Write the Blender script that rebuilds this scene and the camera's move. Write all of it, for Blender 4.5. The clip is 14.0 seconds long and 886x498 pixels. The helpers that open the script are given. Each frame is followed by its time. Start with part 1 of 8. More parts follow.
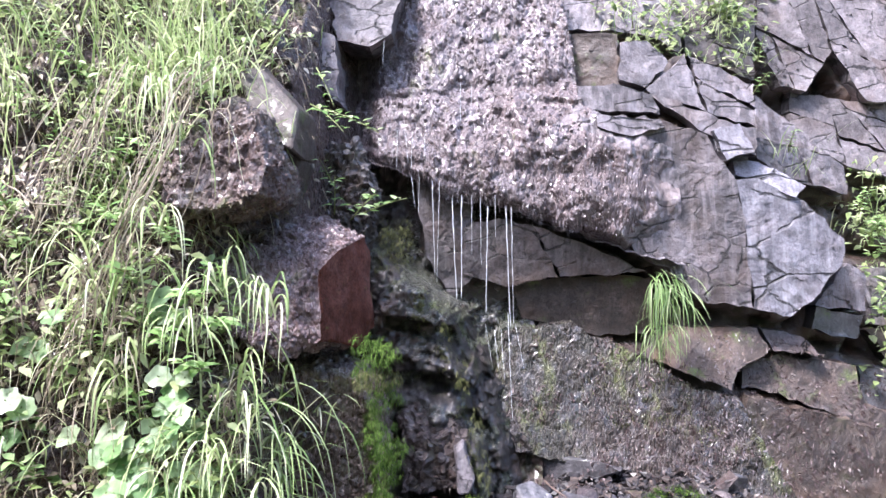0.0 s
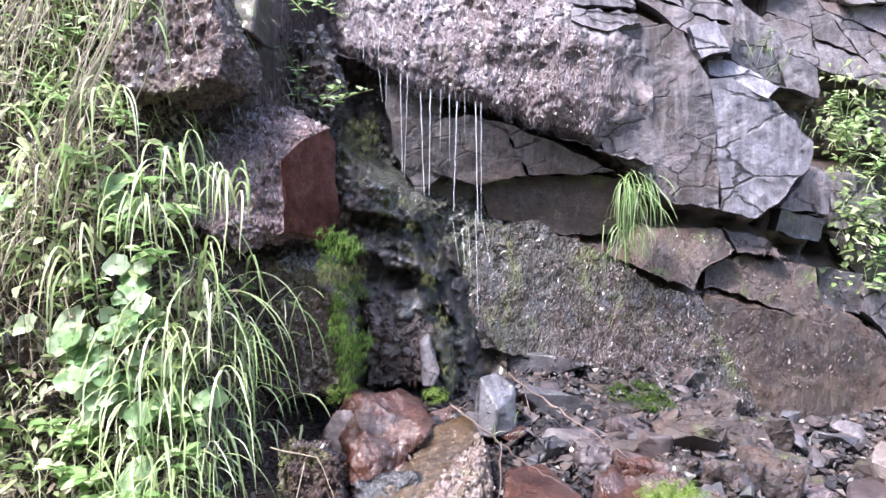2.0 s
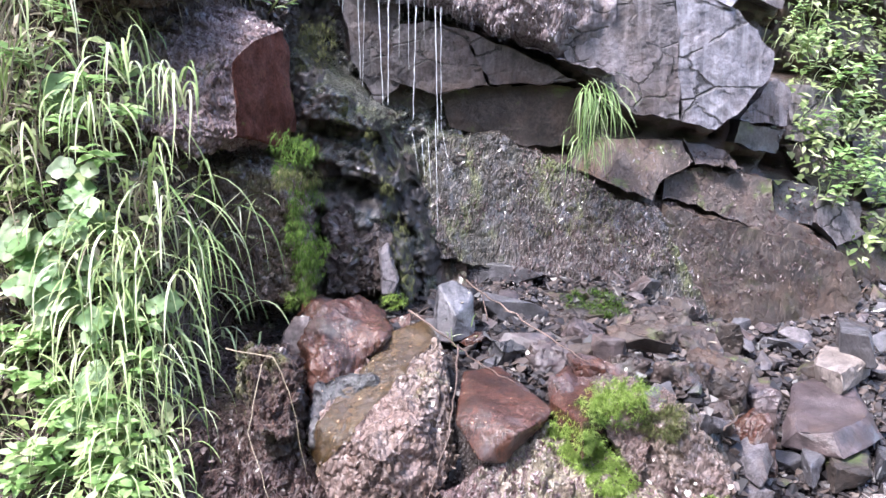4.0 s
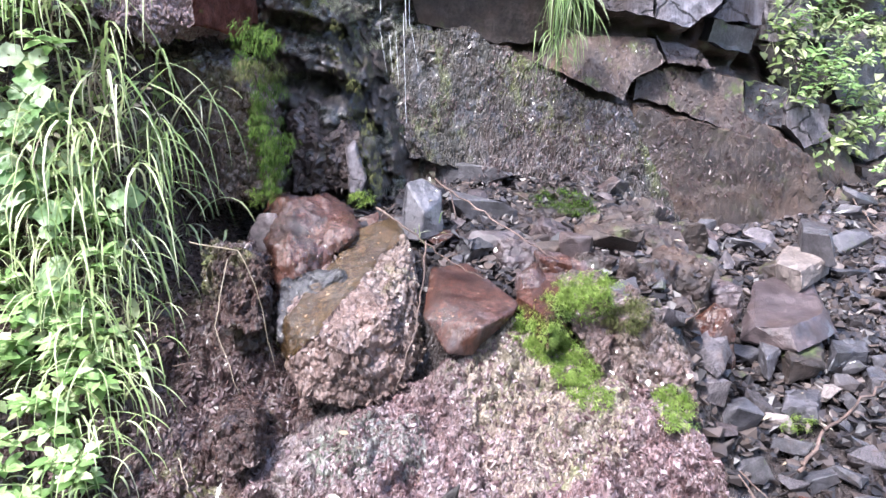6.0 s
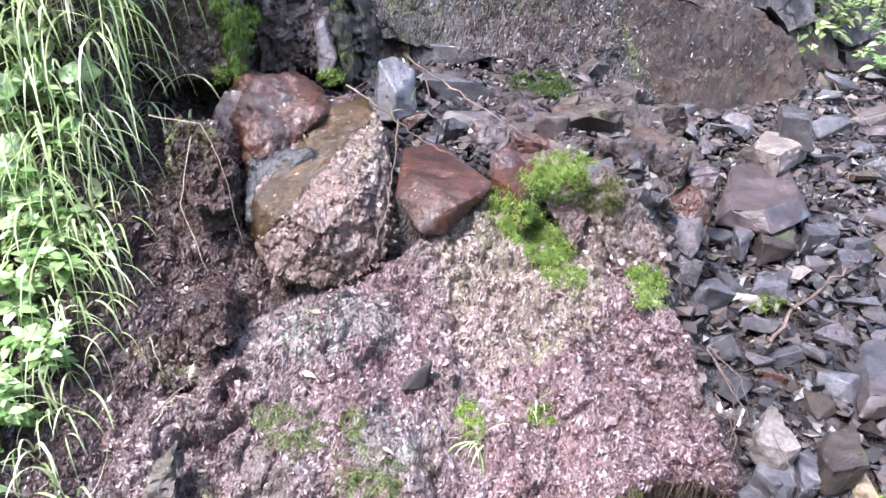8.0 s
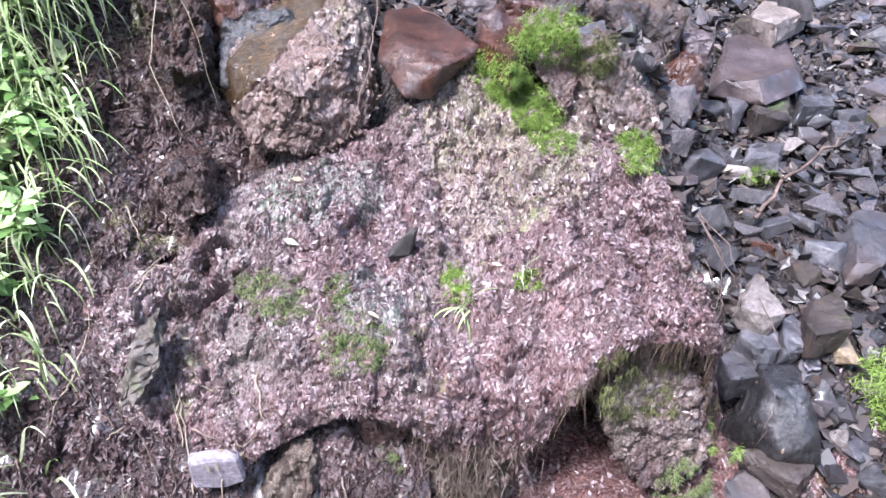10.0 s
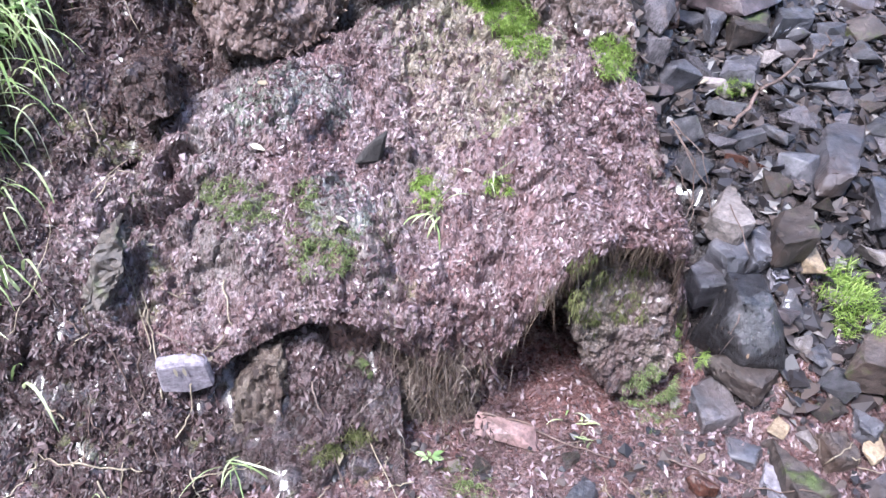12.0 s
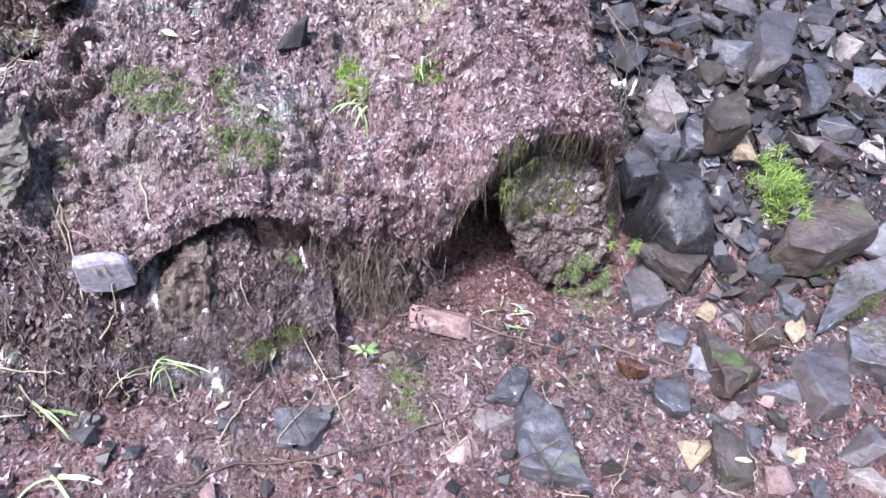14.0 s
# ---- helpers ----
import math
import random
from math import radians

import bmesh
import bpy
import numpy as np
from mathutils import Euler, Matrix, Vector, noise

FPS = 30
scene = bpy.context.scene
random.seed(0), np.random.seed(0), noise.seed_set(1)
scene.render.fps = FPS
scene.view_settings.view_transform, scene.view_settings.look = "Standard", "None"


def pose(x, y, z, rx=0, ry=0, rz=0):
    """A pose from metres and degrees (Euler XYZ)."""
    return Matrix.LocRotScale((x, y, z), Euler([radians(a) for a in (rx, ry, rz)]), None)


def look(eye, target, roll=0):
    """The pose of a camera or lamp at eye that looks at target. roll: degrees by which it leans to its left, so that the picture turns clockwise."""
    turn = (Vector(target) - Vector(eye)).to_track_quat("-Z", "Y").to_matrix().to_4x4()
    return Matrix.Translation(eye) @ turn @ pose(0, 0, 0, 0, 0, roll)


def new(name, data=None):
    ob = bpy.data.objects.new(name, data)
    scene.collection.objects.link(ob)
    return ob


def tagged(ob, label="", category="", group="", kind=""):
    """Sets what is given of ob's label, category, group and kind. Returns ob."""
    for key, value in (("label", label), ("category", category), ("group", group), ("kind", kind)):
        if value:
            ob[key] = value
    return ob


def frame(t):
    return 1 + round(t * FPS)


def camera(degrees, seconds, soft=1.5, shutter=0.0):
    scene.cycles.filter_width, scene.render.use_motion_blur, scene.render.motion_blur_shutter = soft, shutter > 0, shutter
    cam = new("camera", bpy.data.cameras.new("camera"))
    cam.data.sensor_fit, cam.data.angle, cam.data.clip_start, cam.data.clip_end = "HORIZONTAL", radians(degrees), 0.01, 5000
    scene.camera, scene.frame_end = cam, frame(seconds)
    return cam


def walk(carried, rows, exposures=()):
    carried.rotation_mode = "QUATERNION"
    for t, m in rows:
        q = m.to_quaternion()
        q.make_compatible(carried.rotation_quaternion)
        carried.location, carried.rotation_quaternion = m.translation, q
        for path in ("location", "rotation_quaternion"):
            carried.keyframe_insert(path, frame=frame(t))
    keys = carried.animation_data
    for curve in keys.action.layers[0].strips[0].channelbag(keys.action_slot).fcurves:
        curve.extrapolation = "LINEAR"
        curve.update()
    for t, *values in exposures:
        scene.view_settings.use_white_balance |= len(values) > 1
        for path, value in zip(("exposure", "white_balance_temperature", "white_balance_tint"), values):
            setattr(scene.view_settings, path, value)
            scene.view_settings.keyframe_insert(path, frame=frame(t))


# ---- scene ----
cam = camera(60.0, 14.0, soft=1.5)
PATH = [
    (0, (0.051, -0.165, 1.905), (0.003, 1.595, 1.897), -0.4),
    (0.5, (0.051, -0.155, 1.892), (0.021, 1.604, 1.835), -0.2),
    (1, (0.054, -0.146, 1.874), (0.041, 1.61, 1.747), -0.2),
    (1.5, (0.056, -0.136, 1.859), (0.06, 1.615, 1.681), 0.1),
    (2, (0.062, -0.128, 1.846), (0.082, 1.619, 1.635), 0.4),
    (2.5, (0.065, -0.119, 1.834), (0.106, 1.624, 1.594), 0.6),
    (3, (0.073, -0.117, 1.823), (0.137, 1.617, 1.533), 0.3),
    (3.2, (0.078, -0.124, 1.815), (0.147, 1.608, 1.504), 0.4),
    (5.3, (0.097, -0.128, 1.771), (0.24, 1.551, 1.267), 1),
    (5.5, (0.098, -0.126, 1.767), (0.245, 1.547, 1.239), 1.1),
    (6, (0.101, -0.12, 1.748), (0.263, 1.535, 1.169), 1.4),
    (6.5, (0.111, -0.114, 1.73), (0.299, 1.515, 1.092), 1.5),
    (7, (0.118, -0.108, 1.712), (0.323, 1.493, 1.012), 1.5),
    (7.5, (0.122, -0.107, 1.699), (0.328, 1.477, 0.961), 1.6),
    (8, (0.122, -0.106, 1.683), (0.327, 1.454, 0.894), 2),
    (8.5, (0.126, -0.103, 1.664), (0.326, 1.426, 0.816), 2.1),
    (8.7, (0.126, -0.099, 1.654), (0.324, 1.416, 0.78), 1.8),
    (10.8, (0.137, -0.108, 1.564), (0.373, 1.297, 0.53), 2.9),
    (11, (0.14, -0.111, 1.559), (0.373, 1.286, 0.514), 2.8),
    (11.5, (0.145, -0.116, 1.545), (0.392, 1.251, 0.464), 3.3),
    (12, (0.15, -0.124, 1.527), (0.416, 1.217, 0.419), 3.8),
    (12.5, (0.159, -0.133, 1.512), (0.449, 1.177, 0.374), 4.2),
    (13, (0.173, -0.138, 1.493), (0.493, 1.127, 0.312), 4.9),
    (13.5, (0.184, -0.14, 1.478), (0.532, 1.087, 0.266), 6),
    (14, (0.192, -0.143, 1.464), (0.558, 1.049, 0.221), 6.4),
]
walk(cam, [(t, look(eye, target, roll)) for t, eye, target, roll in PATH], exposures=[(0.0, 2.65, 5950, 17), (7.0, 2.61, 5850, 15), (14.0, 2.31, 5550, 15)])

from mathutils.bvhtree import BVHTree

# ---- world, sun, exposure ----
SUN_EL, SUN_AZ = 60.0, 234.0     # degrees; the light comes from the left, a little behind the camera, veiled by cloud
world = bpy.data.worlds.new("overcast_sky")
scene.world = world
world.use_nodes = True
wn = world.node_tree
sky = wn.nodes.new("ShaderNodeTexSky")
sky.sky_type, sky.sun_disc = "NISHITA", False
sky.sun_elevation, sky.sun_rotation = radians(SUN_EL), radians(SUN_AZ)
sky.air_density, sky.dust_density = 1.0, 3.0
wn.links.new(sky.outputs[0], wn.nodes["Background"].inputs[0])
wn.nodes["Background"].inputs[1].default_value = 0.12
sun_data = bpy.data.lights.new("sun", "SUN")
sun_data.energy, sun_data.angle, sun_data.color = 2.0, radians(11), (1.0, 0.965, 0.92)
sun = new("sun", sun_data)
az, el = radians(SUN_AZ), radians(SUN_EL)
sun.matrix_world = look((0, 0, 8), Vector((0, 0, 8)) - Vector((math.sin(az) * math.cos(el), math.cos(az) * math.cos(el), math.sin(el))))


# ---- materials ----
def sock(nt, kind, **values):
    n = nt.nodes.new(kind)
    for key, value in values.items():
        n.inputs[key.replace("_", " ")].default_value = value
    return n


def ramp_node(nt, fac, stops):
    n = nt.nodes.new("ShaderNodeValToRGB")
    e = n.color_ramp.elements
    while len(e) < len(stops):
        e.new(0.5)
    for item, (at, c) in zip(e, stops):
        item.position, item.color = at, (*c, 1)
    nt.links.new(fac, n.inputs[0])
    return n.outputs[0]


def mix(nt, fac, a, b, how="MIX"):
    n = nt.nodes.new("ShaderNodeMix")
    n.data_type, n.blend_type = "RGBA", how
    for value, i in ((fac, 0), (a, 6), (b, 7)):
        if isinstance(value, (int, float)):
            n.inputs[i].default_value = value
        elif isinstance(value, tuple):
            n.inputs[i].default_value = (*value, 1)
        else:
            nt.links.new(value, n.inputs[i])
    return n.outputs[2]


def coords(nt, scale=(1, 1, 1), turn=(0, 0, 0)):
    """Object coordinates in metres, shifted by each object's own random number."""
    tc, info, add = nt.nodes.new("ShaderNodeTexCoord"), nt.nodes.new("ShaderNodeObjectInfo"), nt.nodes.new("ShaderNodeVectorMath")
    mp = nt.nodes.new("ShaderNodeMapping")
    mp.inputs["Scale"].default_value, mp.inputs["Rotation"].default_value = scale, turn
    mul = nt.nodes.new("ShaderNodeMath")
    mul.operation = "MULTIPLY"
    mul.inputs[1].default_value = 37.0
    nt.links.new(info.outputs["Random"], mul.inputs[0])
    nt.links.new(tc.outputs["Object"], add.inputs[0])
    nt.links.new(mul.outputs[0], add.inputs[1])
    nt.links.new(add.outputs[0], mp.inputs[0])
    return mp.outputs[0], info.outputs["Random"]


def noise_node(nt, vec, scale, detail=6.0, rough=0.6):
    n = sock(nt, "ShaderNodeTexNoise", Scale=scale, Detail=detail, Roughness=rough)
    nt.links.new(vec, n.inputs["Vector"])
    return n.outputs[0]


def surface(name):
    m = bpy.data.materials.new(name)
    m.use_nodes = True
    return m, m.node_tree, m.node_tree.nodes["Principled BSDF"]


def rock(name, dark, mid, light, moss=0.0, wet=0.3, streak=0.0, rust=0.0, grain=90.0, bump=0.6, mosscol=(0.075, 0.11, 0.02), spec=0.5, shine=0.5, cracks=0.0):
    """Stone with broad stains, fine grain, streaks that run down, wet gloss in patches and a film of moss."""
    m, nt, bsdf = surface(name)
    vec, rnd = coords(nt)
    broad, fine = noise_node(nt, vec, 5.0, 9, 0.62), noise_node(nt, vec, grain, 5, 0.7)
    col = ramp_node(nt, broad, [(0.3, dark), (0.5, mid), (0.72, light)])
    spk = ramp_node(nt, fine, [(0.35, (0.45, 0.45, 0.45)), (0.5, (1, 1, 1)), (0.68, (1.5, 1.5, 1.5))])
    col = mix(nt, 0.75, col, spk, "MULTIPLY")
    patch = ramp_node(nt, noise_node(nt, vec, 24.0, 6, 0.68), [(0.3, (0.5,) * 3), (0.5, (1,) * 3), (0.7, (1.55,) * 3)])
    col = mix(nt, 0.8, col, patch, "MULTIPLY")
    if streak:
        sv, _ = coords(nt, (17, 17, 1.3))
        s = ramp_node(nt, noise_node(nt, sv, 1.6, 6, 0.65), [(0.47, (0, 0, 0)), (0.66, (streak,) * 3)])
        col = mix(nt, s, col, tuple(min(0.6, 1.35 * c + 0.03) for c in light))
    if rust:
        r = ramp_node(nt, noise_node(nt, vec, 3.1, 5, 0.6), [(0.5, (0, 0, 0)), (0.68, (rust,) * 3)])
        col = mix(nt, r, col, (0.13, 0.072, 0.045))
    if cracks:
        cv, _ = coords(nt, (1, 1, 1.9), (0, radians(-18), 0))
        cv = mix(nt, 0.16, cv, noise_node(nt, cv, 5.0, 6, 0.65), "ADD")
        cells = sock(nt, "ShaderNodeTexVoronoi", Scale=cracks)
        cells.feature = "DISTANCE_TO_EDGE"
        nt.links.new(cv, cells.inputs["Vector"])
        hold = ramp_node(nt, noise_node(nt, vec, 4.0, 3), [(0.45, (0, 0, 0)), (0.56, (1, 1, 1))])
        split_lines = mix(nt, hold, ramp_node(nt, cells.outputs["Distance"], [(0.0, (0, 0, 0)), (0.03, (1, 1, 1))]), (1.0, 1.0, 1.0))
        col = mix(nt, 0.75, col, split_lines, "MULTIPLY")
    if moss:
        g = ramp_node(nt, noise_node(nt, vec, 9.0, 8, 0.7), [(0.62 - 0.25 * moss, (0, 0, 0)), (0.75 - 0.2 * moss, (0.9,) * 3)])
        col = mix(nt, g, col, mosscol)
    tint = nt.nodes.new("ShaderNodeHueSaturation")
    mr = sock(nt, "ShaderNodeMapRange")
    mr.inputs[3].default_value, mr.inputs[4].default_value = 0.72, 1.3
    nt.links.new(rnd, mr.inputs[0])
    nt.links.new(mr.outputs[0], tint.inputs["Value"])
    nt.links.new(col, tint.inputs["Color"])
    nt.links.new(tint.outputs[0], bsdf.inputs["Base Color"])
    rg = ramp_node(nt, noise_node(nt, vec, 7.0, 6, 0.6), [(0.38, (0.8 - 0.62 * wet,) * 3), (0.62, (0.92 - 0.35 * wet,) * 3)])
    nt.links.new(rg, bsdf.inputs["Roughness"])
    if wet > 0.4:
        film = ramp_node(nt, noise_node(nt, vec, 16.0, 6, 0.7), [(1.02 - shine, (0, 0, 0)), (1.12 - shine, (wet,) * 3)])
        nt.links.new(film, bsdf.inputs["Coat Weight"])
        bsdf.inputs["Coat Roughness"].default_value = 0.1
    bsdf.inputs["Specular IOR Level"].default_value = spec
    b1 = sock(nt, "ShaderNodeBump", Strength=bump, Distance=0.012)
    nt.links.new(noise_node(nt, vec, 28.0, 8, 0.65), b1.inputs["Height"])
    b2 = sock(nt, "ShaderNodeBump", Strength=bump, Distance=0.004)
    nt.links.new(fine, b2.inputs["Height"])
    if cracks:
        b0 = sock(nt, "ShaderNodeBump", Strength=1.0, Distance=0.02)
        nt.links.new(split_lines, b0.inputs["Height"])
        nt.links.new(b0.outputs[0], b1.inputs["Normal"])
    nt.links.new(b1.outputs[0], b2.inputs["Normal"])
    nt.links.new(b2.outputs[0], bsdf.inputs["Normal"])
    return m


def rubbly(name, stops, scale=75.0, wet=0.5, soil=(0.07, 0.042, 0.036), soil_share=0.5, moss=0.0, stretch=(1, 1, 0.55), relief=0.012, soil2=None):
    """A crust of chips, grit and litter: every chip has its own colour, with soil between and wet glints."""
    m, nt, bsdf = surface(name)
    vec, _ = coords(nt, stretch)
    warp = noise_node(nt, vec, 18.0, 4)
    wv = mix(nt, 0.035, vec, warp, "ADD")
    vor = sock(nt, "ShaderNodeTexVoronoi", Scale=scale)
    nt.links.new(wv, vor.inputs["Vector"])
    sep = nt.nodes.new("ShaderNodeSeparateColor")
    nt.links.new(vor.outputs["Color"], sep.inputs[0])
    chips = ramp_node(nt, sep.outputs[0], stops)
    big = noise_node(nt, vec, 6.0, 8, 0.65)
    s = ramp_node(nt, big, [(0.62 - 0.3 * soil_share, (1, 1, 1)), (0.78 - 0.3 * soil_share, (0, 0, 0))])
    if soil2:
        zone = ramp_node(nt, noise_node(nt, vec, 2.6, 5, 0.6), [(0.44, (0, 0, 0)), (0.58, (1, 1, 1))])
        ground_col = mix(nt, zone, soil, soil2)
        chips = mix(nt, 0.65, chips, mix(nt, 0.5, ground_col, chips))
    else:
        ground_col = soil
    col = mix(nt, s, chips, mix(nt, 0.35, ground_col, chips))
    if moss:
        g = ramp_node(nt, noise_node(nt, vec, 4.5, 9, 0.72), [(0.6 - 0.2 * moss, (0, 0, 0)), (0.72 - 0.2 * moss, (0.85,) * 3)])
        col = mix(nt, g, col, (0.10, 0.115, 0.035))
    # dark-red bare spots and crevice shade, lilac-white highlights, all put into the colour
    blotch = noise_node(nt, vec, 9.0, 5, 0.62)
    col = mix(nt, 0.7, col, ramp_node(nt, blotch, [(0.34, (0.45, 0.4, 0.4)), (0.5, (0.95, 0.93, 0.93)), (0.66, (1.4, 1.4, 1.42))]), "MULTIPLY")
    fine = noise_node(nt, vec, 160.0, 4, 0.7)
    col = mix(nt, 0.6, col, ramp_node(nt, fine, [(0.33, (0.4,) * 3), (0.5, (1,) * 3), (0.68, (1.45,) * 3)]), "MULTIPLY")
    nt.links.new(col, bsdf.inputs["Base Color"])
    rg = ramp_node(nt, sep.outputs[1], [(0.15, (0.7 - 0.58 * wet,) * 3), (0.75, (0.95 - 0.3 * wet,) * 3)])
    nt.links.new(rg, bsdf.inputs["Roughness"])
    if wet > 0.55:
        film = ramp_node(nt, noise_node(nt, vec, 14.0, 5, 0.6), [(0.48, (0, 0, 0)), (0.64, (wet,) * 3)])
        nt.links.new(film, bsdf.inputs["Coat Weight"])
        bsdf.inputs["Coat Roughness"].default_value = 0.12
    b0 = sock(nt, "ShaderNodeBump", Strength=1.0, Distance=relief)
    nt.links.new(vor.outputs["Distance"], b0.inputs["Height"])
    b0.invert = True
    b1 = sock(nt, "ShaderNodeBump", Strength=0.9, Distance=relief)
    nt.links.new(noise_node(nt, vec, 45.0, 7, 0.7), b1.inputs["Height"])
    nt.links.new(b0.outputs[0], b1.inputs["Normal"])
    nt.links.new(b1.outputs[0], bsdf.inputs["Normal"])
    return m


def slick(name, dark, mid, light, gleam=0.35, sheen=0.45):
    """Smooth rock under a running film of water: deep colour, patches of grey sheen painted into it, ripples that run
    down, small sharp glints, grains stuck on.
    """
    m, nt, bsdf = surface(name)
    vec, _ = coords(nt, (1, 1, 0.45))
    col = ramp_node(nt, noise_node(nt, vec, 9.0, 7, 0.6), [(0.3, dark), (0.52, mid), (0.75, light)])
    col = mix(nt, 0.6, col, ramp_node(nt, noise_node(nt, vec, 60.0, 5, 0.65), [(0.32, (0.4,) * 3), (0.5, (1,) * 3), (0.7, (1.5,) * 3)]), "MULTIPLY")
    # grey sky reflection, mixed into the base colour in patches
    grey = ramp_node(nt, noise_node(nt, vec, 6.5, 5, 0.6), [(0.52, (0, 0, 0)), (0.64, (sheen,) * 3)])
    col = mix(nt, grey, col, (0.075, 0.062, 0.066))
    specks = ramp_node(nt, noise_node(nt, vec, 70.0, 2, 0.5), [(0.70, (0, 0, 0)), (0.74, (0.8,) * 3)])
    col = mix(nt, specks, col, (0.24, 0.17, 0.11))
    nt.links.new(col, bsdf.inputs["Base Color"])
    nt.links.new(ramp_node(nt, noise_node(nt, vec, 14.0, 5, 0.6), [(0.4, (0.05,) * 3), (0.62, (0.26,) * 3)]), bsdf.inputs["Roughness"])
    bsdf.inputs["Specular IOR Level"].default_value = gleam
    b1 = sock(nt, "ShaderNodeBump", Strength=1.0, Distance=0.009)
    nt.links.new(noise_node(nt, vec, 48.0, 6, 0.65), b1.inputs["Height"])
    b2 = sock(nt, "ShaderNodeBump", Strength=0.9, Distance=0.004)
    nt.links.new(noise_node(nt, vec, 120.0, 4, 0.6), b2.inputs["Height"])
    nt.links.new(b1.outputs[0], b2.inputs["Normal"])
    nt.links.new(b2.outputs[0], bsdf.inputs["Normal"])
    return m


def leafy(name, stops, rough=0.5, glow=0.4, spec=0.4, single=False, patch=0.0):
    """Thin leaves: each with its own shade, and light that passes through."""
    m, nt, bsdf = surface(name)
    pick = nt.nodes.new("ShaderNodeObjectInfo").outputs["Random"] if single else nt.nodes.new("ShaderNodeNewGeometry").outputs["Random Per Island"]
    col = ramp_node(nt, pick, stops)
    tc = nt.nodes.new("ShaderNodeTexCoord")
    col = mix(nt, 0.5, col, ramp_node(nt, noise_node(nt, tc.outputs["Object"], 55.0, 4), [(0.3, (0.6,) * 3), (0.7, (1.25,) * 3)]), "MULTIPLY")
    # zones of dark red and of lilac-white wet highlight, painted into the colour
    if patch:
        zone = noise_node(nt, tc.outputs["Object"], 11.0, 5, 0.62)
        col = mix(nt, patch, col, ramp_node(nt, zone, [(0.36, (0.42, 0.3, 0.3)), (0.5, (0.95, 0.86, 0.86)), (0.64, (1.5, 1.5, 1.55))]), "MULTIPLY")
    nt.links.new(col, bsdf.inputs["Base Color"])
    bsdf.inputs["Roughness"].default_value = rough
    bsdf.inputs["Specular IOR Level"].default_value = spec
    tr = nt.nodes.new("ShaderNodeBsdfTranslucent")
    nt.links.new(col, tr.inputs[0])
    mx = nt.nodes.new("ShaderNodeMixShader")
    mx.inputs[0].default_value = glow
    nt.links.new(bsdf.outputs[0], mx.inputs[1])
    nt.links.new(tr.outputs[0], mx.inputs[2])
    nt.links.new(mx.outputs[0], nt.nodes["Material Output"].inputs[0])
    return m


GREY = rock("grey_slate", (0.036, 0.031, 0.034), (0.094, 0.081, 0.087), (0.175, 0.153, 0.165), wet=0.5, streak=0.6, rust=0.35, bump=0.9, cracks=4.0)
WARMGREY = rock("brown_grey_slate", (0.03, 0.025, 0.026), (0.075, 0.063, 0.065), (0.135, 0.116, 0.121), wet=0.5, streak=0.35, rust=0.4, bump=0.9, cracks=4.0)
PALE = rock("pale_slate", (0.085, 0.078, 0.09), (0.135, 0.126, 0.144), (0.205, 0.195, 0.218), wet=0.35, streak=0.55, rust=0.2, bump=0.6, cracks=2.6)
WARM = rock("weathered_rock", (0.058, 0.048, 0.05), (0.125, 0.106, 0.11), (0.2, 0.178, 0.185), cracks=4.0, wet=0.15, rust=0.3, streak=0.25)
DARK = rock("dark_slate", (0.019, 0.018, 0.0205), (0.05, 0.046, 0.051), (0.105, 0.098, 0.108), wet=0.8, moss=0.12, shine=0.5)
CHIP = rock("black_slate", (0.012, 0.010, 0.010), (0.024, 0.02, 0.019), (0.05, 0.042, 0.04), wet=0.3)
SLATE = rock("blue_slate", (0.024, 0.0225, 0.026), (0.055, 0.052, 0.058), (0.115, 0.109, 0.121), wet=0.8, rust=0.3, shine=0.53)
BROWN = rock("brown_rock", (0.02, 0.014, 0.0115), (0.046, 0.033, 0.028), (0.09, 0.07, 0.062), wet=0.6, rust=0.4, moss=0.25, bump=0.9, shine=0.48)
RED = slick("red_rock", (0.02, 0.0075, 0.005), (0.05, 0.0185, 0.0115), (0.09, 0.043, 0.032), 0.75, 0.75)
GLEAM = slick("wet_black_rock", (0.014, 0.013, 0.014), (0.03, 0.028, 0.03), (0.06, 0.056, 0.06), 0.6)
WETBROWN = slick("wet_ochre_rock", (0.016, 0.0085, 0.003), (0.044, 0.0245, 0.0075), (0.085, 0.053, 0.02), 0.7, 0.25)
# red rock, its reflecting grey front painted as sheen in the colour
WEDGE = slick("wet_red_rock_grey_sheen", (0.022, 0.01, 0.0075), (0.055, 0.022, 0.015), (0.085, 0.05, 0.042), 0.75, 0.95)
REDFACE = rock("dark_red_broken_rock", (0.034, 0.0115, 0.008), (0.068, 0.025, 0.018), (0.1, 0.046, 0.037), wet=0.1, moss=0.1, grain=130.0, bump=0.7, spec=0.08)
REDCLAY = rock("banded_red_clay", (0.05, 0.028, 0.024), (0.115, 0.07, 0.062), (0.19, 0.13, 0.118), wet=0.5, rust=0.5, streak=0.2, grain=120.0)
TAN = rock("tan_stone", (0.10, 0.08, 0.072), (0.18, 0.15, 0.138), (0.28, 0.245, 0.235), wet=0.4)
OCHRE = rock("ochre_stone", (0.13, 0.09, 0.055), (0.23, 0.17, 0.11), (0.33, 0.275, 0.2), wet=0.2)
PINK = rock("pink_stone", (0.17, 0.095, 0.085), (0.28, 0.175, 0.16), (0.38, 0.28, 0.265), wet=0.4)
PURPLE = rock("purple_rock", (0.026, 0.0195, 0.0205), (0.054, 0.04, 0.042), (0.11, 0.086, 0.09), wet=0.8, rust=0.3, shine=0.5)
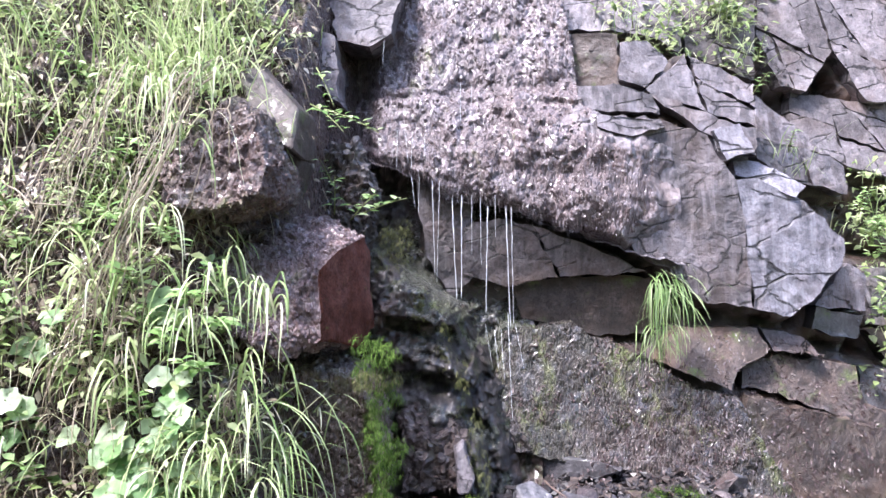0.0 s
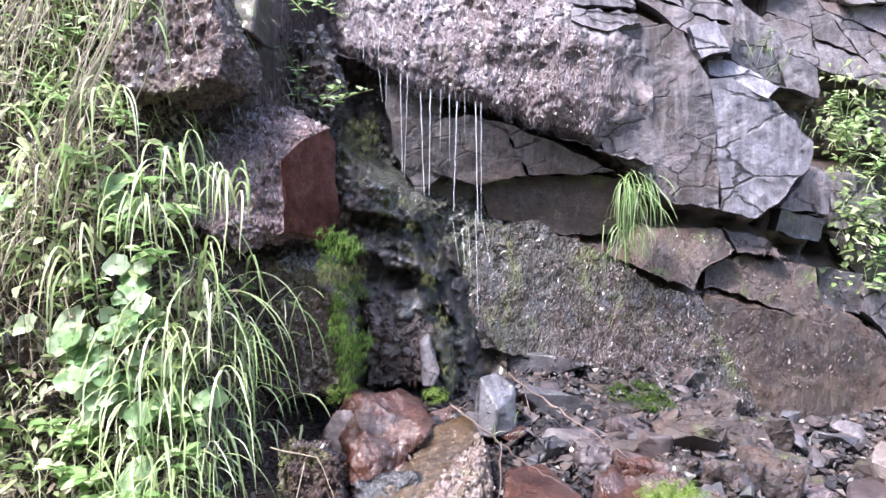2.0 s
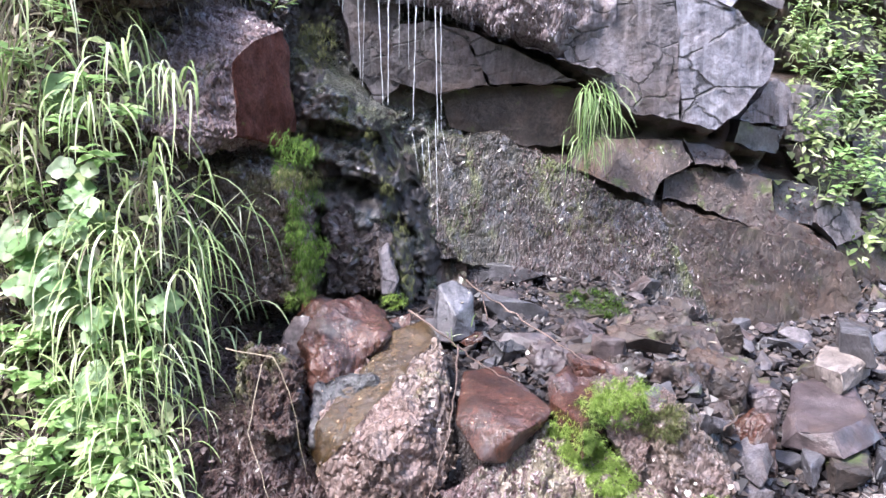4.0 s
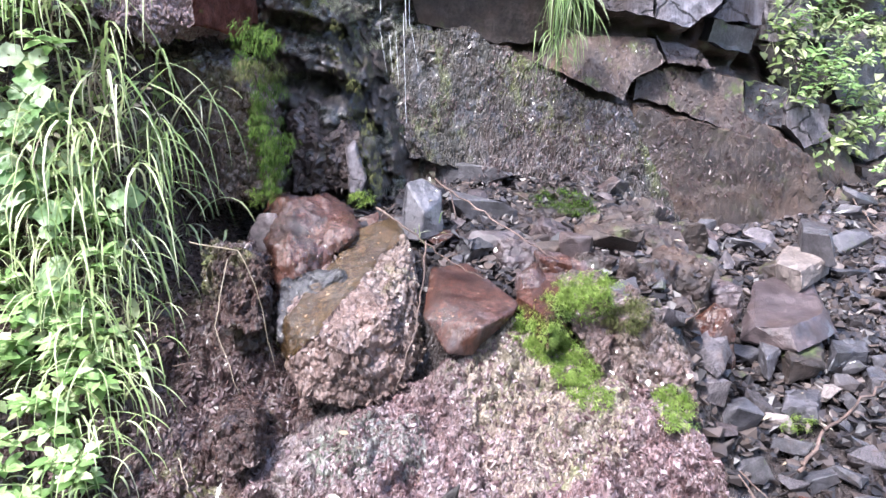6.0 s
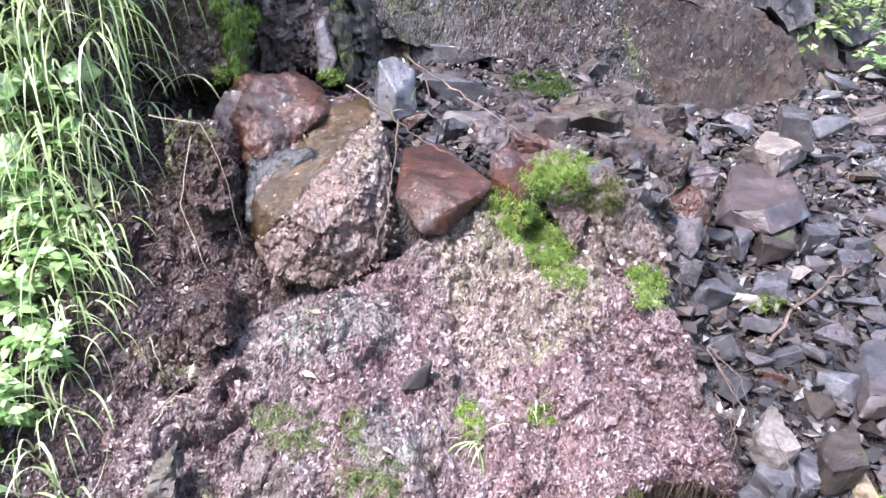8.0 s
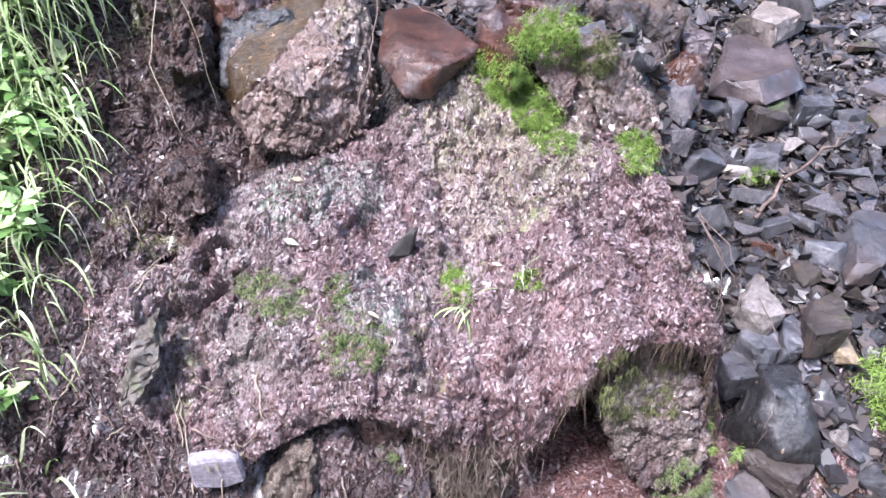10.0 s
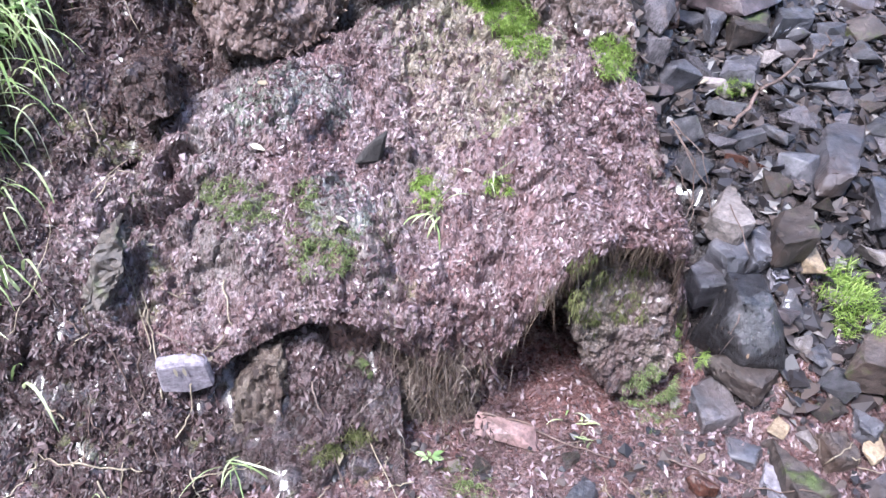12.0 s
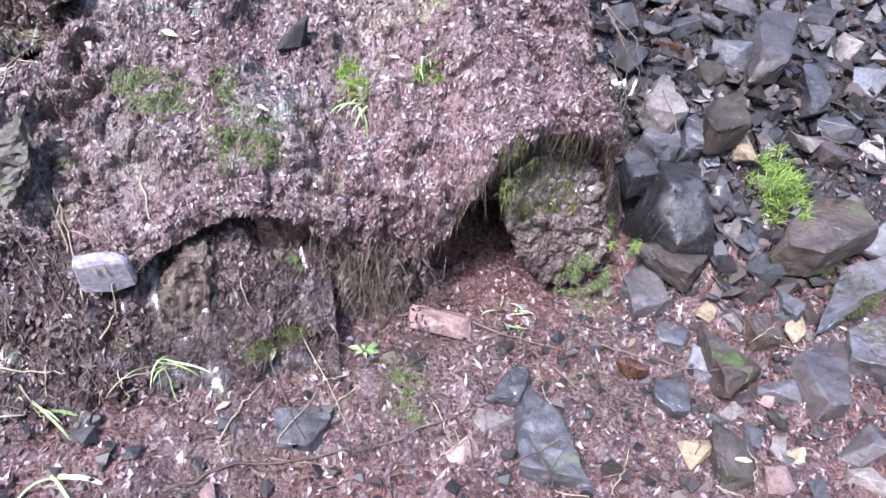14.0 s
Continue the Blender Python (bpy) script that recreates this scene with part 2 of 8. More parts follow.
WET = rock("wet_grey_stone", (0.05, 0.05, 0.055), (0.12, 0.12, 0.13), (0.3, 0.3, 0.33), wet=1.0)
MOSSROCK = rock("mossy_rock", (0.03, 0.024, 0.02), (0.07, 0.057, 0.047), (0.13, 0.11, 0.096), wet=0.35, moss=0.4, mosscol=(0.06, 0.075, 0.025))
BARK = rubbly("crumbling_brown_rock", [(0.0, (0.065, 0.045, 0.035)), (0.5, (0.19, 0.15, 0.115)), (1.0, (0.33, 0.275, 0.225))], 55, 0.4, stretch=(1.6, 1.6, 0.35), moss=0.2, relief=0.016)
CHIPS = [(0.0, (0.05, 0.029, 0.028)), (0.3, (0.14, 0.093, 0.091)), (0.6, (0.23, 0.172, 0.175)), (0.85, (0.305, 0.25, 0.26)), (1.0, (0.39, 0.335, 0.345))]
PEBBLE = rubbly("pebbly_crust", CHIPS, 105, 0.9, soil=(0.27, 0.185, 0.185), soil2=(0.2, 0.14, 0.138), soil_share=0.65, moss=0.05, relief=0.016)
GULLY = rock("wet_gully_rock", (0.014, 0.011, 0.011), (0.036, 0.029, 0.028), (0.08, 0.066, 0.064), wet=0.9, moss=0.25, rust=0.5, grain=120.0, bump=0.9, mosscol=(0.05, 0.06, 0.02), shine=0.55)
SLIME = rubbly("slimy_ledge", [(0.0, (0.04, 0.04, 0.036)), (0.4, (0.09, 0.088, 0.08)), (0.8, (0.16, 0.158, 0.15)), (1.0, (0.34, 0.335, 0.33))], 120, 1.0, soil=(0.08, 0.078, 0.066), soil2=(0.075, 0.085, 0.04), soil_share=0.6, stretch=(1.1, 1.1, 0.45), moss=0.25, relief=0.012)
WALL = rubbly("gritty_wet_wall", [(0.0, (0.015, 0.012, 0.0115)), (0.35, (0.038, 0.031, 0.029)), (0.7, (0.072, 0.059, 0.056)), (0.93, (0.12, 0.102, 0.099)), (1.0, (0.27, 0.245, 0.245))], 120, 1.0, soil=(0.06, 0.042, 0.037), soil2=(0.046, 0.044, 0.034), soil_share=0.65, stretch=(1.2, 1.2, 0.36), moss=0.2, relief=0.011)
MOUND = rubbly("red_brown_gritty_crust", CHIPS, 115, 1.0, soil=(0.175, 0.098, 0.096), soil2=(0.2, 0.17, 0.153), soil_share=0.6, moss=0.22, relief=0.014, stretch=(1.2, 0.7, 0.45))
WETFACE = rubbly("dripping_crust", [(0.0, (0.065, 0.05, 0.052)), (0.3, (0.118, 0.093, 0.097)), (0.6, (0.168, 0.14, 0.147)), (0.85, (0.22, 0.19, 0.2)), (1.0, (0.34, 0.31, 0.325))], 115, 0.9, soil=(0.15, 0.122, 0.129), soil2=(0.115, 0.083, 0.083), soil_share=0.6, stretch=(1.2, 1.2, 0.32), moss=0.12, relief=0.007)
CRUST = rock("gritty_brown_wall", (0.012, 0.0075, 0.0065), (0.032, 0.021, 0.0185), (0.07, 0.051, 0.046), wet=0.8, moss=0.33, rust=0.4, streak=0.1, grain=140.0, bump=0.9, mosscol=(0.042, 0.039, 0.017), shine=0.5)
BOULDER = rubbly("pale_craggy_crust", [(0.0, (0.045, 0.029, 0.024)), (0.4, (0.125, 0.087, 0.076)), (0.8, (0.185, 0.141, 0.127)), (1.0, (0.29, 0.24, 0.225))], 80, 0.9, soil=(0.15, 0.099, 0.083), soil2=(0.16, 0.12, 0.094), soil_share=0.78, moss=0.16, relief=0.009, stretch=(1, 1, 0.6))
LUMP = rubbly("olive_gritty_crust", [(0.0, (0.05, 0.035, 0.032)), (0.4, (0.13, 0.095, 0.09)), (0.8, (0.21, 0.165, 0.16)), (1.0, (0.36, 0.31, 0.3))], 105, 0.9, soil=(0.13, 0.085, 0.08), soil2=(0.13, 0.105, 0.08), soil_share=0.6, moss=0.12, relief=0.014)
BROWNWALL = rock("brown_stained_wall", (0.013, 0.0085, 0.0065), (0.032, 0.0215, 0.0165), (0.066, 0.047, 0.037), wet=0.65, moss=0.25, rust=0.3, streak=0.12, grain=140.0, bump=0.9, mosscol=(0.035, 0.032, 0.014), shine=0.47)
CRAG = rubbly("craggy_clay_crust", [(0.0, (0.038, 0.024, 0.021)), (0.45, (0.12, 0.082, 0.074)), (0.85, (0.2, 0.153, 0.145)), (1.0, (0.35, 0.3, 0.295))], 85, 0.95, soil=(0.135, 0.085, 0.076), soil2=(0.165, 0.128, 0.102), soil_share=0.6, moss=0.15, relief=0.018, stretch=(1, 1, 0.6))
LITTER = rubbly("litter_covered_soil", [(0.0, (0.02, 0.012, 0.011)), (0.4, (0.062, 0.039, 0.038)), (0.8, (0.115, 0.081, 0.081)), (1.0, (0.2, 0.155, 0.155))], 110, 0.9, soil=(0.05, 0.028, 0.026), soil2=(0.037, 0.023, 0.02), soil_share=0.62, moss=0.15, relief=0.014)
SANDY = rubbly("sandy_olive_crust", [(0.0, (0.10, 0.078, 0.062)), (0.4, (0.19, 0.155, 0.128)), (0.8, (0.28, 0.235, 0.205)), (1.0, (0.42, 0.37, 0.345))], 120, 0.75, soil=(0.23, 0.165, 0.135), soil2=(0.17, 0.15, 0.09), soil_share=0.7, moss=0.3, relief=0.009)
ALGAE = rubbly("grey_green_slimy_crust", [(0.0, (0.09, 0.085, 0.08)), (0.4, (0.17, 0.162, 0.15)), (0.8, (0.26, 0.25, 0.238)), (1.0, (0.42, 0.41, 0.4))], 115, 1.0, soil=(0.15, 0.135, 0.12), soil2=(0.13, 0.15, 0.095), soil_share=0.7, moss=0.25, relief=0.011, stretch=(1.2, 0.7, 0.45))
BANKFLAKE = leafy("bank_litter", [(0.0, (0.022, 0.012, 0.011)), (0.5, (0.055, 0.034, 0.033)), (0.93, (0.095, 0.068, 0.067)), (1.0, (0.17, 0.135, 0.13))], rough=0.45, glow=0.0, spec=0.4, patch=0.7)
SCREE = rubbly("dark_grit", [(0.0, (0.015, 0.013, 0.014)), (0.5, (0.03, 0.025, 0.025)), (0.9, (0.058, 0.049, 0.047)), (1.0, (0.15, 0.125, 0.115))], 130, 0.8, soil=(0.036, 0.024, 0.021), soil_share=0.45)
SOIL = rubbly("damp_soil", [(0.0, (0.024, 0.013, 0.011)), (0.5, (0.075, 0.044, 0.038)), (0.85, (0.135, 0.089, 0.08)), (1.0, (0.26, 0.2, 0.185))], 100, 0.85, soil=(0.055, 0.029, 0.024), soil_share=0.6, moss=0.2, relief=0.018)
PATH_EARTH = rubbly("gritty_earth", [(0.0, (0.05, 0.024, 0.022)), (0.4, (0.13, 0.07, 0.064)), (0.7, (0.21, 0.135, 0.128)), (0.92, (0.3, 0.23, 0.222)), (1.0, (0.42, 0.36, 0.355))], 110, 0.8, soil=(0.125, 0.055, 0.048), soil2=(0.10, 0.06, 0.055), soil_share=0.5, moss=0.08, relief=0.014)
GRASS = leafy("grass_blades", [(0.0, (0.15, 0.23, 0.075)), (0.4, (0.34, 0.44, 0.185)), (0.8, (0.54, 0.6, 0.34)), (1.0, (0.72, 0.72, 0.52))])
SEDGE = leafy("sedge_blades", [(0.0, (0.07, 0.13, 0.04)), (0.5, (0.17, 0.265, 0.085)), (0.9, (0.33, 0.42, 0.19)), (1.0, (0.5, 0.52, 0.34))])
STRAW = leafy("dry_grass", [(0.0, (0.15, 0.115, 0.075)), (0.6, (0.32, 0.265, 0.19)), (1.0, (0.52, 0.46, 0.36))], glow=0.2)
WEED = leafy("weed_leaves", [(0.0, (0.09, 0.14, 0.04)), (0.5, (0.26, 0.325, 0.125)), (1.0, (0.54, 0.58, 0.34))], spec=0.3)
WEEDLEAF = leafy("single_leaves", [(0.0, (0.115, 0.21, 0.055)), (0.5, (0.26, 0.4, 0.145)), (1.0, (0.52, 0.62, 0.34))], single=True, spec=0.3)
BROAD = leafy("broad_leaves", [(0.0, (0.13, 0.25, 0.08)), (0.5, (0.28, 0.42, 0.19)), (1.0, (0.5, 0.6, 0.38))], rough=0.4, spec=0.5, single=True)
STEM = leafy("green_stems", [(0.0, (0.10, 0.13, 0.04)), (1.0, (0.24, 0.27, 0.11))], glow=0.1)
MOSS = leafy("moss", [(0.0, (0.10, 0.175, 0.028)), (0.5, (0.235, 0.335, 0.07)), (1.0, (0.42, 0.52, 0.17))], rough=0.8, spec=0.2)
GULLYMOSS = leafy("gully_moss", [(0.0, (0.025, 0.055, 0.008)), (0.5, (0.075, 0.135, 0.022)), (1.0, (0.18, 0.27, 0.06))], rough=0.8, spec=0.2)
FUZZ = leafy("fuzzy_moss", [(0.0, (0.07, 0.10, 0.03)), (0.5, (0.17, 0.215, 0.08)), (1.0, (0.34, 0.38, 0.19))], rough=0.8, spec=0.2)
DULLMOSS = leafy("dull_moss", [(0.0, (0.05, 0.06, 0.018)), (0.6, (0.125, 0.135, 0.05)), (1.0, (0.23, 0.225, 0.11))], rough=0.8, spec=0.2)
FLAKE = leafy("litter_flakes", [(0.0, (0.04, 0.022, 0.022)), (0.4, (0.098, 0.063, 0.063)), (0.75, (0.172, 0.126, 0.129)), (0.95, (0.245, 0.198, 0.206)), (1.0, (0.36, 0.31, 0.315))], rough=0.4, glow=0.0, spec=0.5, patch=0.9)
FACEFLAKE = leafy("wet_chips", [(0.0, (0.05, 0.036, 0.037)), (0.4, (0.11, 0.086, 0.088)), (0.8, (0.18, 0.148, 0.154)), (1.0, (0.29, 0.26, 0.27))], rough=0.32, glow=0.0, spec=0.6)
LEAFLIT = leafy("fallen_leaves", [(0.0, (0.16, 0.12, 0.075)), (0.5, (0.28, 0.235, 0.17)), (1.0, (0.45, 0.41, 0.31))], rough=0.5, glow=0.1)
LILAC = rock("lilac_slate", (0.15, 0.132, 0.152), (0.2, 0.178, 0.2), (0.245, 0.222, 0.245), wet=0.2, bump=0.15, spec=0.2)
TWIG = rock("twig_bark", (0.04, 0.027, 0.021), (0.095, 0.062, 0.05), (0.18, 0.135, 0.115), wet=0.2, bump=0.3)
water, wnt, wb = surface("falling_water")
wb.inputs["Base Color"].default_value = (0.9, 0.92, 0.95, 1)
wb.inputs["Roughness"].default_value, wb.inputs["IOR"].default_value = 0.18, 1.33
wb.inputs["Transmission Weight"].default_value = 0.5


# ---- building blocks ----
rng = random.Random(7)


def sm(a, b, v):
    k = min(1.0, max(0.0, (v - a) / (b - a)))
    return k * k * (3 - 2 * k)


def ramp(v, knots):
    """Straight lines between (v, value) knots."""
    for (a, p), (b, q) in zip(knots, knots[1:]):
        if v <= b:
            return p + (q - p) * max(0.0, (v - a) / (b - a))
    return knots[-1][1]


def ground_z(x, y):
    """Height of the ground: a level path, scree that climbs on the right, a shelf of stones before the cliff."""
    talus = ramp(y, [(0.55, 0.0), (0.95, 0.10), (1.4, 0.33), (3.4, 0.83), (9.0, 2.2)])
    shelf = ramp(y, [(1.38, 0.0), (1.76, 0.66), (1.88, 0.86), (2.3, 0.93), (2.9, 0.97), (9.0, 1.6)])
    k = sm(0.92, 1.32 + 0.35 * sm(1.9, 2.8, y), x)
    low = ramp(y, [(0.55, 0.0), (1.0, 0.035), (9.0, 0.05)])
    return max(low + 0.02 * sm(0.6, 1.4, x), shelf * (1 - k) + talus * k)


def bank_y(x, z):
    """Depth of the overgrown bank on the left at the height z."""
    y = ramp(z, [(-0.3, 0.6), (0.0, 0.84), (0.2, 1.08), (0.85, 1.80), (1.1, 1.93), (1.7, 2.0), (2.4, 2.42), (5.0, 4.4)])
    y += (0.35 + 0.45 * sm(0.78, 0.9, z)) * max(0.0, x + 0.42) * sm(0.25, 0.45, z)
    y += 0.2 * sm(-0.36, -0.27, x) * sm(0.52, 0.46, z) * sm(0.30, 0.40, z)
    y += 0.7 * max(0.0, x + 0.85) * sm(1.4, 1.6, z) + 4.0 * max(0.0, x + 0.58) * sm(0.85, 1.0, z) - 0.25 * max(0.0, -1.2 - x)
    return y


def fbm(p, octaves=4):
    return noise.fractal(p, 0.9, 2.1, octaves)


def crumb(p, size):
    """Broken lumps of about that size, each at its own height."""
    dist, pts = noise.voronoi(p / size)
    return 0.7 * (noise.cell(pts[0] * 7.3) - 0.5) + 0.45 - dist[0]


def mesh_from(verts, faces, name, mats, parent=None, smooth=True):
    me = bpy.data.meshes.new(name)
    me.from_pydata(verts, [], faces)
    for m in mats if isinstance(mats, (list, tuple)) else [mats]:
        me.materials.append(m)
    me.polygons.foreach_set("use_smooth", [smooth] * len(me.polygons))
    me.update()
    ob = new(name, me)
    ob.parent = parent
    return ob


def part(name, bm, mat, parent=None, label="", smooth=True, crisp=32):
    me = bpy.data.meshes.new(name)
    bm.to_mesh(me)
    bm.free()
    for m in mat if isinstance(mat, (list, tuple)) else [mat]:
        me.materials.append(m)
    me.polygons.foreach_set("use_smooth", [smooth] * len(me.polygons))
    if smooth:
        me.set_sharp_from_angle(angle=radians(crisp))
    ob = new(name, me)
    ob.parent = parent
    return tagged(ob, label)


def sheet(name, fn, us, vs, mat, parent=None):
    """A surface fn(u, v) over a grid."""
    verts = [fn(u, v) for v in vs for u in us]
    n = len(us)
    faces = [(j * n + i, j * n + i + 1, (j + 1) * n + i + 1, (j + 1) * n + i) for j in range(len(vs) - 1) for i in range(n - 1)]
    return mesh_from(verts, faces, name, mat, parent)


def span(a, b, step):
    n = max(2, int(round((b - a) / step)) + 1)
    return [a + (b - a) * i / (n - 1) for i in range(n)]


def roughen(bm, edge, amp, freq, seed, strata=0.0, lumps=0.0, lump_size=0.03):
    """Splits long edges and pushes the surface in and out."""
    bmesh.ops.triangulate(bm, faces=bm.faces)
    for _ in range(7):
        long_edges = [e for e in bm.edges if e.calc_length() > edge]
        if not long_edges:
            break
        bmesh.ops.subdivide_edges(bm, edges=long_edges, cuts=1)
        bmesh.ops.triangulate(bm, faces=[f for f in bm.faces if len(f.verts) > 3])
    bm.normal_update()
    off = Vector((seed * 3.17, seed * 1.31, seed * 2.23))
    moves = []
    for v in bm.verts:
        p = v.co * freq + off
        d = fbm(p, 5) * 0.6 + (noise.noise(p * 0.45) if freq < 30 else 0) * 0.8
        if strata:
            d += strata * (noise.cell(Vector((noise.noise(v.co * 5) * 1.5, 0, v.co.z * 20 + 8 * v.co.x + 2.5 * noise.noise(v.co * 6) + off.x))) - 0.5)
        d *= amp
        if lumps:
            d += 0.1 * lumps if any(f.material_index for f in v.link_faces) else lumps * (crumb(v.co + off, lump_size) + 0.5 * crumb(v.co * 2.1 + off, lump_size))
        moves.append(v.normal * d)
    for v, d in zip(bm.verts, moves):
        v.co += d


def hull(points):
    bm = bmesh.new()
    for p in points:
        bm.verts.new(p)
    out = bmesh.ops.convex_hull(bm, input=bm.verts)
    bmesh.ops.delete(bm, geom=[g for g in set(out["geom_interior"] + out["geom_unused"]) if isinstance(g, bmesh.types.BMVert) and g.is_valid], context="VERTS")
    bmesh.ops.dissolve_limit(bm, angle_limit=radians(9), verts=bm.verts, edges=bm.edges)
    return bm


def boulder(name, outline, y, depth, lean, mat, edge=0.015, amp=0.013, freq=7.0, split=None, label="", seed=0, front=0.86, lumps=0.0):
    """A boulder from its outline across the hill: full at mid depth, narrower at the front face and the back."""
    cx, cz = sum(p[0] for p in outline) / len(outline), sum(p[1] for p in outline) / len(outline)
    pts = []
    high = max(p[1] for p in outline) - cz
    for x, z in outline:
        k = (z - cz) / high
        pts.append((x, y + 0.5 * lean * k, z))
        pts.append((cx + (x - cx) * front, y - depth * 0.35 + lean * k * front, cz + (z - cz) * front))
        pts.append((cx + (x - cx) * 0.85, y + depth * 0.65, cz + (z - cz) * 0.85))
    bm = hull(pts)
    bmesh.ops.bevel(bm, geom=bm.edges, offset=0.007, segments=1, affect="EDGES", profile=0.6)
    roughen(bm, edge, amp, freq, seed + len(outline) + cx, lumps=lumps)
    mats = [mat]
    if split:
        mats = [mat, split[0]]
        bm.normal_update()
        for f in bm.faces:
            if f.normal.dot(Vector(split[1])) > split[2]:
                f.material_index = 1
    return tagged(part(name, bm, mats), label, "rock")


def rock_from(name, points, mat, label, lumps=0.0, amp=0.008, split=None, crisp=32, edge=0.014, band=None):
    """A rock as the hull of a few corners, with worn edges."""
    bm = hull(points)
    bmesh.ops.bevel(bm, geom=bm.edges, offset=0.005, segments=1, affect="EDGES")
    if split:
        bm.normal_update()
        for f in bm.faces:
            f.material_index = int(f.normal.dot(Vector(split[1]).normalized()) > split[2])
    roughen(bm, edge, amp, 2.6 if band else 8.0, points[0][0] * 7, lumps=0.0 if band else lumps)
    if band:
        for f in bm.faces:
            c = f.calc_center_median()
            wob = 0.012 * fbm(c * 16, 3)
            if all(c.dot(Vector(n)) + wob > d for n, d in band[1]) and f.normal.z > 0.0:
                f.material_index = 1
        bm.normal_update()
        for v in bm.verts:
            if not any(f.material_index for f in v.link_faces):
                v.co += v.normal * (0.012 * fbm(v.co * 14, 4) + lumps * (crumb(v.co, 0.04) + 0.6 * crumb(v.co * 2.1, 0.04)))
        split = band
    return tagged(part(name, bm, [mat, split[0]] if split else mat, crisp=crisp), label, "rock")


def cut(poly, p, d, gap):
    """The part of a polygon on the left of the line through p along d, less a gap."""
    out, n = [], (-d[1], d[0])
    side = [(x - p[0]) * n[0] + (z - p[1]) * n[1] - gap for x, z in poly]
    for i in range(len(poly)):
        (x0, z0), (x1, z1), a, c = poly[i - 1], poly[i], side[i - 1], side[i]
        if a * c < 0:
            k = a / (a - c)
            out.append((x0 + (x1 - x0) * k, z0 + (z1 - z0) * k))
        if c >= 0:
            out.append((x1, z1))
    return out


def area(poly):
    return abs(sum(poly[i - 1][0] * poly[i][1] - poly[i][0] * poly[i - 1][1] for i in range(len(poly)))) / 2


def shards(poly, most):
    """Breaks a block along joints that follow the dip of the strata or stand across it."""
    if area(poly) < most or len(poly) < 3:
        return [poly]
    cx, cz = sum(p[0] for p in poly) / len(poly), sum(p[1] for p in poly) / len(poly)
    wide, high = max(p[0] for p in poly) - min(p[0] for p in poly), max(p[1] for p in poly) - min(p[1] for p in poly)
    a = radians(rng.gauss(-72, 12) if wide > high * rng.uniform(0.8, 1.3) else rng.gauss(-20, 9))
    p, d = (cx + rng.uniform(-0.15, 0.15) * wide, cz + rng.uniform(-0.15, 0.15) * high), (math.cos(a), math.sin(a))
    one, two = cut(poly, p, d, 0.0012), cut(poly, p, (-d[0], -d[1]), 0.0012)
    if min(area(one), area(two)) < 0.006:
        return [poly]
    return shards(one, most * rng.uniform(0.8, 1.6)) + shards(two, most * rng.uniform(0.8, 1.6))


def slab(outline, y, ax, az, depth, mat, most=0.6, lumps=0.0025):
    """A block of the cliff: outline (x, z) on a plane at depth y, leaning ax and az, with broken edges and joints."""
    cx, cz = sum(p[0] for p in outline) / len(outline), sum(p[1] for p in outline) / len(outline)
    grown = []
    for x, z in outline:
        r = math.hypot(x - cx, z - cz)
        grown.append((x + (x - cx) / r * 0.009, z + (z - cz) / r * 0.009))
    FACES.append((outline, cx, cz, max(math.hypot(x - cx, z - cz) for x, z in outline), y, ax, az))
    for poly in shards(grown, most):
        ring = []
        for i in range(len(poly)):
            (x0, z0), (x1, z1) = poly[i - 1], poly[i]
            n = max(1, int(math.hypot(x1 - x0, z1 - z0) / 0.04))
            for k in range(n):
                q = 0.009 if k else 0.003
                ring.append((x0 + (x1 - x0) * k / n + rng.uniform(-q, q), z0 + (z1 - z0) * k / n + rng.uniform(-q, q)))
        out, tx, tz = rng.uniform(-0.006, 0.006), rng.gauss(0, 0.012), rng.gauss(0, 0.015)
        bm = bmesh.new()
        face = bm.faces.new([bm.verts.new((x, y + out + (ax + tx) * (x - cx) + (az + tz) * (z - cz), z)) for x, z in ring])
        for v in bmesh.ops.extrude_face_region(bm, geom=[face])["geom"]:
            if isinstance(v, bmesh.types.BMVert):
                v.co.y += depth
        bmesh.ops.recalc_face_normals(bm, faces=bm.faces)
        roughen(bm, 0.02, 0.010, 4.5, 1.7, strata=0.22, lumps=lumps, lump_size=0.045)
        part("rock_slab", bm, mat, cliff, crisp=38)



def stone_label(mat, size):
    kind = {"grey_slate": "grey slate", "pale_slate": "pale grey slate", "dark_slate": "dark wet slate", "blue_slate": "blue-grey slate", "brown_rock": "brown stained rock",
            "red_rock": "wet red-brown rock", "tan_stone": "tan sandstone", "ochre_stone": "ochre stone", "pink_stone": "pinkish stone", "purple_rock": "purple-grey rock",
            "wet_grey_stone": "glistening wet grey stone"}[mat.name]
    return ("large angular block of " if size > 0.13 else "angular fragment of " if size > 0.07 else "small chip of ") + kind + " lying in the rubble"


def stone_bm(r, sx, sy, sz, n=11, bevel=0.05):
    pts = []
    for _ in range(n):
        v = Vector((r.uniform(-1, 1), r.uniform(-1, 1), r.uniform(-1, 1)))
        m = max(abs(v.x), abs(v.y), abs(v.z))
        v /= m ** 0.75 if m > 0.05 else 1
        pts.append((v.x * sx / 2, v.y * sy / 2, v.z * sz / 2))
    bm = hull(pts)
    bmesh.ops.bevel(bm, geom=bm.edges, offset=bevel * min(sx, sy, sz), segments=1, affect="EDGES")
    return bm


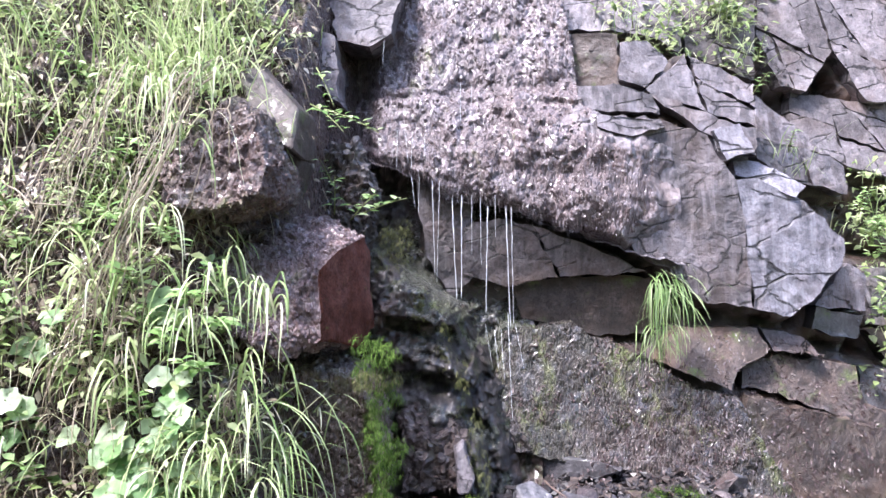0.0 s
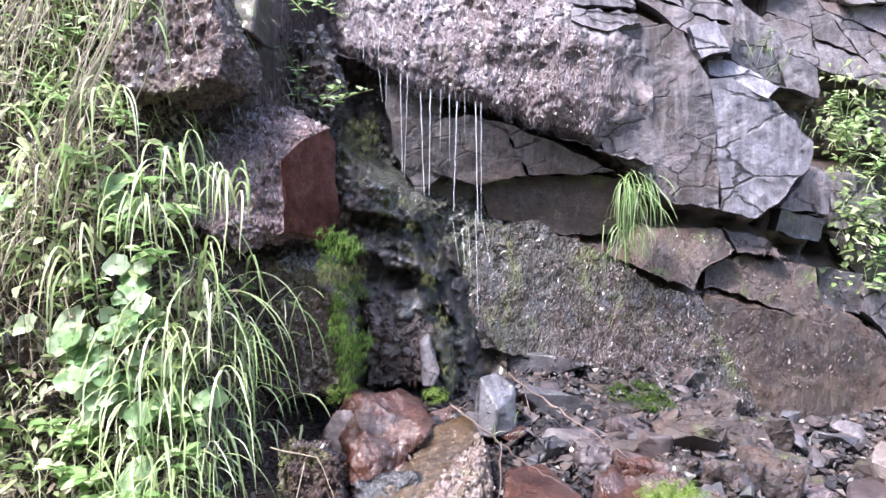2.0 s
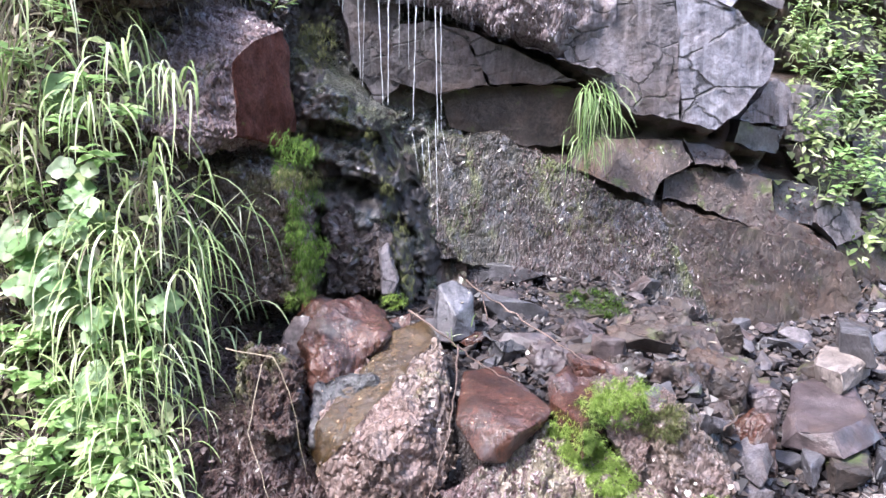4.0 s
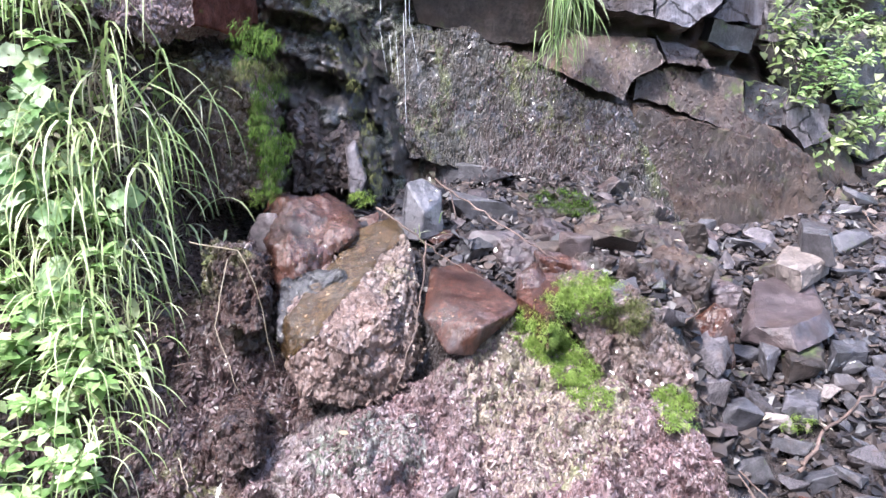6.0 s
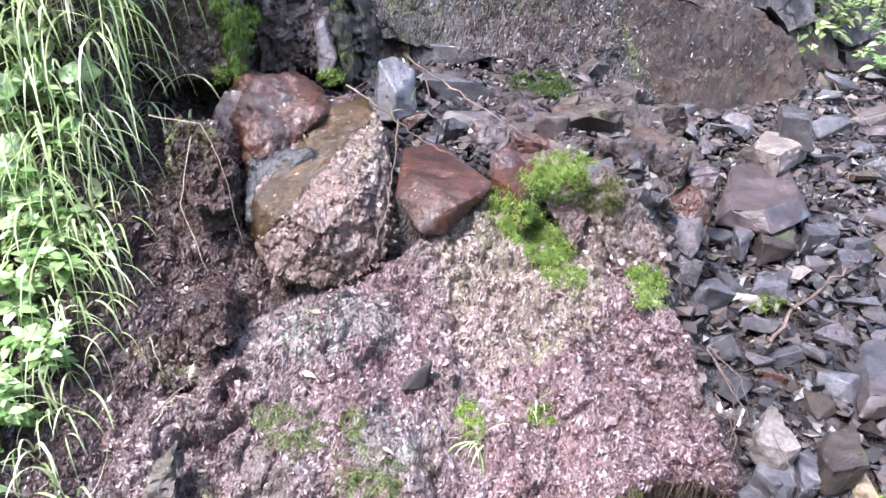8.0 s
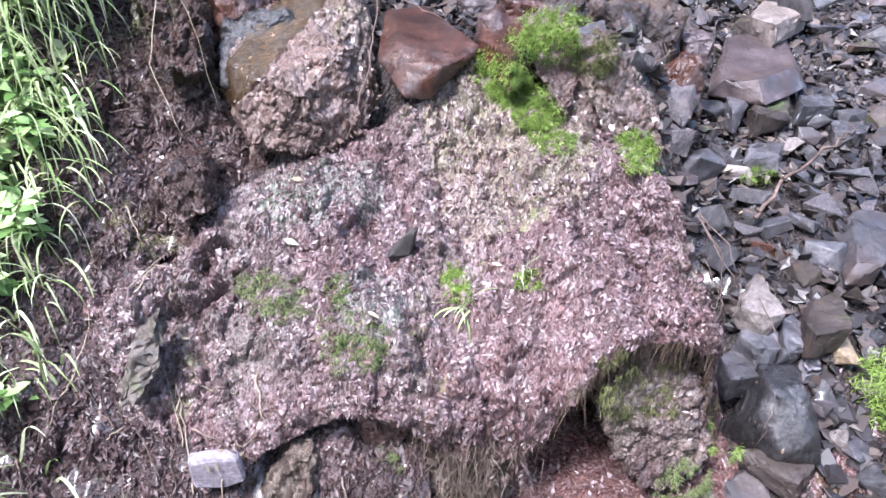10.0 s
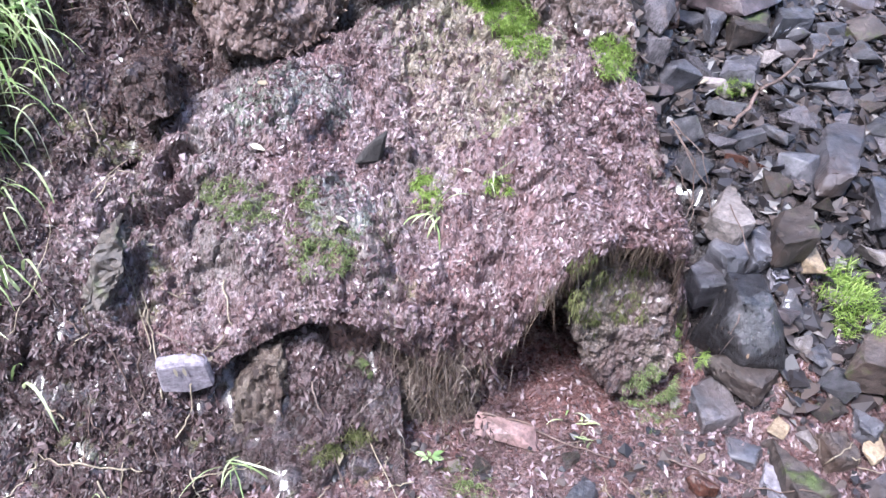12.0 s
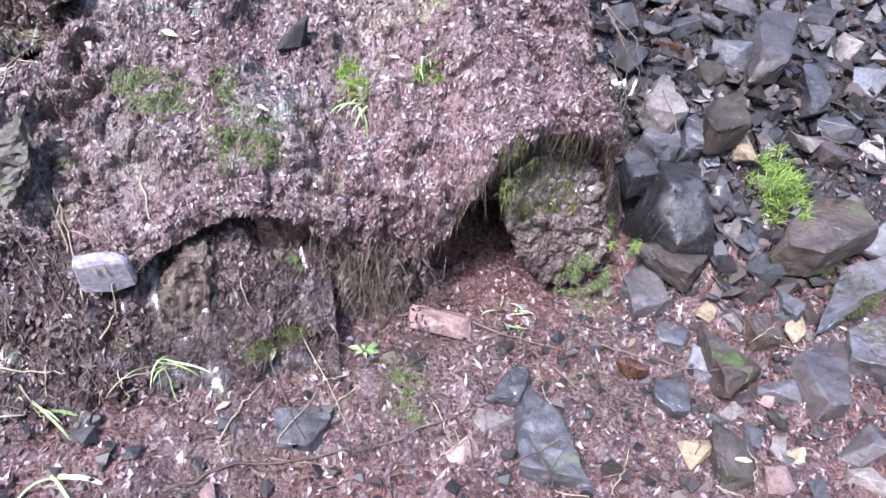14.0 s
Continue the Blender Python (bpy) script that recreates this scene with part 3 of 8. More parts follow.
def stone(x, y, z, sx, sy, sz, turn, mat):
    """One angular stone that lies in the ground at (x, y, z)."""
    sz = max(sz, 0.5 * min(sx, sy))
    bm = stone_bm(rng, sx * 1.3, sy * 1.3, sz * 1.3, rng.randint(9, 13), 0.03)
    if sx > 0.06:
        roughen(bm, max(0.016, sx / 7), sx * 0.02, 1.6 / sx, rng.uniform(0, 50))
    ob = part("stone", bm, mat, smooth=False)
    ob.matrix_world = pose(x, y, z + sz * 0.3, rng.uniform(-14, 14), rng.uniform(-14, 14), turn + rng.uniform(-25, 25))
    heroes.append((x, y, max(sx, sy) / 2))
    return tagged(ob, stone_label(mat, max(sx, sy)), "stone", "rubble stones")


def block_stone(outline, z, h, mat):
    """A stone whose top has the outline given (x, y), h above the ground at z."""
    cx, cy = sum(p[0] for p in outline) / len(outline), sum(p[1] for p in outline) / len(outline)
    r = max(math.hypot(x - cx, y - cy) for x, y in outline)
    a, c = rng.uniform(-0.12, 0.12), rng.uniform(-0.15, 0.05)
    pts = [(x, y, z + h * rng.uniform(0.72, 1.0) + a * (x - cx) + c * (y - cy)) for x, y in outline]
    pts += [(cx + (x - cx) * 1.1 + rng.uniform(-0.16, 0.16) * r, cy + (y - cy) * 1.1 + rng.uniform(-0.16, 0.16) * r, z + rng.uniform(-0.03, 0.35 * h)) for x, y in outline]
    pts += [(cx + (x - cx) * 0.9, cy + (y - cy) * 0.9, z - 0.03) for x, y in outline]
    bm = hull(pts)
    bmesh.ops.bevel(bm, geom=bm.edges, offset=0.0035, segments=1, affect="EDGES")
    roughen(bm, max(0.011, r / 8), 0.010, 11.0, cx * 9, lumps=0.004, lump_size=0.04)
    heroes.append((cx, cy, r))
    return tagged(part("stone", bm, mat, crisp=28), stone_label(mat, 2 * r), "stone", "rubble stones")


class Heap:
    """Gathers many small faces into one mesh."""
    def __init__(self):
        self.v, self.f = [], []

    def add(self, verts, faces):
        n = len(self.v)
        self.v.extend(verts)
        self.f.extend(tuple(i + n for i in f) for f in faces)

    def blade(self, base, way, length, width, droop, steps=6, fold=0.25):
        """A grass blade that bends down under its weight."""
        p, d = Vector(base), Vector(way).normalized()
        side = d.cross(Vector((0, 0, 1)))
        side = (side if side.length > 0.05 else Vector((1, 0, 0))).normalized()
        side = (side + Vector((rng.uniform(-0.5, 0.5), rng.uniform(-0.5, 0.5), 0))).normalized()
        verts, faces = [], []
        for i in range(steps + 1):
            k = i / steps
            w = width * (0.55 + 0.9 * k - 1.35 * k * k) * 0.5 if k < 1 else width * 0.03
            verts += [p + side * w, p - side * w]
            if i:
                faces.append((2 * i - 2, 2 * i - 1, 2 * i + 1, 2 * i))
            if steps > 4:
                d = d + Vector((rng.gauss(0, 0.08), rng.gauss(0, 0.05), rng.gauss(0, 0.06)))
            d = (d + Vector((0, 0, -droop / steps * (0.2 + 2.3 * k)))).normalized()
            p = p + d * (length / steps)
        self.add(verts, faces)
        return p

    def leaf(self, base, way, up, length, width, curl=0.2):
        """A pointed leaf folded along its midrib."""
        b, d = Vector(base), Vector(way).normalized()
        s = d.cross(Vector(up)).normalized()
        u = s.cross(d).normalized()
        rib = [b + d * (length * k) - u * (length * curl * k * k) for k in (0, 0.35, 0.7, 1)]
        edge = [(0.35, 0.5), (0.7, 0.36)]
        left = [rib[1] + s * (width * 0.5) + u * width * 0.12, rib[2] + s * (width * 0.36) + u * width * 0.08]
        right = [rib[1] - s * (width * 0.5) + u * width * 0.12, rib[2] - s * (width * 0.36) + u * width * 0.08]
        self.add(rib + left + right, [(0, 1, 4), (0, 6, 1), (1, 2, 5, 4), (1, 6, 7, 2), (2, 3, 5), (2, 7, 3)])

    def tube(self, pts, r0, r1, sides=5):
        verts, faces = [], []
        for i, p in enumerate(pts):
            a = Vector(pts[min(i + 1, len(pts) - 1)]) - Vector(pts[max(i - 1, 0)])
            s = a.cross(Vector((0.3, 0.9, 0.2))).normalized()
            t = a.cross(s).normalized()
            r = r0 + (r1 - r0) * i / (len(pts) - 1)
            for j in range(sides):
                q = 2 * math.pi * j / sides
                verts.append(Vector(p) + s * (r * math.cos(q)) + t * (r * math.sin(q)))
            if i:
                for j in range(sides):
                    k = (j + 1) % sides
                    faces.append(((i - 1) * sides + j, (i - 1) * sides + k, i * sides + k, i * sides + j))
        faces += [tuple(range(sides))[::-1], tuple(range(len(verts) - sides, len(verts)))]
        self.add(verts, faces)

    def done(self, name, mat, parent=None, smooth=True):
        return mesh_from(self.v, self.f, name, mat, parent, smooth)


# ---- the large structure ----
def ground_at(u, v):
    z = ground_z(u, v)
    near = sm(-0.8, -0.6, u) * sm(2.9, 2.7, u) * sm(0.2, 0.35, v) * sm(3.4, 3.2, v)
    if near > 0:
        p = Vector((u, v, 0))
        z += near * (0.02 * fbm(p * 3) + 0.010 * crumb(p, 0.05) + 0.005 * crumb(p + Vector((3, 1, 2)), 0.022))
    return (u, v, z)


def axis(a, b, step, far):
    """Fine steps from a to b, and coarse ones out to the horizon."""
    out = span(a - 3.0, a - 0.2, 0.14) + span(a, b, step) + span(b + 0.2, b + 3.0, 0.14)
    a, b = a - 3.0, b + 3.0
    for s in (0.3, 0.8, 2, 5, 12, 30, 80, 200, 500):
        if s < far:
            out = [a - s] + out + [b + s]
    return out


ground = tagged(sheet("ground", ground_at, axis(-0.8, 2.9, 0.013, 900), axis(0.2, 3.4, 0.013, 900), PATH_EARTH),
                "red-brown gritty earth with leaf litter below the cliff", "ground", kind="structure")
ground.data.materials.append(SCREE)
ground.data.materials.append(rubbly("forest_floor", [(0.0, (0.03, 0.022, 0.014)), (0.5, (0.075, 0.06, 0.036)), (1.0, (0.14, 0.115, 0.075))], 40, 0.2, soil=(0.05, 0.05, 0.022), soil2=(0.045, 0.06, 0.02), soil_share=0.6, moss=0.5))
for f in ground.data.polygons:
    wob = 0.12 * fbm(f.center * 3, 3)
    if f.center.y + wob > 0.98 and (f.center.x + wob > 1.1 or f.center.y > 1.7) and f.center.x < 1.2 + 0.66 * f.center.y + wob and -0.5 < f.center.x:
        f.material_index = 1
    elif math.hypot(f.center.x - 0.8, 0.8 * (f.center.y - 0.8)) + 3 * wob + 0.5 * fbm(f.center * 0.9, 3) > 2.8:
        f.material_index = 2


def ridge_at(u, v):
    """A wooded slope that closes the place behind the camera."""
    a = radians(u)
    r = 7.0 + 7.0 * v + 0.8 * fbm(Vector((u * 0.05, v * 3, 0)), 4)
    return (r * math.sin(a), r * math.cos(a), -0.5 + 10.0 * v + 1.2 * fbm(Vector((u * 0.08, v * 4, 7)), 4))


tagged(sheet("wooded_slope", ridge_at, span(95, 265, 2.5), span(0, 1, 0.05), rock("dark_foliage", (0.02, 0.03, 0.012), (0.04, 0.06, 0.022), (0.07, 0.10, 0.04), grain=3.0, wet=0.0)),
       "dark green wooded slope that closes the clearing", "backdrop", kind="structure")


def bank_at(u, v):
    y = bank_y(u, v) + 0.08 * fbm(Vector((u * 4, v * 4, 1)), 5) - 0.025 * crumb(Vector((u, 0, v)), 0.06) - 0.012 * crumb(Vector((u, 3, v)), 0.028)
    return (u, y, v)


bank = tagged(sheet("bank", bank_at, span(-9.0, -1.6, 0.15) + span(-1.58, 0.3, 0.012), span(-0.1, 2.8, 0.012) + span(2.85, 6.0, 0.12), SOIL),
              "steep damp brown soil bank with roots and overgrown with grass", "bank", kind="structure")

bank.data.materials.append(LITTER)
for f in bank.data.polygons:
    if f.center.z + 0.06 * fbm(f.center * 5, 3) < 0.5:
        f.material_index = 1


# ---- cliff ----
FACES = []          # the planes of the cliff's blocks: outline, depth, lean


def near_plane(u, v):
    """Depth of the block that lies at (u, v) or within a hand's width, and how near it is."""
    best = (0.09, None)
    for poly, cx, cz, r, y, ax, az in FACES:
        if math.hypot(u - cx, v - cz) > r + 0.09:
            continue
        inside, far = False, 9.0
        for i in range(len(poly)):
            (x0, z0), (x1, z1) = poly[i - 1], poly[i]
            if (z0 > v) != (z1 > v) and u < x0 + (x1 - x0) * (v - z0) / (z1 - z0):
                inside = not inside
            k = max(0.0, min(1.0, ((u - x0) * (x1 - x0) + (v - z0) * (z1 - z0)) / ((x1 - x0) ** 2 + (z1 - z0) ** 2 + 1e-9)))
            far = min(far, math.hypot(u - x0 - k * (x1 - x0), v - z0 - k * (z1 - z0)))
        far = 0.0 if inside else far
        if far < best[0]:
            best = (far, y + ax * (u - cx) + az * (v - cz))
    return best


def cliff_at(u, v):
    y = 3.62 + 0.5 * max(0.0, v - 2.2) + 0.35 * max(0.0, u - 1.3) - 0.25 * max(0.0, 1.3 - v)
    p = Vector((u * 2.2, 0, v * 2.2 + u * 0.9))
    y += 0.10 * noise.cell(p * 1.6) + 0.10 * fbm(p, 5) + 0.02 * fbm(p * 7, 4) - 0.03 * crumb(Vector((u, 0, v)), 0.11)
    if -0.2 < u < 2.8 and 0.6 < v < 3.5:
        far, plane = near_plane(u, v)
        if plane is not None:
            y = plane + 0.11 + 0.02 * fbm(p * 5, 3) + (y - plane) * sm(0.03, 0.09, far)
    return (u, y, v)


cliff = tagged(new("cliff"), "fractured grey-brown slate cliff with wet ledges and cracks", "cliff", kind="structure")


slab([(0.72, 2.36), (0.91, 2.44), (1.11, 2.37), (1.22, 2.18), (1.26, 1.98), (1.28, 1.63), (1.07, 1.66), (0.92, 1.81), (0.78, 1.87), (0.72, 2.13)], 3.15, 0.12, 0.1, 0.35, GREY)
slab([(1.24, 2.17), (1.34, 2.18), (1.54, 2.09), (1.72, 1.92), (1.70, 1.81), (1.56, 1.66), (1.46, 1.59), (1.29, 1.63), (1.27, 1.98)], 3.2, 0.2, 0.14, 0.35, PALE)
slab([(1.80, 1.80), (1.89, 1.75), (1.87, 1.60), (1.69, 1.61), (1.62, 1.63)], 3.36, 0.3, 0.2, 0.3, GREY)
slab([(1.61, 1.62), (1.85, 1.58), (1.81, 1.47), (1.59, 1.52)], 3.3, 0.3, 0.0, 0.3, DARK)
slab([(0.88, 2.60), (1.08, 2.77), (1.38, 2.63), (1.33, 2.30), (1.17, 2.36), (0.96, 2.52)], 3.31, 0.1, 0.4, 0.4, GREY, 0.04)
slab([(0.56, 2.89), (0.76, 2.87), (0.76, 2.64), (0.62, 2.64), (0.57, 2.56), (0.56, 2.73)], 3.42, -0.3, 0.1, 0.4, BROWN)
slab([(0.78, 2.83), (0.90, 2.85), (0.99, 2.74), (0.87, 2.62), (0.76, 2.65)], 3.36, 0.2, 0.4, 0.3, GREY)
slab([(0.57, 2.60), (0.72, 2.61), (0.88, 2.57), (0.91, 2.48), (0.65, 2.50), (0.57, 2.50)], 3.25, 0.1, 0.3, 0.4, GREY)
slab([(0.63, 2.46), (0.90, 2.45), (0.92, 2.41), (0.77, 2.37), (0.63, 2.41)], 3.14, 0.1, 0.5, 0.4, GREY)
slab([(0.07, 1.99), (0.25, 2.01), (0.48, 1.93), (0.83, 1.79), (0.45, 1.77), (0.24, 1.73), (0.05, 1.79)], 3.13, 0.05, -0.15, 0.3, WARMGREY, 0.09)
slab([(0.26, 1.74), (0.46, 1.76), (0.87, 1.76), (0.87, 1.52), (0.64, 1.51), (0.31, 1.59)], 3.22, 0.05, 0.0, 0.3, BROWN, 9)
slab([(0.23, 1.53), (0.52, 1.57), (0.61, 1.50), (0.85, 1.41), (1.01, 1.30), (1.18, 1.27), (1.25, 1.11), (1.39, 0.83), (1.15, 0.84), (0.68, 1.01), (0.26, 1.07), (0.18, 1.33)], 3.0, 0.06, 0.42, 0.4, WALL, 9, 0.008)
slab([(1.24, 1.27), (1.52, 1.19), (1.84, 1.10), (2.12, 1.02), (2.19, 0.84), (2.06, 0.62), (1.30, 0.60), (1.18, 1.05)], 3.055, 0.22, 0.32, 0.4, BROWNWALL, 9, 0.004)
slab([(1.26, 1.38), (1.43, 1.42), (1.78, 1.36), (1.79, 1.19), (1.95, 1.14), (2.02, 1.05), (1.56, 1.20), (1.32, 1.28), (1.24, 1.28)], 3.2, 0.2, 0.4, 0.4, BROWN)
slab([(0.97, 1.55), (1.32, 1.54), (1.36, 1.45), (1.20, 1.37), (1.16, 1.30), (0.86, 1.41), (0.91, 1.50)], 3.12, 0.1, 0.5, 0.4, BROWN)
slab([(1.35, 1.54), (1.53, 1.50), (1.61, 1.41), (1.40, 1.44)], 3.22, 0.1, 0.6, 0.4, WARMGREY)
slab([(1.87, 1.33), (2.09, 1.30), (2.06, 1.13), (1.89, 1.16)], 3.42, 0.1, 0.3, 0.4, DARK)
slab([(2.15, 1.26), (2.37, 1.21), (2.35, 1.06), (2.13, 1.09)], 3.5, 0.1, 0.4, 0.4, GREY)
slab([(1.64, 3.21), (1.95, 3.22), (2.00, 2.92), (1.84, 2.70), (1.70, 2.73), (1.61, 3.01)], 3.95, 0.1, 0.3, 0.4, WARM, 0.05)
slab([(1.98, 3.23), (2.59, 3.26), (2.47, 2.67), (2.18, 2.66), (2.04, 2.93)], 4.05, 0.2, 0.3, 0.4, WARM, 0.05)
slab([(1.79, 2.70), (2.20, 2.64), (2.51, 2.66), (2.42, 2.20), (2.02, 2.32), (1.76, 2.52)], 3.95, 0.2, 0.3, 0.4, WARM, 0.05)
slab([(1.55, 2.66), (1.71, 2.53), (1.97, 2.29), (1.97, 2.15), (1.68, 2.23), (1.52, 2.33)], 3.75, 0.2, 0.3, 0.4, GREY, 0.04)
slab([(1.22, 3.20), (1.61, 3.20), (1.55, 2.75), (1.21, 2.90)], 3.9, 0.1, 0.3, 0.4, WARM, 0.05)
slab([(0.58, 3.16), (1.18, 3.17), (1.14, 2.86), (0.99, 2.95), (0.85, 2.98), (0.57, 2.99)], 3.75, 0.1, 0.4, 0.5, GREY)
slab([(-0.57, 3.13), (-0.22, 3.14), (-0.27, 2.85), (-0.36, 2.78), (-0.49, 2.81)], 3.25, 0.1, 0.5, 0.5, GREY)
slab([(-0.72, 2.92), (-0.50, 2.80), (-0.46, 2.50), (-0.56, 2.60), (-0.66, 2.73)], 3.05, 0.1, 0.4, 0.5, GREY)
slab([(1.15, 2.40), (1.27, 2.43), (1.32, 2.31), (1.19, 2.27)], 3.21, 0.2, 0.4, 0.3, PALE)
slab([(1.25, 2.27), (1.37, 2.26), (1.55, 2.16), (1.49, 2.11), (1.36, 2.19), (1.25, 2.20)], 3.26, 0.2, 0.6, 0.3, PALE)
slab([(-0.15, 2.23), (0.07, 2.15), (0.10, 1.79), (-0.00, 1.69), (-0.11, 1.87)], 3.12, 0.1, 0.0, 0.3, WARMGREY, 9)
slab([(-0.01, 1.89), (0.15, 1.85), (0.25, 1.69), (0.12, 1.63), (-0.05, 1.72)], 3.2, 0.1, 0.0, 0.3, BROWN, 9)
slab([(2.08, 1.26), (2.24, 1.25), (2.34, 1.08), (2.18, 1.04), (2.08, 1.14)], 3.4, 0.2, 0.3, 0.3, GREY)
slab([(2.22, 1.02), (2.46, 1.00), (2.57, 0.83), (2.33, 0.81), (2.17, 0.90)], 3.42, 0.2, 0.3, 0.3, BROWN)
slab([(2.45, 1.14), (2.68, 1.16), (2.87, 0.99), (2.66, 0.92), (2.48, 1.01)], 3.6, 0.2, 0.3, 0.3, GREY)
slab([(2.60, 0.90), (2.87, 0.92), (2.89, 0.65), (2.65, 0.72)], 3.5, 0.2, 0.3, 0.3, BROWN)
slab([(2.43, 1.49), (2.74, 1.52), (2.87, 1.21), (2.51, 1.19)], 3.75, 0.2, 0.3, 0.3, DARK)
slab([(1.96, 1.79), (2.22, 1.76), (2.26, 1.54), (2.01, 1.52)], 3.6, 0.2, 0.3, 0.3, GREY)
slab([(1.97, 1.49), (2.20, 1.50), (2.38, 1.32), (2.12, 1.27)], 3.55, 0.2, 0.3, 0.3, BROWN)
slab([(2.31, 2.17), (2.59, 2.15), (2.71, 1.94), (2.46, 1.97)], 4.0, 0.2, 0.3, 0.3, WARM)
sheet("rock_wall", cliff_at, span(-3.0, -0.75, 0.09) + span(-0.7, 2.8, 0.028) + span(2.9, 9.0, 0.12), span(0.2, 3.5, 0.028) + span(3.6, 6.5, 0.1), CRUST, cliff)


def face_at(u, v):
    """The dripping crust over the middle of the cliff, with a ragged lower lip that overhangs."""
    low = ramp(u, [(-0.45, 2.30), (-0.26, 2.24), (-0.1, 2.15), (0.0, 2.09), (0.25, 2.06), (0.38, 2.0), (0.74, 1.88), (1.1, 1.78)])
    low += 0.02 * fbm(Vector((u * 14, 2, 7)), 3)
    if v < 0:
        z, y = low - v * 0.10 - 0.005, 3.06 - v * 0.42
        return (u, y, z + 0.02 * v)
    z = low + v
    y = ramp(z, [(1.8, 3.07), (2.1, 3.04), (2.3, 3.08), (2.55, 3.22), (2.62, 3.30), (2.9, 3.42), (3.4, 3.72)])
    y += 0.16 * sm(0.62, 1.2, u) + 0.15 * sm(-0.28, -0.45, u)
    p = Vector((u, 0, z * 0.7))
    rough = 1.0 - 0.75 * sm(0.35, 0.8, u + 0.12 * noise.noise(p * 6))
    y -= 0.03 * fbm(p * 8, 4) + 0.03 * noise.noise(p * 5) + rough * (0.008 * crumb(p, 0.045) + 0.009 * crumb(p + Vector((5, 2, 1)), 0.02))
    y += 0.025 * sm(0.03, 0.0, abs(z - 2.56 + 0.06 * u + 0.03 * noise.noise(Vector((u * 6, 0, 0)))))
    y += 0.05 * sm(0.05, 0.0, v)
    y += 0.45 * sm(0.0, 0.05, u - ramp(z, [(2.3, 1.0), (2.42, 0.72), (2.52, 0.575), (2.8, 0.555), (3.3, 0.5)]))
    return (u, y, z)


dripping_face = sheet("dripping_face", face_at, span(-0.45, 0.98, 0.007), span(-0.6, -0.05, 0.1) + span(0.0, 1.25, 0.007), WETFACE, cliff)
dripping_face.data.materials.append(GREY)
for f in dripping_face.data.polygons:
    c = f.center
    if c.x + 0.45 * fbm(c * 4, 4) - 0.25 * (c.z - 2.2) > 0.68:
        f.material_index = 1
tagged(dripping_face, "pinkish-grey pebbly crust with water seeping over it")

def gully_at(u, v):
    """The wet gully: a recess behind the falling water, a sloping ledge where it lands, and broken rock below."""
    ledge = ramp(u, [(-0.45, 1.93), (-0.29, 1.89), (-0.16, 1.785), (-0.03, 1.70), (0.085, 1.635), (0.2, 1.575), (0.29, 1.545), (0.5, 1.52)]) + 0.03 * noise.noise(Vector((u * 14, 2, 2)))
    wall = 3.0 + 0.42 * (v - 1.24) + 0.02
    k = sm(-0.02, 0.2, u - ramp(v, [(1.0, 0.12), (1.3, 0.05), (1.6, -0.06), (1.9, -0.2)]))
    front = (2.62 + 0.26 * (v - 1.0)) * (1 - k) + wall * k
    y = front + (3.22 - front) * sm(-0.035, 0.06, v - ledge)
    p = Vector((u, y, v))
    step = noise.cell(Vector((u * 7 + 0.6 * noise.noise(p * 9), 0, v * 15 + 3 * u + 0.8 * noise.noise(p * 7))))
    low = sm(0.02, -0.06, v - ledge)
    y -= (0.07 * step * (1 - 0.8 * k) * low + 0.05 * fbm(p * 7, 4) + 0.02 * crumb(p, 0.06) + 0.014 * crumb(p + Vector((4, 1, 2)), 0.025))
    y += 0.05 * low * sm(0.03, 0.0, abs(u - ramp(v, [(1.0, 0.17), (1.26, 0.1), (1.42, 0.055), (1.55, -0.01), (1.65, -0.08)])))
    return (u, y, v)


gully = tagged(sheet("gully_face", gully_at, span(-0.45, 0.36, 0.008), span(0.9, 2.25, 0.008), GULLY, cliff), "dark wet broken rock in the gully, slimy with moss")
gully.data.materials.append(SLIME)
for f in gully.data.polygons:
    c, n = f.center, f.normal
    if (abs(n.z) > 0.5 and c.z + 0.1 * fbm(c * 9, 3) > 1.5 and c.x > -0.2) or noise.noise(c * 8 + Vector((3, 3, 3))) > 0.28:
        f.material_index = 1

# ---- the mound ----
LIP = [(-0.6, 0.05), (-0.45, 0.10), (-0.2, 0.19), (-0.10, 0.25), (-0.045, 0.31), (0.017, 0.35), (0.065, 0.38), (0.134, 0.387), (0.2, 0.37), (0.26, 0.32), (0.31, 0.27), (0.38, 0.21), (0.5, 0.21),
       (0.57, 0.27), (0.6, 0.335), (0.63, 0.40), (0.66, 0.445), (0.69, 0.475), (0.74, 0.495), (0.8, 0.50), (0.885, 0.485), (0.934, 0.45), (1.0, 0.36), (1.1, 0.2)]
CREST_Y = [(-0.6, 1.40), (-0.13, 1.50), (0.03, 1.60), (0.23, 1.70), (0.48, 1.78), (0.545, 1.80), (0.69, 1.70), (0.82, 1.62), (0.94, 1.52), (1.1, 1.40)]
CREST_Z = [(-0.6, 0.46), (-0.3, 0.54), (-0.13, 0.61), (0.03, 0.68), (0.14, 0.71), (0.23, 0.75), (0.35, 0.82), (0.48, 0.88), (0.56, 0.885), (0.63, 0.835), (0.69, 0.775), (0.82, 0.745), (0.94, 0.69), (1.0, 0.63), (1.1, 0.52)]
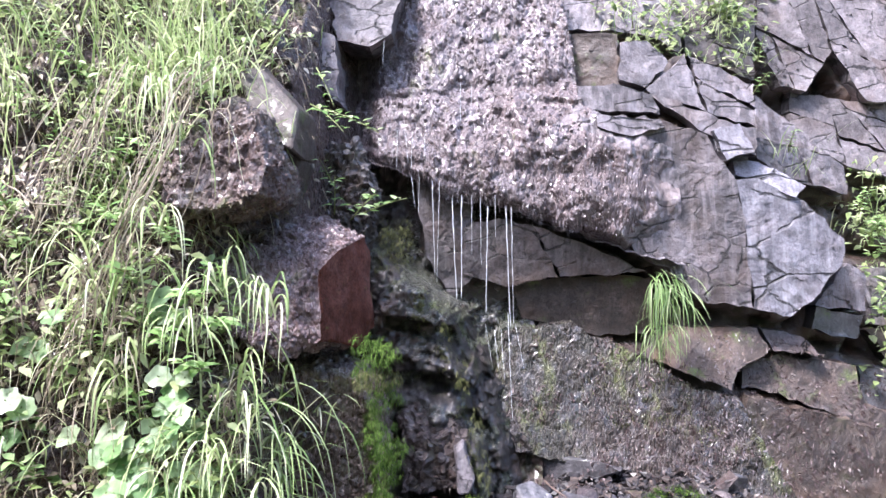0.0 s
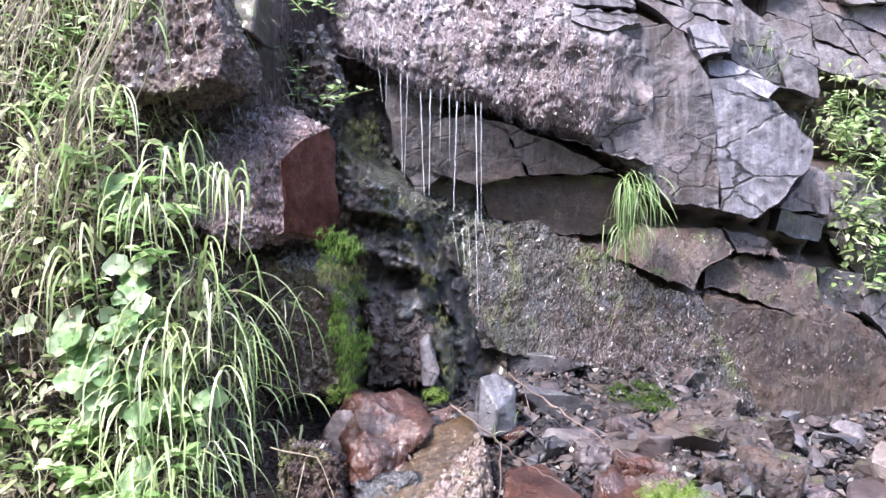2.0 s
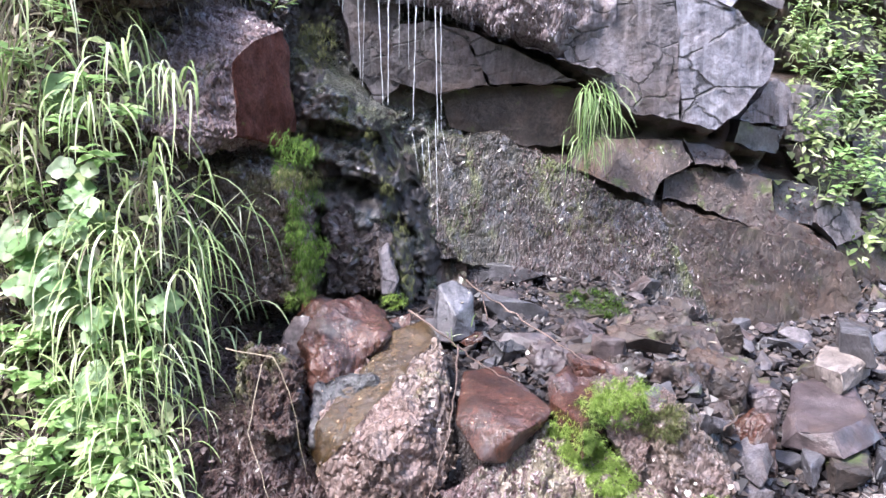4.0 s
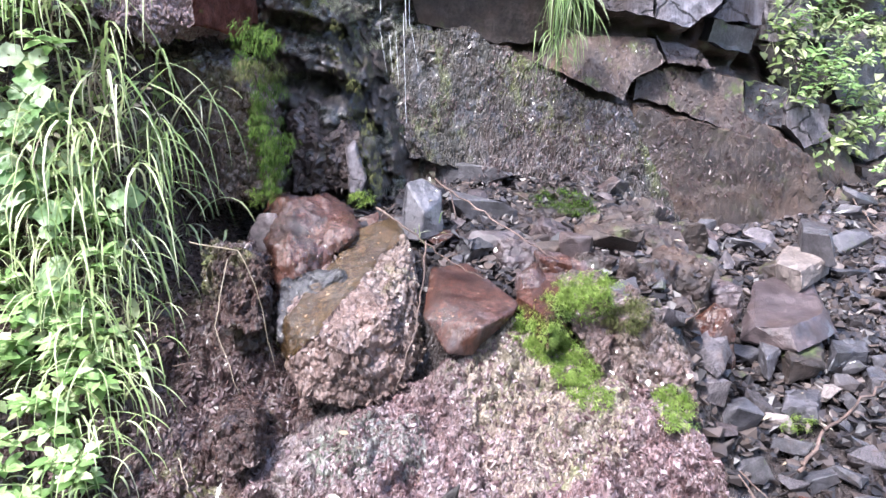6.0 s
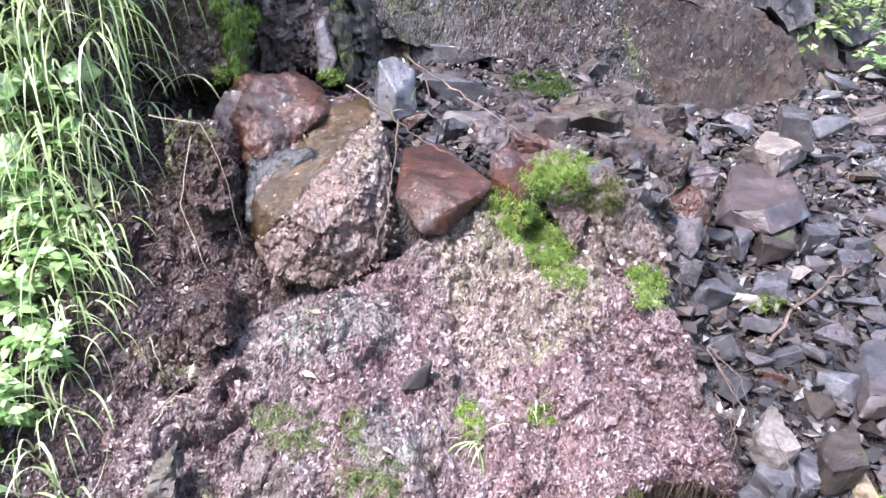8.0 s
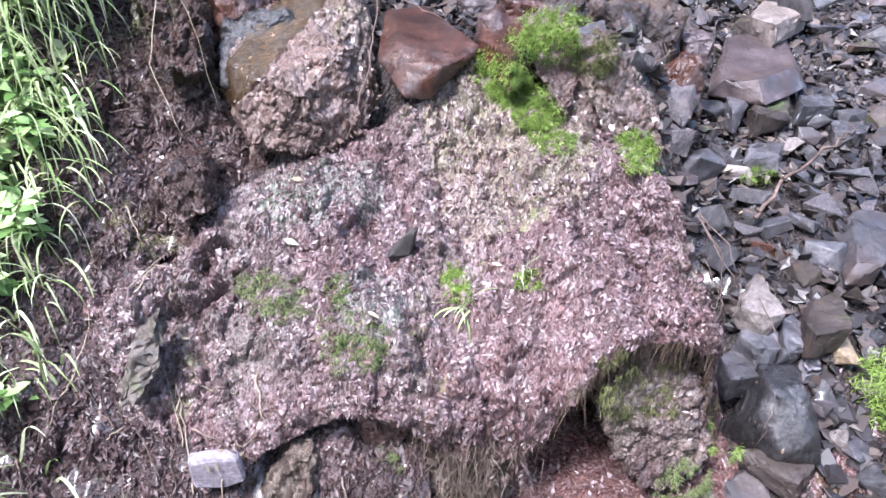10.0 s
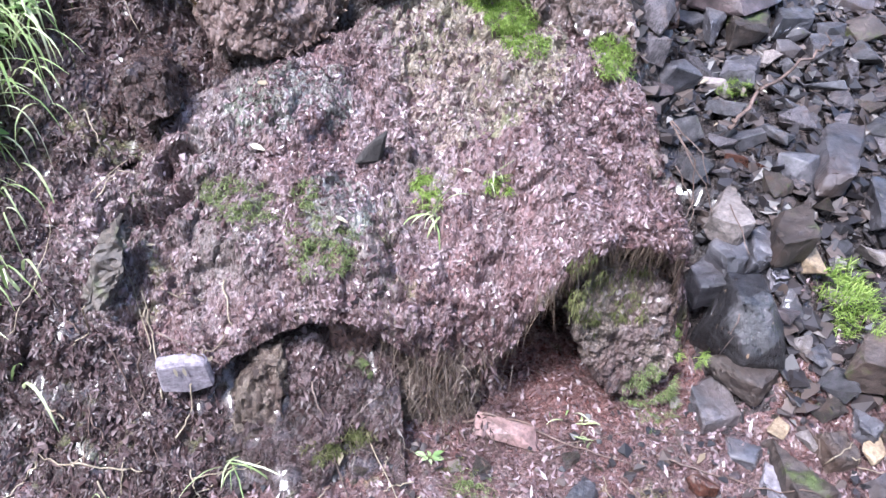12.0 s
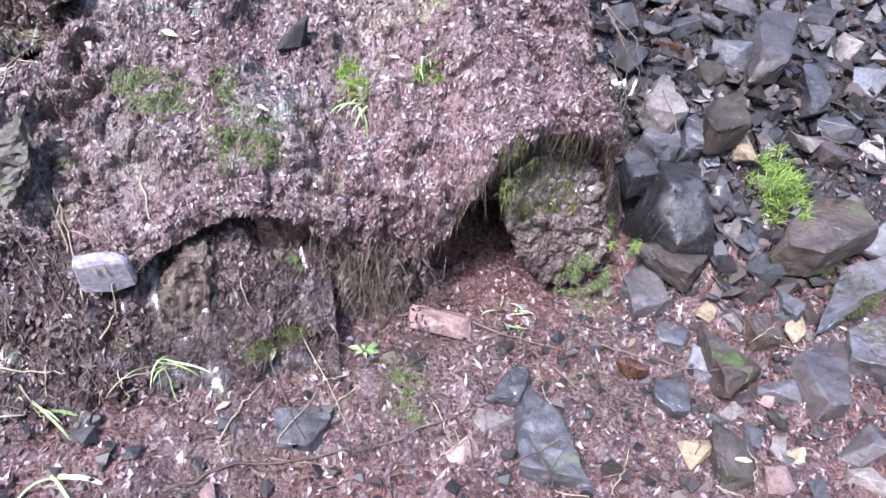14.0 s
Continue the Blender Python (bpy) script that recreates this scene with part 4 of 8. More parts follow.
HOLLOWS = [(-0.275, 1.36, 0.028, 0.016, 0.10), (-0.235, 1.345, 0.025, 0.013, 0.11), (-0.20, 1.36, 0.025, 0.013, 0.11), (-0.165, 1.375, 0.022, 0.012, 0.10), (-0.205, 1.435, 0.018, 0.022, 0.08), (-0.165, 1.455, 0.025, 0.010, 0.07), (-0.29, 1.5, 0.06, 0.05, 0.05), (-0.05, 1.2, 0.03, 0.02, 0.03),
           (0.255, 1.585, 0.018, 0.06, 0.03), (0.245, 1.72, 0.02, 0.05, 0.03)]      # x, y, reach along and across, depth


def mound_at(u, v):
    """The outcrop: v up to 0.2 lies under the lip, from there to 0.92 the back rises to the crest, then it falls away."""
    lip, cy, cz = ramp(u, LIP), ramp(u, CREST_Y), ramp(u, CREST_Z)
    lip += 0.012 * noise.noise(Vector((u * 22, 3, 1))) + 0.008 * noise.noise(Vector((u * 60, 3, 1)))
    front = 1.045 + 0.03 * sm(0.55, 0.8, u) + 0.02 * noise.noise(Vector((u * 7, 1, 5)))
    if v < 0.2:
        y = front + ramp(v, [(0.0, 0.32), (0.06, 0.26), (0.13, 0.12), (0.17, 0.02), (0.2, 0.0)])
        z = ramp(v, [(0.0, -0.06), (0.06, lip - 0.16), (0.13, lip - 0.045), (0.17, lip - 0.012), (0.2, lip + 0.004)])
    else:
        s = min(1.0, (v - 0.2) / 0.72)
        y = front + (cy - front) * ramp(s, [(0.0, 0.0), (0.08, 0.012), (0.2, 0.09), (1.0, 1.0)])
        z = lip + (cz - lip) * ramp(s, [(0.0, 0.0), (0.08, 0.13), (0.2, 0.24), (0.38, 0.40), (0.65, 0.64), (0.85, 0.86), (1.0, 1.0)])
        back = max(0.0, (v - 0.92) / 0.08)
        y += (0.10 + 0.12 * sm(0.25, 0.05, u)) * back
        z -= (0.30 - 0.16 * sm(0.6, 0.7, u) - 0.32 * sm(0.25, 0.1, u)) * back * back
    edge = ramp(y, [(1.0, 0.93), (1.1, 0.955), (1.2, 0.98), (1.3, 0.985), (1.4, 0.975), (1.5, 0.95), (1.6, 0.86), (1.8, 0.80)]) + 0.012 * noise.noise(Vector((y * 16, z * 16, 4)))
    over = max(0.0, u - edge + 0.02)
    z -= 0.55 * sm(0.0, 0.11, over) * sm(0.12, 0.2, v) + 0.3 * sm(-0.42, -0.62, u)
    p = Vector((u * 5, y * 5, z * 5))
    q = Vector((u, y, z))
    d = 0.040 * fbm(p, 4) + 0.045 * noise.noise(p * 0.55 + Vector((1.3, 0.2, 0.7))) + 0.024 * crumb(Vector((u, y * 0.75, z * 0.6)), 0.055) + 0.011 * crumb(q + Vector((2, 7, 3)), 0.024)
    d -= 0.022 * sm(0.07, 0.0, abs(noise.noise(p * 0.8 + Vector((4.1, 2.2, 0))))) * sm(-0.1, 0.3, noise.noise(p * 0.4 + Vector((9, 1, 1))))
    for hx, hy, rx, ry, deep in HOLLOWS:
        d -= deep * math.exp(-((u - hx) / rx) ** 2 - ((y - hy) / ry) ** 2)
    return (u, y - 0.6 * d, z + 0.8 * d)


mound = tagged(sheet("rock_mound", mound_at, span(-0.6, 1.08, 0.0055), span(0, 0.2, 0.008) + span(0.204, 1, 0.0044), MOUND),
               "broad rounded outcrop with red-brown gritty crust, undercut at its foot", "rock outcrop")

mound.data.materials.append(SANDY)
mound.data.materials.append(ALGAE)
for f in mound.data.polygons:
    c = f.center
    wob = 0.1 * fbm(c * 6, 4)
    if math.hypot((c.x - 0.56 + 0.3 * (1.6 - c.y)) / 0.22, (c.y - 1.66) / 0.26) + 3.4 * wob < 1.0:
        f.material_index = 1
    elif math.hypot((c.x - 0.07) / 0.17, (c.y - 1.54) / 0.08) + 4 * wob < 1.0 or math.hypot((c.x - 0.17) / 0.09, (c.y - 1.26) / 0.09) + 4 * wob < 1.0:
        f.material_index = 2

# ---- boulders ----
boulder("moss_rock", [(0.62, 0.87), (0.63, 0.95), (0.76, 0.97), (0.78, 0.86), (0.71, 0.76)], 1.82, 0.25, 0.08, CRAG, lumps=0.012, label="rock capped with a green moss cushion")
boulder("shelf_rock", [(0.75, 0.93), (0.86, 0.94), (0.97, 0.79), (0.98, 0.65), (0.82, 0.69), (0.75, 0.83)], 1.74, 0.3, 0.1, CRAG, lumps=0.012, label="brown mossy rock at the edge of the scree")
boulder("moss_rock", [(0.66, 0.80), (0.70, 0.86), (0.80, 0.84), (0.84, 0.74), (0.78, 0.66), (0.68, 0.70)], 1.72, 0.18, 0.06, LUMP, lumps=0.012, label="gritty rock beside the mossy crest of the outcrop")
boulder("bank_rock", [(-0.87, 2.12), (-0.79, 2.30), (-0.68, 2.40), (-0.57, 2.33), (-0.49, 2.15), (-0.50, 2.04), (-0.65, 1.98), (-0.83, 1.99)], 2.24, 0.5, 0.12, CRAG, lumps=0.012, label="pebbly rock jutting from the grassy bank")
boulder("brown_slab_rock", [(-0.76, 2.54), (-0.67, 2.56), (-0.59, 2.45), (-0.49, 2.37), (-0.50, 2.20), (-0.59, 2.24), (-0.68, 2.35)], 2.55, 0.3, 0.1, BROWN, label="smooth brown leaning slab above the bank")
boulder("dark_slab_rock", [(-0.67, 2.36), (-0.51, 2.21), (-0.54, 2.08), (-0.60, 2.09), (-0.65, 2.23)], 2.6, 0.3, 0.0, BROWN, label="dark brown slab beside the gully")
boulder("underledge_rock", [(-0.62, 1.52), (-0.45, 1.55), (-0.28, 1.51), (-0.20, 1.36), (-0.20, 1.05), (-0.46, 1.02), (-0.63, 1.21)], 2.42, 0.4, 0.0, CRAG, lumps=0.012, label="crumbling brown rock below the overhanging block")
boulder("root_rock", [(-0.10, 0.12), (-0.06, 0.22), (-0.01, 0.285), (0.05, 0.29), (0.058, 0.2), (0.05, 0.0), (-0.03, -0.03), (-0.11, -0.01)], 1.06, 0.2, 0.06, BARK, lumps=0.010, label="ribbed crumbling brown rock under the lip")
# brown rock; its dark material also stands in for the hollow's shade
boulder("gully_rock", [(-0.56, 2.31), (-0.38, 2.35), (-0.28, 2.13), (-0.32, 1.88), (-0.49, 1.81), (-0.60, 2.04)], 2.95, 0.25, 0.05, GULLY, lumps=0.02, label="brown crumbling rock in the wet gully, darkened for the shade of its hollow")
rock_from("gully_block", [(-0.19, 2.62, 1.285), (-0.125, 2.66, 1.325), (0.0, 2.62, 1.28), (0.07, 2.58, 1.155), (0.08, 2.52, 1.04), (-0.17, 2.50, 1.04), (-0.19, 2.56, 1.17), (0.03, 2.53, 1.14), (-0.2, 2.9, 1.3), (0.06, 2.9, 1.28), (0.08, 2.9, 1.0), (-0.2, 2.9, 1.0), (-0.05, 2.53, 1.20)], CRUST, "brown wet block of rock wedged in the gully", lumps=0.012, amp=0.03)
boulder("gully_stone", [(0.005, 1.19), (0.045, 1.225), (0.095, 1.09), (0.07, 1.03), (0.02, 1.03)], 2.54, 0.12, 0.03, GREY, label="purple-grey stone leaning in the wet gully")
boulder("lump_rock", [(0.69, 0.38), (0.75, 0.46), (0.90, 0.45), (0.985, 0.32), (1.0, 0.15), (0.92, 0.04), (0.80, 0.06), (0.715, 0.20)], 1.14, 0.22, 0.06, LUMP, lumps=0.016, label="rounded gritty lump below the arch of the lip")
rock_from("red_block", [(-0.383, 2.170, 1.847), (-0.345, 2.260, 1.898), (-0.279, 2.450, 1.945), (-0.267, 2.450, 1.665), (-0.294, 2.400, 1.571), (-0.376, 2.140, 1.617), (-0.848, 2.300, 1.920), (-0.726, 2.450, 1.993), (-0.548, 2.620, 2.042), (-0.760, 2.100, 1.699), (-0.577, 2.050, 1.621), (-0.495, 2.120, 1.561), (-0.750, 2.750, 1.900), (-0.300, 2.800, 1.600), (-0.700, 2.700, 1.600)], PEBBLE, "overhanging pebbly block with a broken dark red face", lumps=0.012, amp=0.022, edge=0.011, split=(REDFACE, (0.9, -0.42, -0.05), 0.8), crisp=40)
rock_from("wedge_rock", [(0.278, 2.020, 0.942), (0.388, 2.060, 0.935), (0.504, 1.800, 0.916), (0.485, 1.760, 0.897), (0.365, 1.680, 0.818), (0.295, 1.680, 0.826), (0.236, 1.760, 0.894), (0.296, 1.800, 0.933), (0.386, 1.660, 0.911), (0.450, 2.000, 0.800), (0.300, 2.050, 0.800)], WEDGE, "wet red-brown wedge-shaped rock jammed beside the boulder", amp=0.013, split=(RED, (0.1, 0.2, 1.0), 0.75))
rock_from("wet_boulder", [(0.189, 2.050, 1.044), (-0.057, 1.680, 0.881), (0.070, 2.100, 1.046), (-0.133, 1.770, 0.898), (0.224, 2.020, 1.019), (0.145, 1.860, 0.962), (0.242, 1.870, 0.905), (0.243, 1.770, 0.762), (0.203, 1.700, 0.731), (0.109, 1.640, 0.691), (-0.095, 1.660, 0.705), (-0.125, 1.700, 0.809), (-0.160, 1.800, 0.793), (-0.018, 1.800, 0.612), (0.040, 1.630, 0.855), (0.134, 1.720, 0.922), (-0.120, 2.100, 0.700), (0.200, 2.200, 0.800), (0.170, 2.200, 1.050), (-0.100, 2.100, 0.950)], BOULDER, "big boulder with craggy crust and a wet ochre flank", lumps=0.009, amp=0.012, edge=0.010, band=(WETBROWN, (((-0.7498, 0.2243, 0.6224), 0.9680), ((0.7543, -0.1810, -0.6311), -0.9874))))
rock_from("brown_rock", [(-0.238, 2.15, 1.05), (-0.184, 2.13, 1.118), (-0.116, 2.10, 1.118), (-0.029, 2.08, 1.085), (0.014, 2.05, 1.055), (0.05, 2.02, 1.045), (-0.005, 1.97, 0.965), (-0.10, 1.87, 0.905), (-0.15, 1.87, 0.905), (-0.16, 1.95, 1.01), (-0.13, 1.97, 1.06), (-0.06, 1.98, 1.055), (-0.22, 2.4, 0.80), (0.04, 2.4, 0.80), (0.03, 2.4, 1.04), (-0.20, 2.4, 1.04), (-0.20, 1.95, 0.80), (0.0, 1.95, 0.80)], RED, "wet red-brown rock running with water above the boulder", lumps=0.003, amp=0.045, edge=0.012, crisp=28)
rock_from("wet_ledge", [(-0.155, 1.90, 0.97), (-0.06, 1.92, 0.985), (0.03, 1.90, 0.975), (0.02, 1.84, 0.91), (-0.07, 1.76, 0.845), (-0.15, 1.76, 0.83), (-0.165, 1.83, 0.91), (-0.15, 2.0, 0.8), (0.03, 2.0, 0.8), (-0.09, 1.83, 0.935)], GLEAM, "wet crusted ledge between the boulder and the red rock", lumps=0.008, amp=0.018, edge=0.011)
rock_from("wet_ledge", [(-0.265, 2.10, 1.03), (-0.235, 2.12, 1.085), (-0.18, 2.10, 1.09), (-0.17, 2.04, 0.99), (-0.21, 2.03, 0.96), (-0.20, 1.98, 0.91), (-0.27, 2.2, 0.9), (-0.17, 2.2, 0.9), (-0.25, 2.05, 0.95)], PURPLE, "purple-grey wet stone beside the red rock", lumps=0.004, amp=0.012)
rock_from("bank_stone", [(-0.29, 1.93, 0.98), (-0.20, 1.93, 0.985), (-0.165, 1.86, 0.93), (-0.17, 1.80, 0.80), (-0.26, 1.78, 0.78), (-0.30, 1.84, 0.88), (-0.29, 2.1, 0.8), (-0.16, 2.1, 0.8), (-0.22, 1.82, 0.91)], CRUST, "dark brown wet stone at the edge of the soil bank", lumps=0.010, amp=0.014)
rock_from("round_boulder", [(1.10, 1.08, 0.26), (1.13, 1.10, 0.315), (1.215, 1.11, 0.31), (1.275, 1.09, 0.22), (1.27, 1.05, 0.12), (1.19, 1.03, 0.08), (1.12, 1.04, 0.12), (1.14, 1.00, 0.20), (1.20, 1.01, 0.24), (1.24, 1.00, 0.15), (1.15, 1.22, 0.30), (1.26, 1.22, 0.28), (1.28, 1.2, 0.05), (1.1, 1.2, 0.05), (1.08, 1.13, 0.16)], GLEAM, "rounded dark wet boulder with a bright gleam", amp=0.012, lumps=0.003, crisp=60)
rock_from("shelf_block", [(0.522, 1.93, 0.955), (0.575, 1.95, 0.965), (0.64, 1.93, 0.91), (0.635, 1.88, 0.82), (0.565, 1.84, 0.83), (0.52, 1.88, 0.90), (0.57, 1.85, 0.91), (0.53, 2.05, 0.85), (0.66, 2.05, 0.85), (0.6, 2.05, 0.95)], RED, "wet red-brown block behind the wedge of rock", amp=0.012, lumps=0.003)
def shelf_boulder(x, y, z, sx, sy, sz, mat, label, lumps=0.006):
    """A broken block bedded in the shelf, its top at z."""
    pts = []
    for _ in range(16):
        v = Vector((rng.uniform(-1, 1), rng.uniform(-1, 1), rng.uniform(-1, 1)))
        v /= max(abs(v.x), abs(v.y), abs(v.z)) ** 0.7
        pts.append((x + v.x * sx / 2, y + v.y * sy / 2, z - sz / 2 + v.z * sz / 2))
    ob = rock_from("shelf_boulder", pts, mat, label, lumps=lumps, amp=0.016, edge=0.013)
    heroes.append((x, y, 0.4 * max(sx, sy)))
    return ob


heroes = []
BLOCKS = [(0.80, 2.14, 0.985, 0.20, 0.20, 0.22, CRUST), (0.96, 2.08, 0.985, 0.22, 0.20, 0.28, CRUST), (1.10, 2.12, 0.94, 0.20, 0.2, 0.32, CRUST), (0.90, 2.32, 0.995, 0.24, 0.2, 0.2, BROWN),
                                (1.08, 2.36, 0.965, 0.24, 0.2, 0.2, CRUST), (0.70, 2.34, 1.0, 0.18, 0.16, 0.16, PURPLE), (1.25, 2.36, 0.86, 0.22, 0.2, 0.22, BROWN), (1.16, 1.97, 0.84, 0.15, 0.15, 0.26, RED),
                                (1.01, 1.93, 0.89, 0.15, 0.14, 0.26, CRUST), (0.88, 1.95, 0.92, 0.13, 0.12, 0.16, PURPLE), (0.55, 2.12, 0.99, 0.14, 0.13, 0.13, PURPLE), (0.43, 2.16, 1.0, 0.13, 0.12, 0.12, DARK), (0.66, 2.06, 0.975, 0.12, 0.12, 0.13, RED)]
BLOCKS += [(1.24, 2.14, 0.84, 0.15, 0.16, 0.28, PURPLE), (0.75, 2.5, 0.99, 0.22, 0.14, 0.12, CRUST), (1.0, 2.55, 0.98, 0.3, 0.14, 0.12, CRUST), (1.25, 2.58, 0.92, 0.26, 0.14, 0.16, BROWN)]
for x, y, z, sx, sy, sz, mat in BLOCKS:
    shelf_boulder(x, y, z, sx, sy, sz, mat, {"red_rock": "wet red-brown rock on the shelf", "purple_rock": "purple-grey rock on the shelf", "dark_slate": "dark wet rock on the shelf"}.get(mat.name, "brown broken rock bedded in the shelf"))
rock_from("slate_slab", [(-0.214, 1.030, 0.296), (-0.165, 1.030, 0.302), (-0.112, 1.030, 0.296), (-0.102, 1.030, 0.225), (-0.15, 1.030, 0.209), (-0.213, 1.030, 0.219), (-0.214, 1.05, 0.312), (-0.165, 1.05, 0.318), (-0.112, 1.05, 0.312), (-0.102, 1.05, 0.24), (-0.213, 1.05, 0.235)], LILAC, "flat pale lilac slate lying on the brown soil", amp=0.0015, crisp=20)
boulder("lip_rock", [(-0.03, 0.10), (0.28, 0.06), (0.32, -0.07), (0.26, -0.27), (-0.06, -0.20)], 1.17, 0.2, 0.03, CRAG, lumps=0.02, label="brown crumbling rock under the undercut lip")
boulder("lip_rock", [(0.14, 0.315), (0.25, 0.31), (0.27, 0.25), (0.25, 0.2), (0.14, 0.2)], 1.17, 0.2, 0.0, REDCLAY, lumps=0.005, label="banded red-brown rock under the undercut lip")
boulder("lip_rock", [(0.035, 0.27), (0.12, 0.285), (0.165, 0.22), (0.15, 0.05), (0.035, 0.06)], 1.10, 0.16, 0.04, PEBBLE, lumps=0.010, label="pinkish pebbly rock under the undercut lip")
boulder("lip_rock", [(0.02, 0.12), (0.13, 0.14), (0.25, 0.11), (0.27, 0.00), (0.14, -0.02), (0.04, -0.01)], 1.02, 0.16, 0.03, MOSSROCK, lumps=0.014, label="mossy rock at the foot of the undercut lip")
boulder("lip_rock", [(0.14, 0.23), (0.22, 0.23), (0.29, 0.18), (0.28, 0.02), (0.14, 0.03)], 1.10, 0.16, 0.03, BROWN, lumps=0.012, label="brown crumbling rock under the undercut lip")
boulder("lip_rock", [(0.27, 0.24), (0.46, 0.22), (0.51, 0.10), (0.50, -0.10), (0.38, -0.14), (0.27, -0.09)], 1.11, 0.20, 0.03, BARK, lumps=0.02, label="brown rock behind a curtain of rootlets")
boulder("bank_stone", [(-0.38, 0.35), (-0.33, 0.47), (-0.28, 0.52), (-0.25, 0.48), (-0.28, 0.41), (-0.33, 0.34)], 1.22, 0.14, 0.05, MOSSROCK, lumps=0.012, label="brown stone half buried in the soil bank")
boulder("bank_stone", [(-0.32, 0.69), (-0.25, 0.74), (-0.18, 0.72), (-0.16, 0.62), (-0.26, 0.58)], 1.57, 0.16, 0.03, SOIL, lumps=0.008, label="brown stone half buried in the soil bank")
boulder("bank_stone", [(-0.37, 1.06), (-0.24, 1.06), (-0.17, 1.00), (-0.18, 0.87), (-0.32, 0.87)], 1.86, 0.2, 0.08, SOIL, lumps=0.022, label="brown stone half buried in the soil bank")

# ---- stones in the rubble ----
stone(0.54, 0.65, 0.00, 0.079, 0.047, 0.039, 0, PINK)
stone(1.72, 0.99, 0.12, 0.120, 0.101, 0.094, 0, SLATE)
stone(1.33, 1.27, 0.26, 0.060, 0.045, 0.042, 0, GREY)
stone(1.40, 1.25, 0.25, 0.083, 0.068, 0.064, 0, OCHRE)
stone(1.84, 1.54, 0.36, 0.075, 0.069, 0.069, 0, TAN)
stone(1.49, 1.53, 0.36, 0.096, 0.072, 0.071, 0, SLATE)
stone(1.38, 1.65, 0.39, 0.098, 0.059, 0.044, 0, SLATE)
stone(1.36, 1.57, 0.37, 0.112, 0.058, 0.042, 0, RED)
stone(1.40, 0.80, 0.06, 0.069, 0.042, 0.037, 0, OCHRE)
stone(1.29, 0.67, 0.02, 0.080, 0.050, 0.044, 0, SLATE)
stone(1.02, 0.55, 0.01, 0.061, 0.046, 0.041, 0, OCHRE)
stone(1.25, 0.51, 0.01, 0.037, 0.028, 0.025, 0, OCHRE)
stone(1.40, 0.49, 0.02, 0.088, 0.066, 0.058, 0, SLATE)
stone(1.37, 0.42, 0.01, 0.073, 0.046, 0.040, 0, TAN)
stone(1.72, 1.29, 0.27, 0.094, 0.057, 0.049, 0, SLATE)
stone(1.81, 1.23, 0.24, 0.078, 0.059, 0.057, 0, TAN)
stone(1.86, 1.41, 0.33, 0.130, 0.078, 0.070, 0, SLATE)
stone(0.55, 0.97, 0.03, 0.122, 0.067, 0.036, 0, PINK)
stone(0.97, 0.78, 0.03, 0.066, 0.040, 0.035, 0, RED)
stone(0.61, 0.71, 0.01, 0.075, 0.045, 0.023, 0, TAN)
stone(-0.28, 0.99, 0.03, 0.074, 0.045, 0.024, 0, BROWN)
stone(-0.23, 0.81, 0.02, 0.046, 0.039, 0.035, 0, DARK)
stone(0.50, 2.48, 0.94, 0.221, 0.100, 0.086, 0, DARK)
stone(0.43, 2.92, 0.97, 0.390, 0.103, 0.092, 0, DARK)
stone(0.75, 2.16, 0.90, 0.091, 0.109, 0.116, 0, PURPLE)
stone(2.37, 2.95, 0.72, 0.203, 0.114, 0.101, 0, SLATE)
stone(2.19, 2.88, 0.70, 0.199, 0.089, 0.078, 0, DARK)
stone(1.19, 2.12, 0.65, 0.114, 0.085, 0.087, 0, BROWN)
stone(1.51, 2.02, 0.48, 0.152, 0.077, 0.057, 0, DARK)
stone(1.37, 2.17, 0.53, 0.138, 0.080, 0.061, 0, SLATE)
stone(1.18, 1.99, 0.60, 0.109, 0.066, 0.049, 0, DARK)
stone(1.89, 2.12, 0.51, 0.120, 0.072, 0.056, 0, SLATE)
stone(1.72, 2.05, 0.49, 0.174, 0.070, 0.053, 0, SLATE)
stone(1.38, 1.88, 0.45, 0.090, 0.054, 0.053, 0, TAN)
stone(1.70, 1.87, 0.44, 0.146, 0.066, 0.048, 0, SLATE)
stone(0.50, 2.22, 0.92, 0.165, 0.099, 0.082, 0, PURPLE)
stone(0.65, 2.20, 0.91, 0.165, 0.083, 0.069, 0, BROWN)
stone(0.34, 2.28, 0.92, 0.093, 0.056, 0.060, 0, RED)
stone(0.87, 2.19, 0.91, 0.185, 0.100, 0.083, 0, BROWN)
stone(1.10, 2.40, 0.86, 0.101, 0.055, 0.046, 0, BROWN)
stone(-0.03, 2.87, 0.97, 0.245, 0.090, 0.080, 0, WET)
stone(1.19, 1.82, 0.51, 0.104, 0.091, 0.088, 0, SLATE)
stone(1.89, 2.27, 0.54, 0.166, 0.066, 0.052, 0, SLATE)
stone(1.71, 2.13, 0.51, 0.139, 0.062, 0.048, 0, DARK)
stone(2.03, 2.27, 0.55, 0.126, 0.075, 0.061, 0, SLATE)
stone(1.71, 2.67, 0.64, 0.162, 0.083, 0.070, 0, BROWN)
stone(1.70, 2.83, 0.69, 0.145, 0.076, 0.065, 0, SLATE)
stone(2.04, 2.66, 0.64, 0.140, 0.063, 0.053, 0, SLATE)
block_stone([(0.705, 0.784), (0.756, 0.682), (0.767, 0.521), (0.627, 0.584), (0.675, 0.716)], 0.004, 0.05, DARK)
block_stone([(0.615, 0.762), (0.699, 0.834), (0.722, 0.796), (0.678, 0.731), (0.624, 0.740)], 0.015, 0.05, DARK)
block_stone([(1.359, 0.735), (1.541, 0.790), (1.408, 0.582), (1.352, 0.585)], 0.030, 0.05, SLATE)
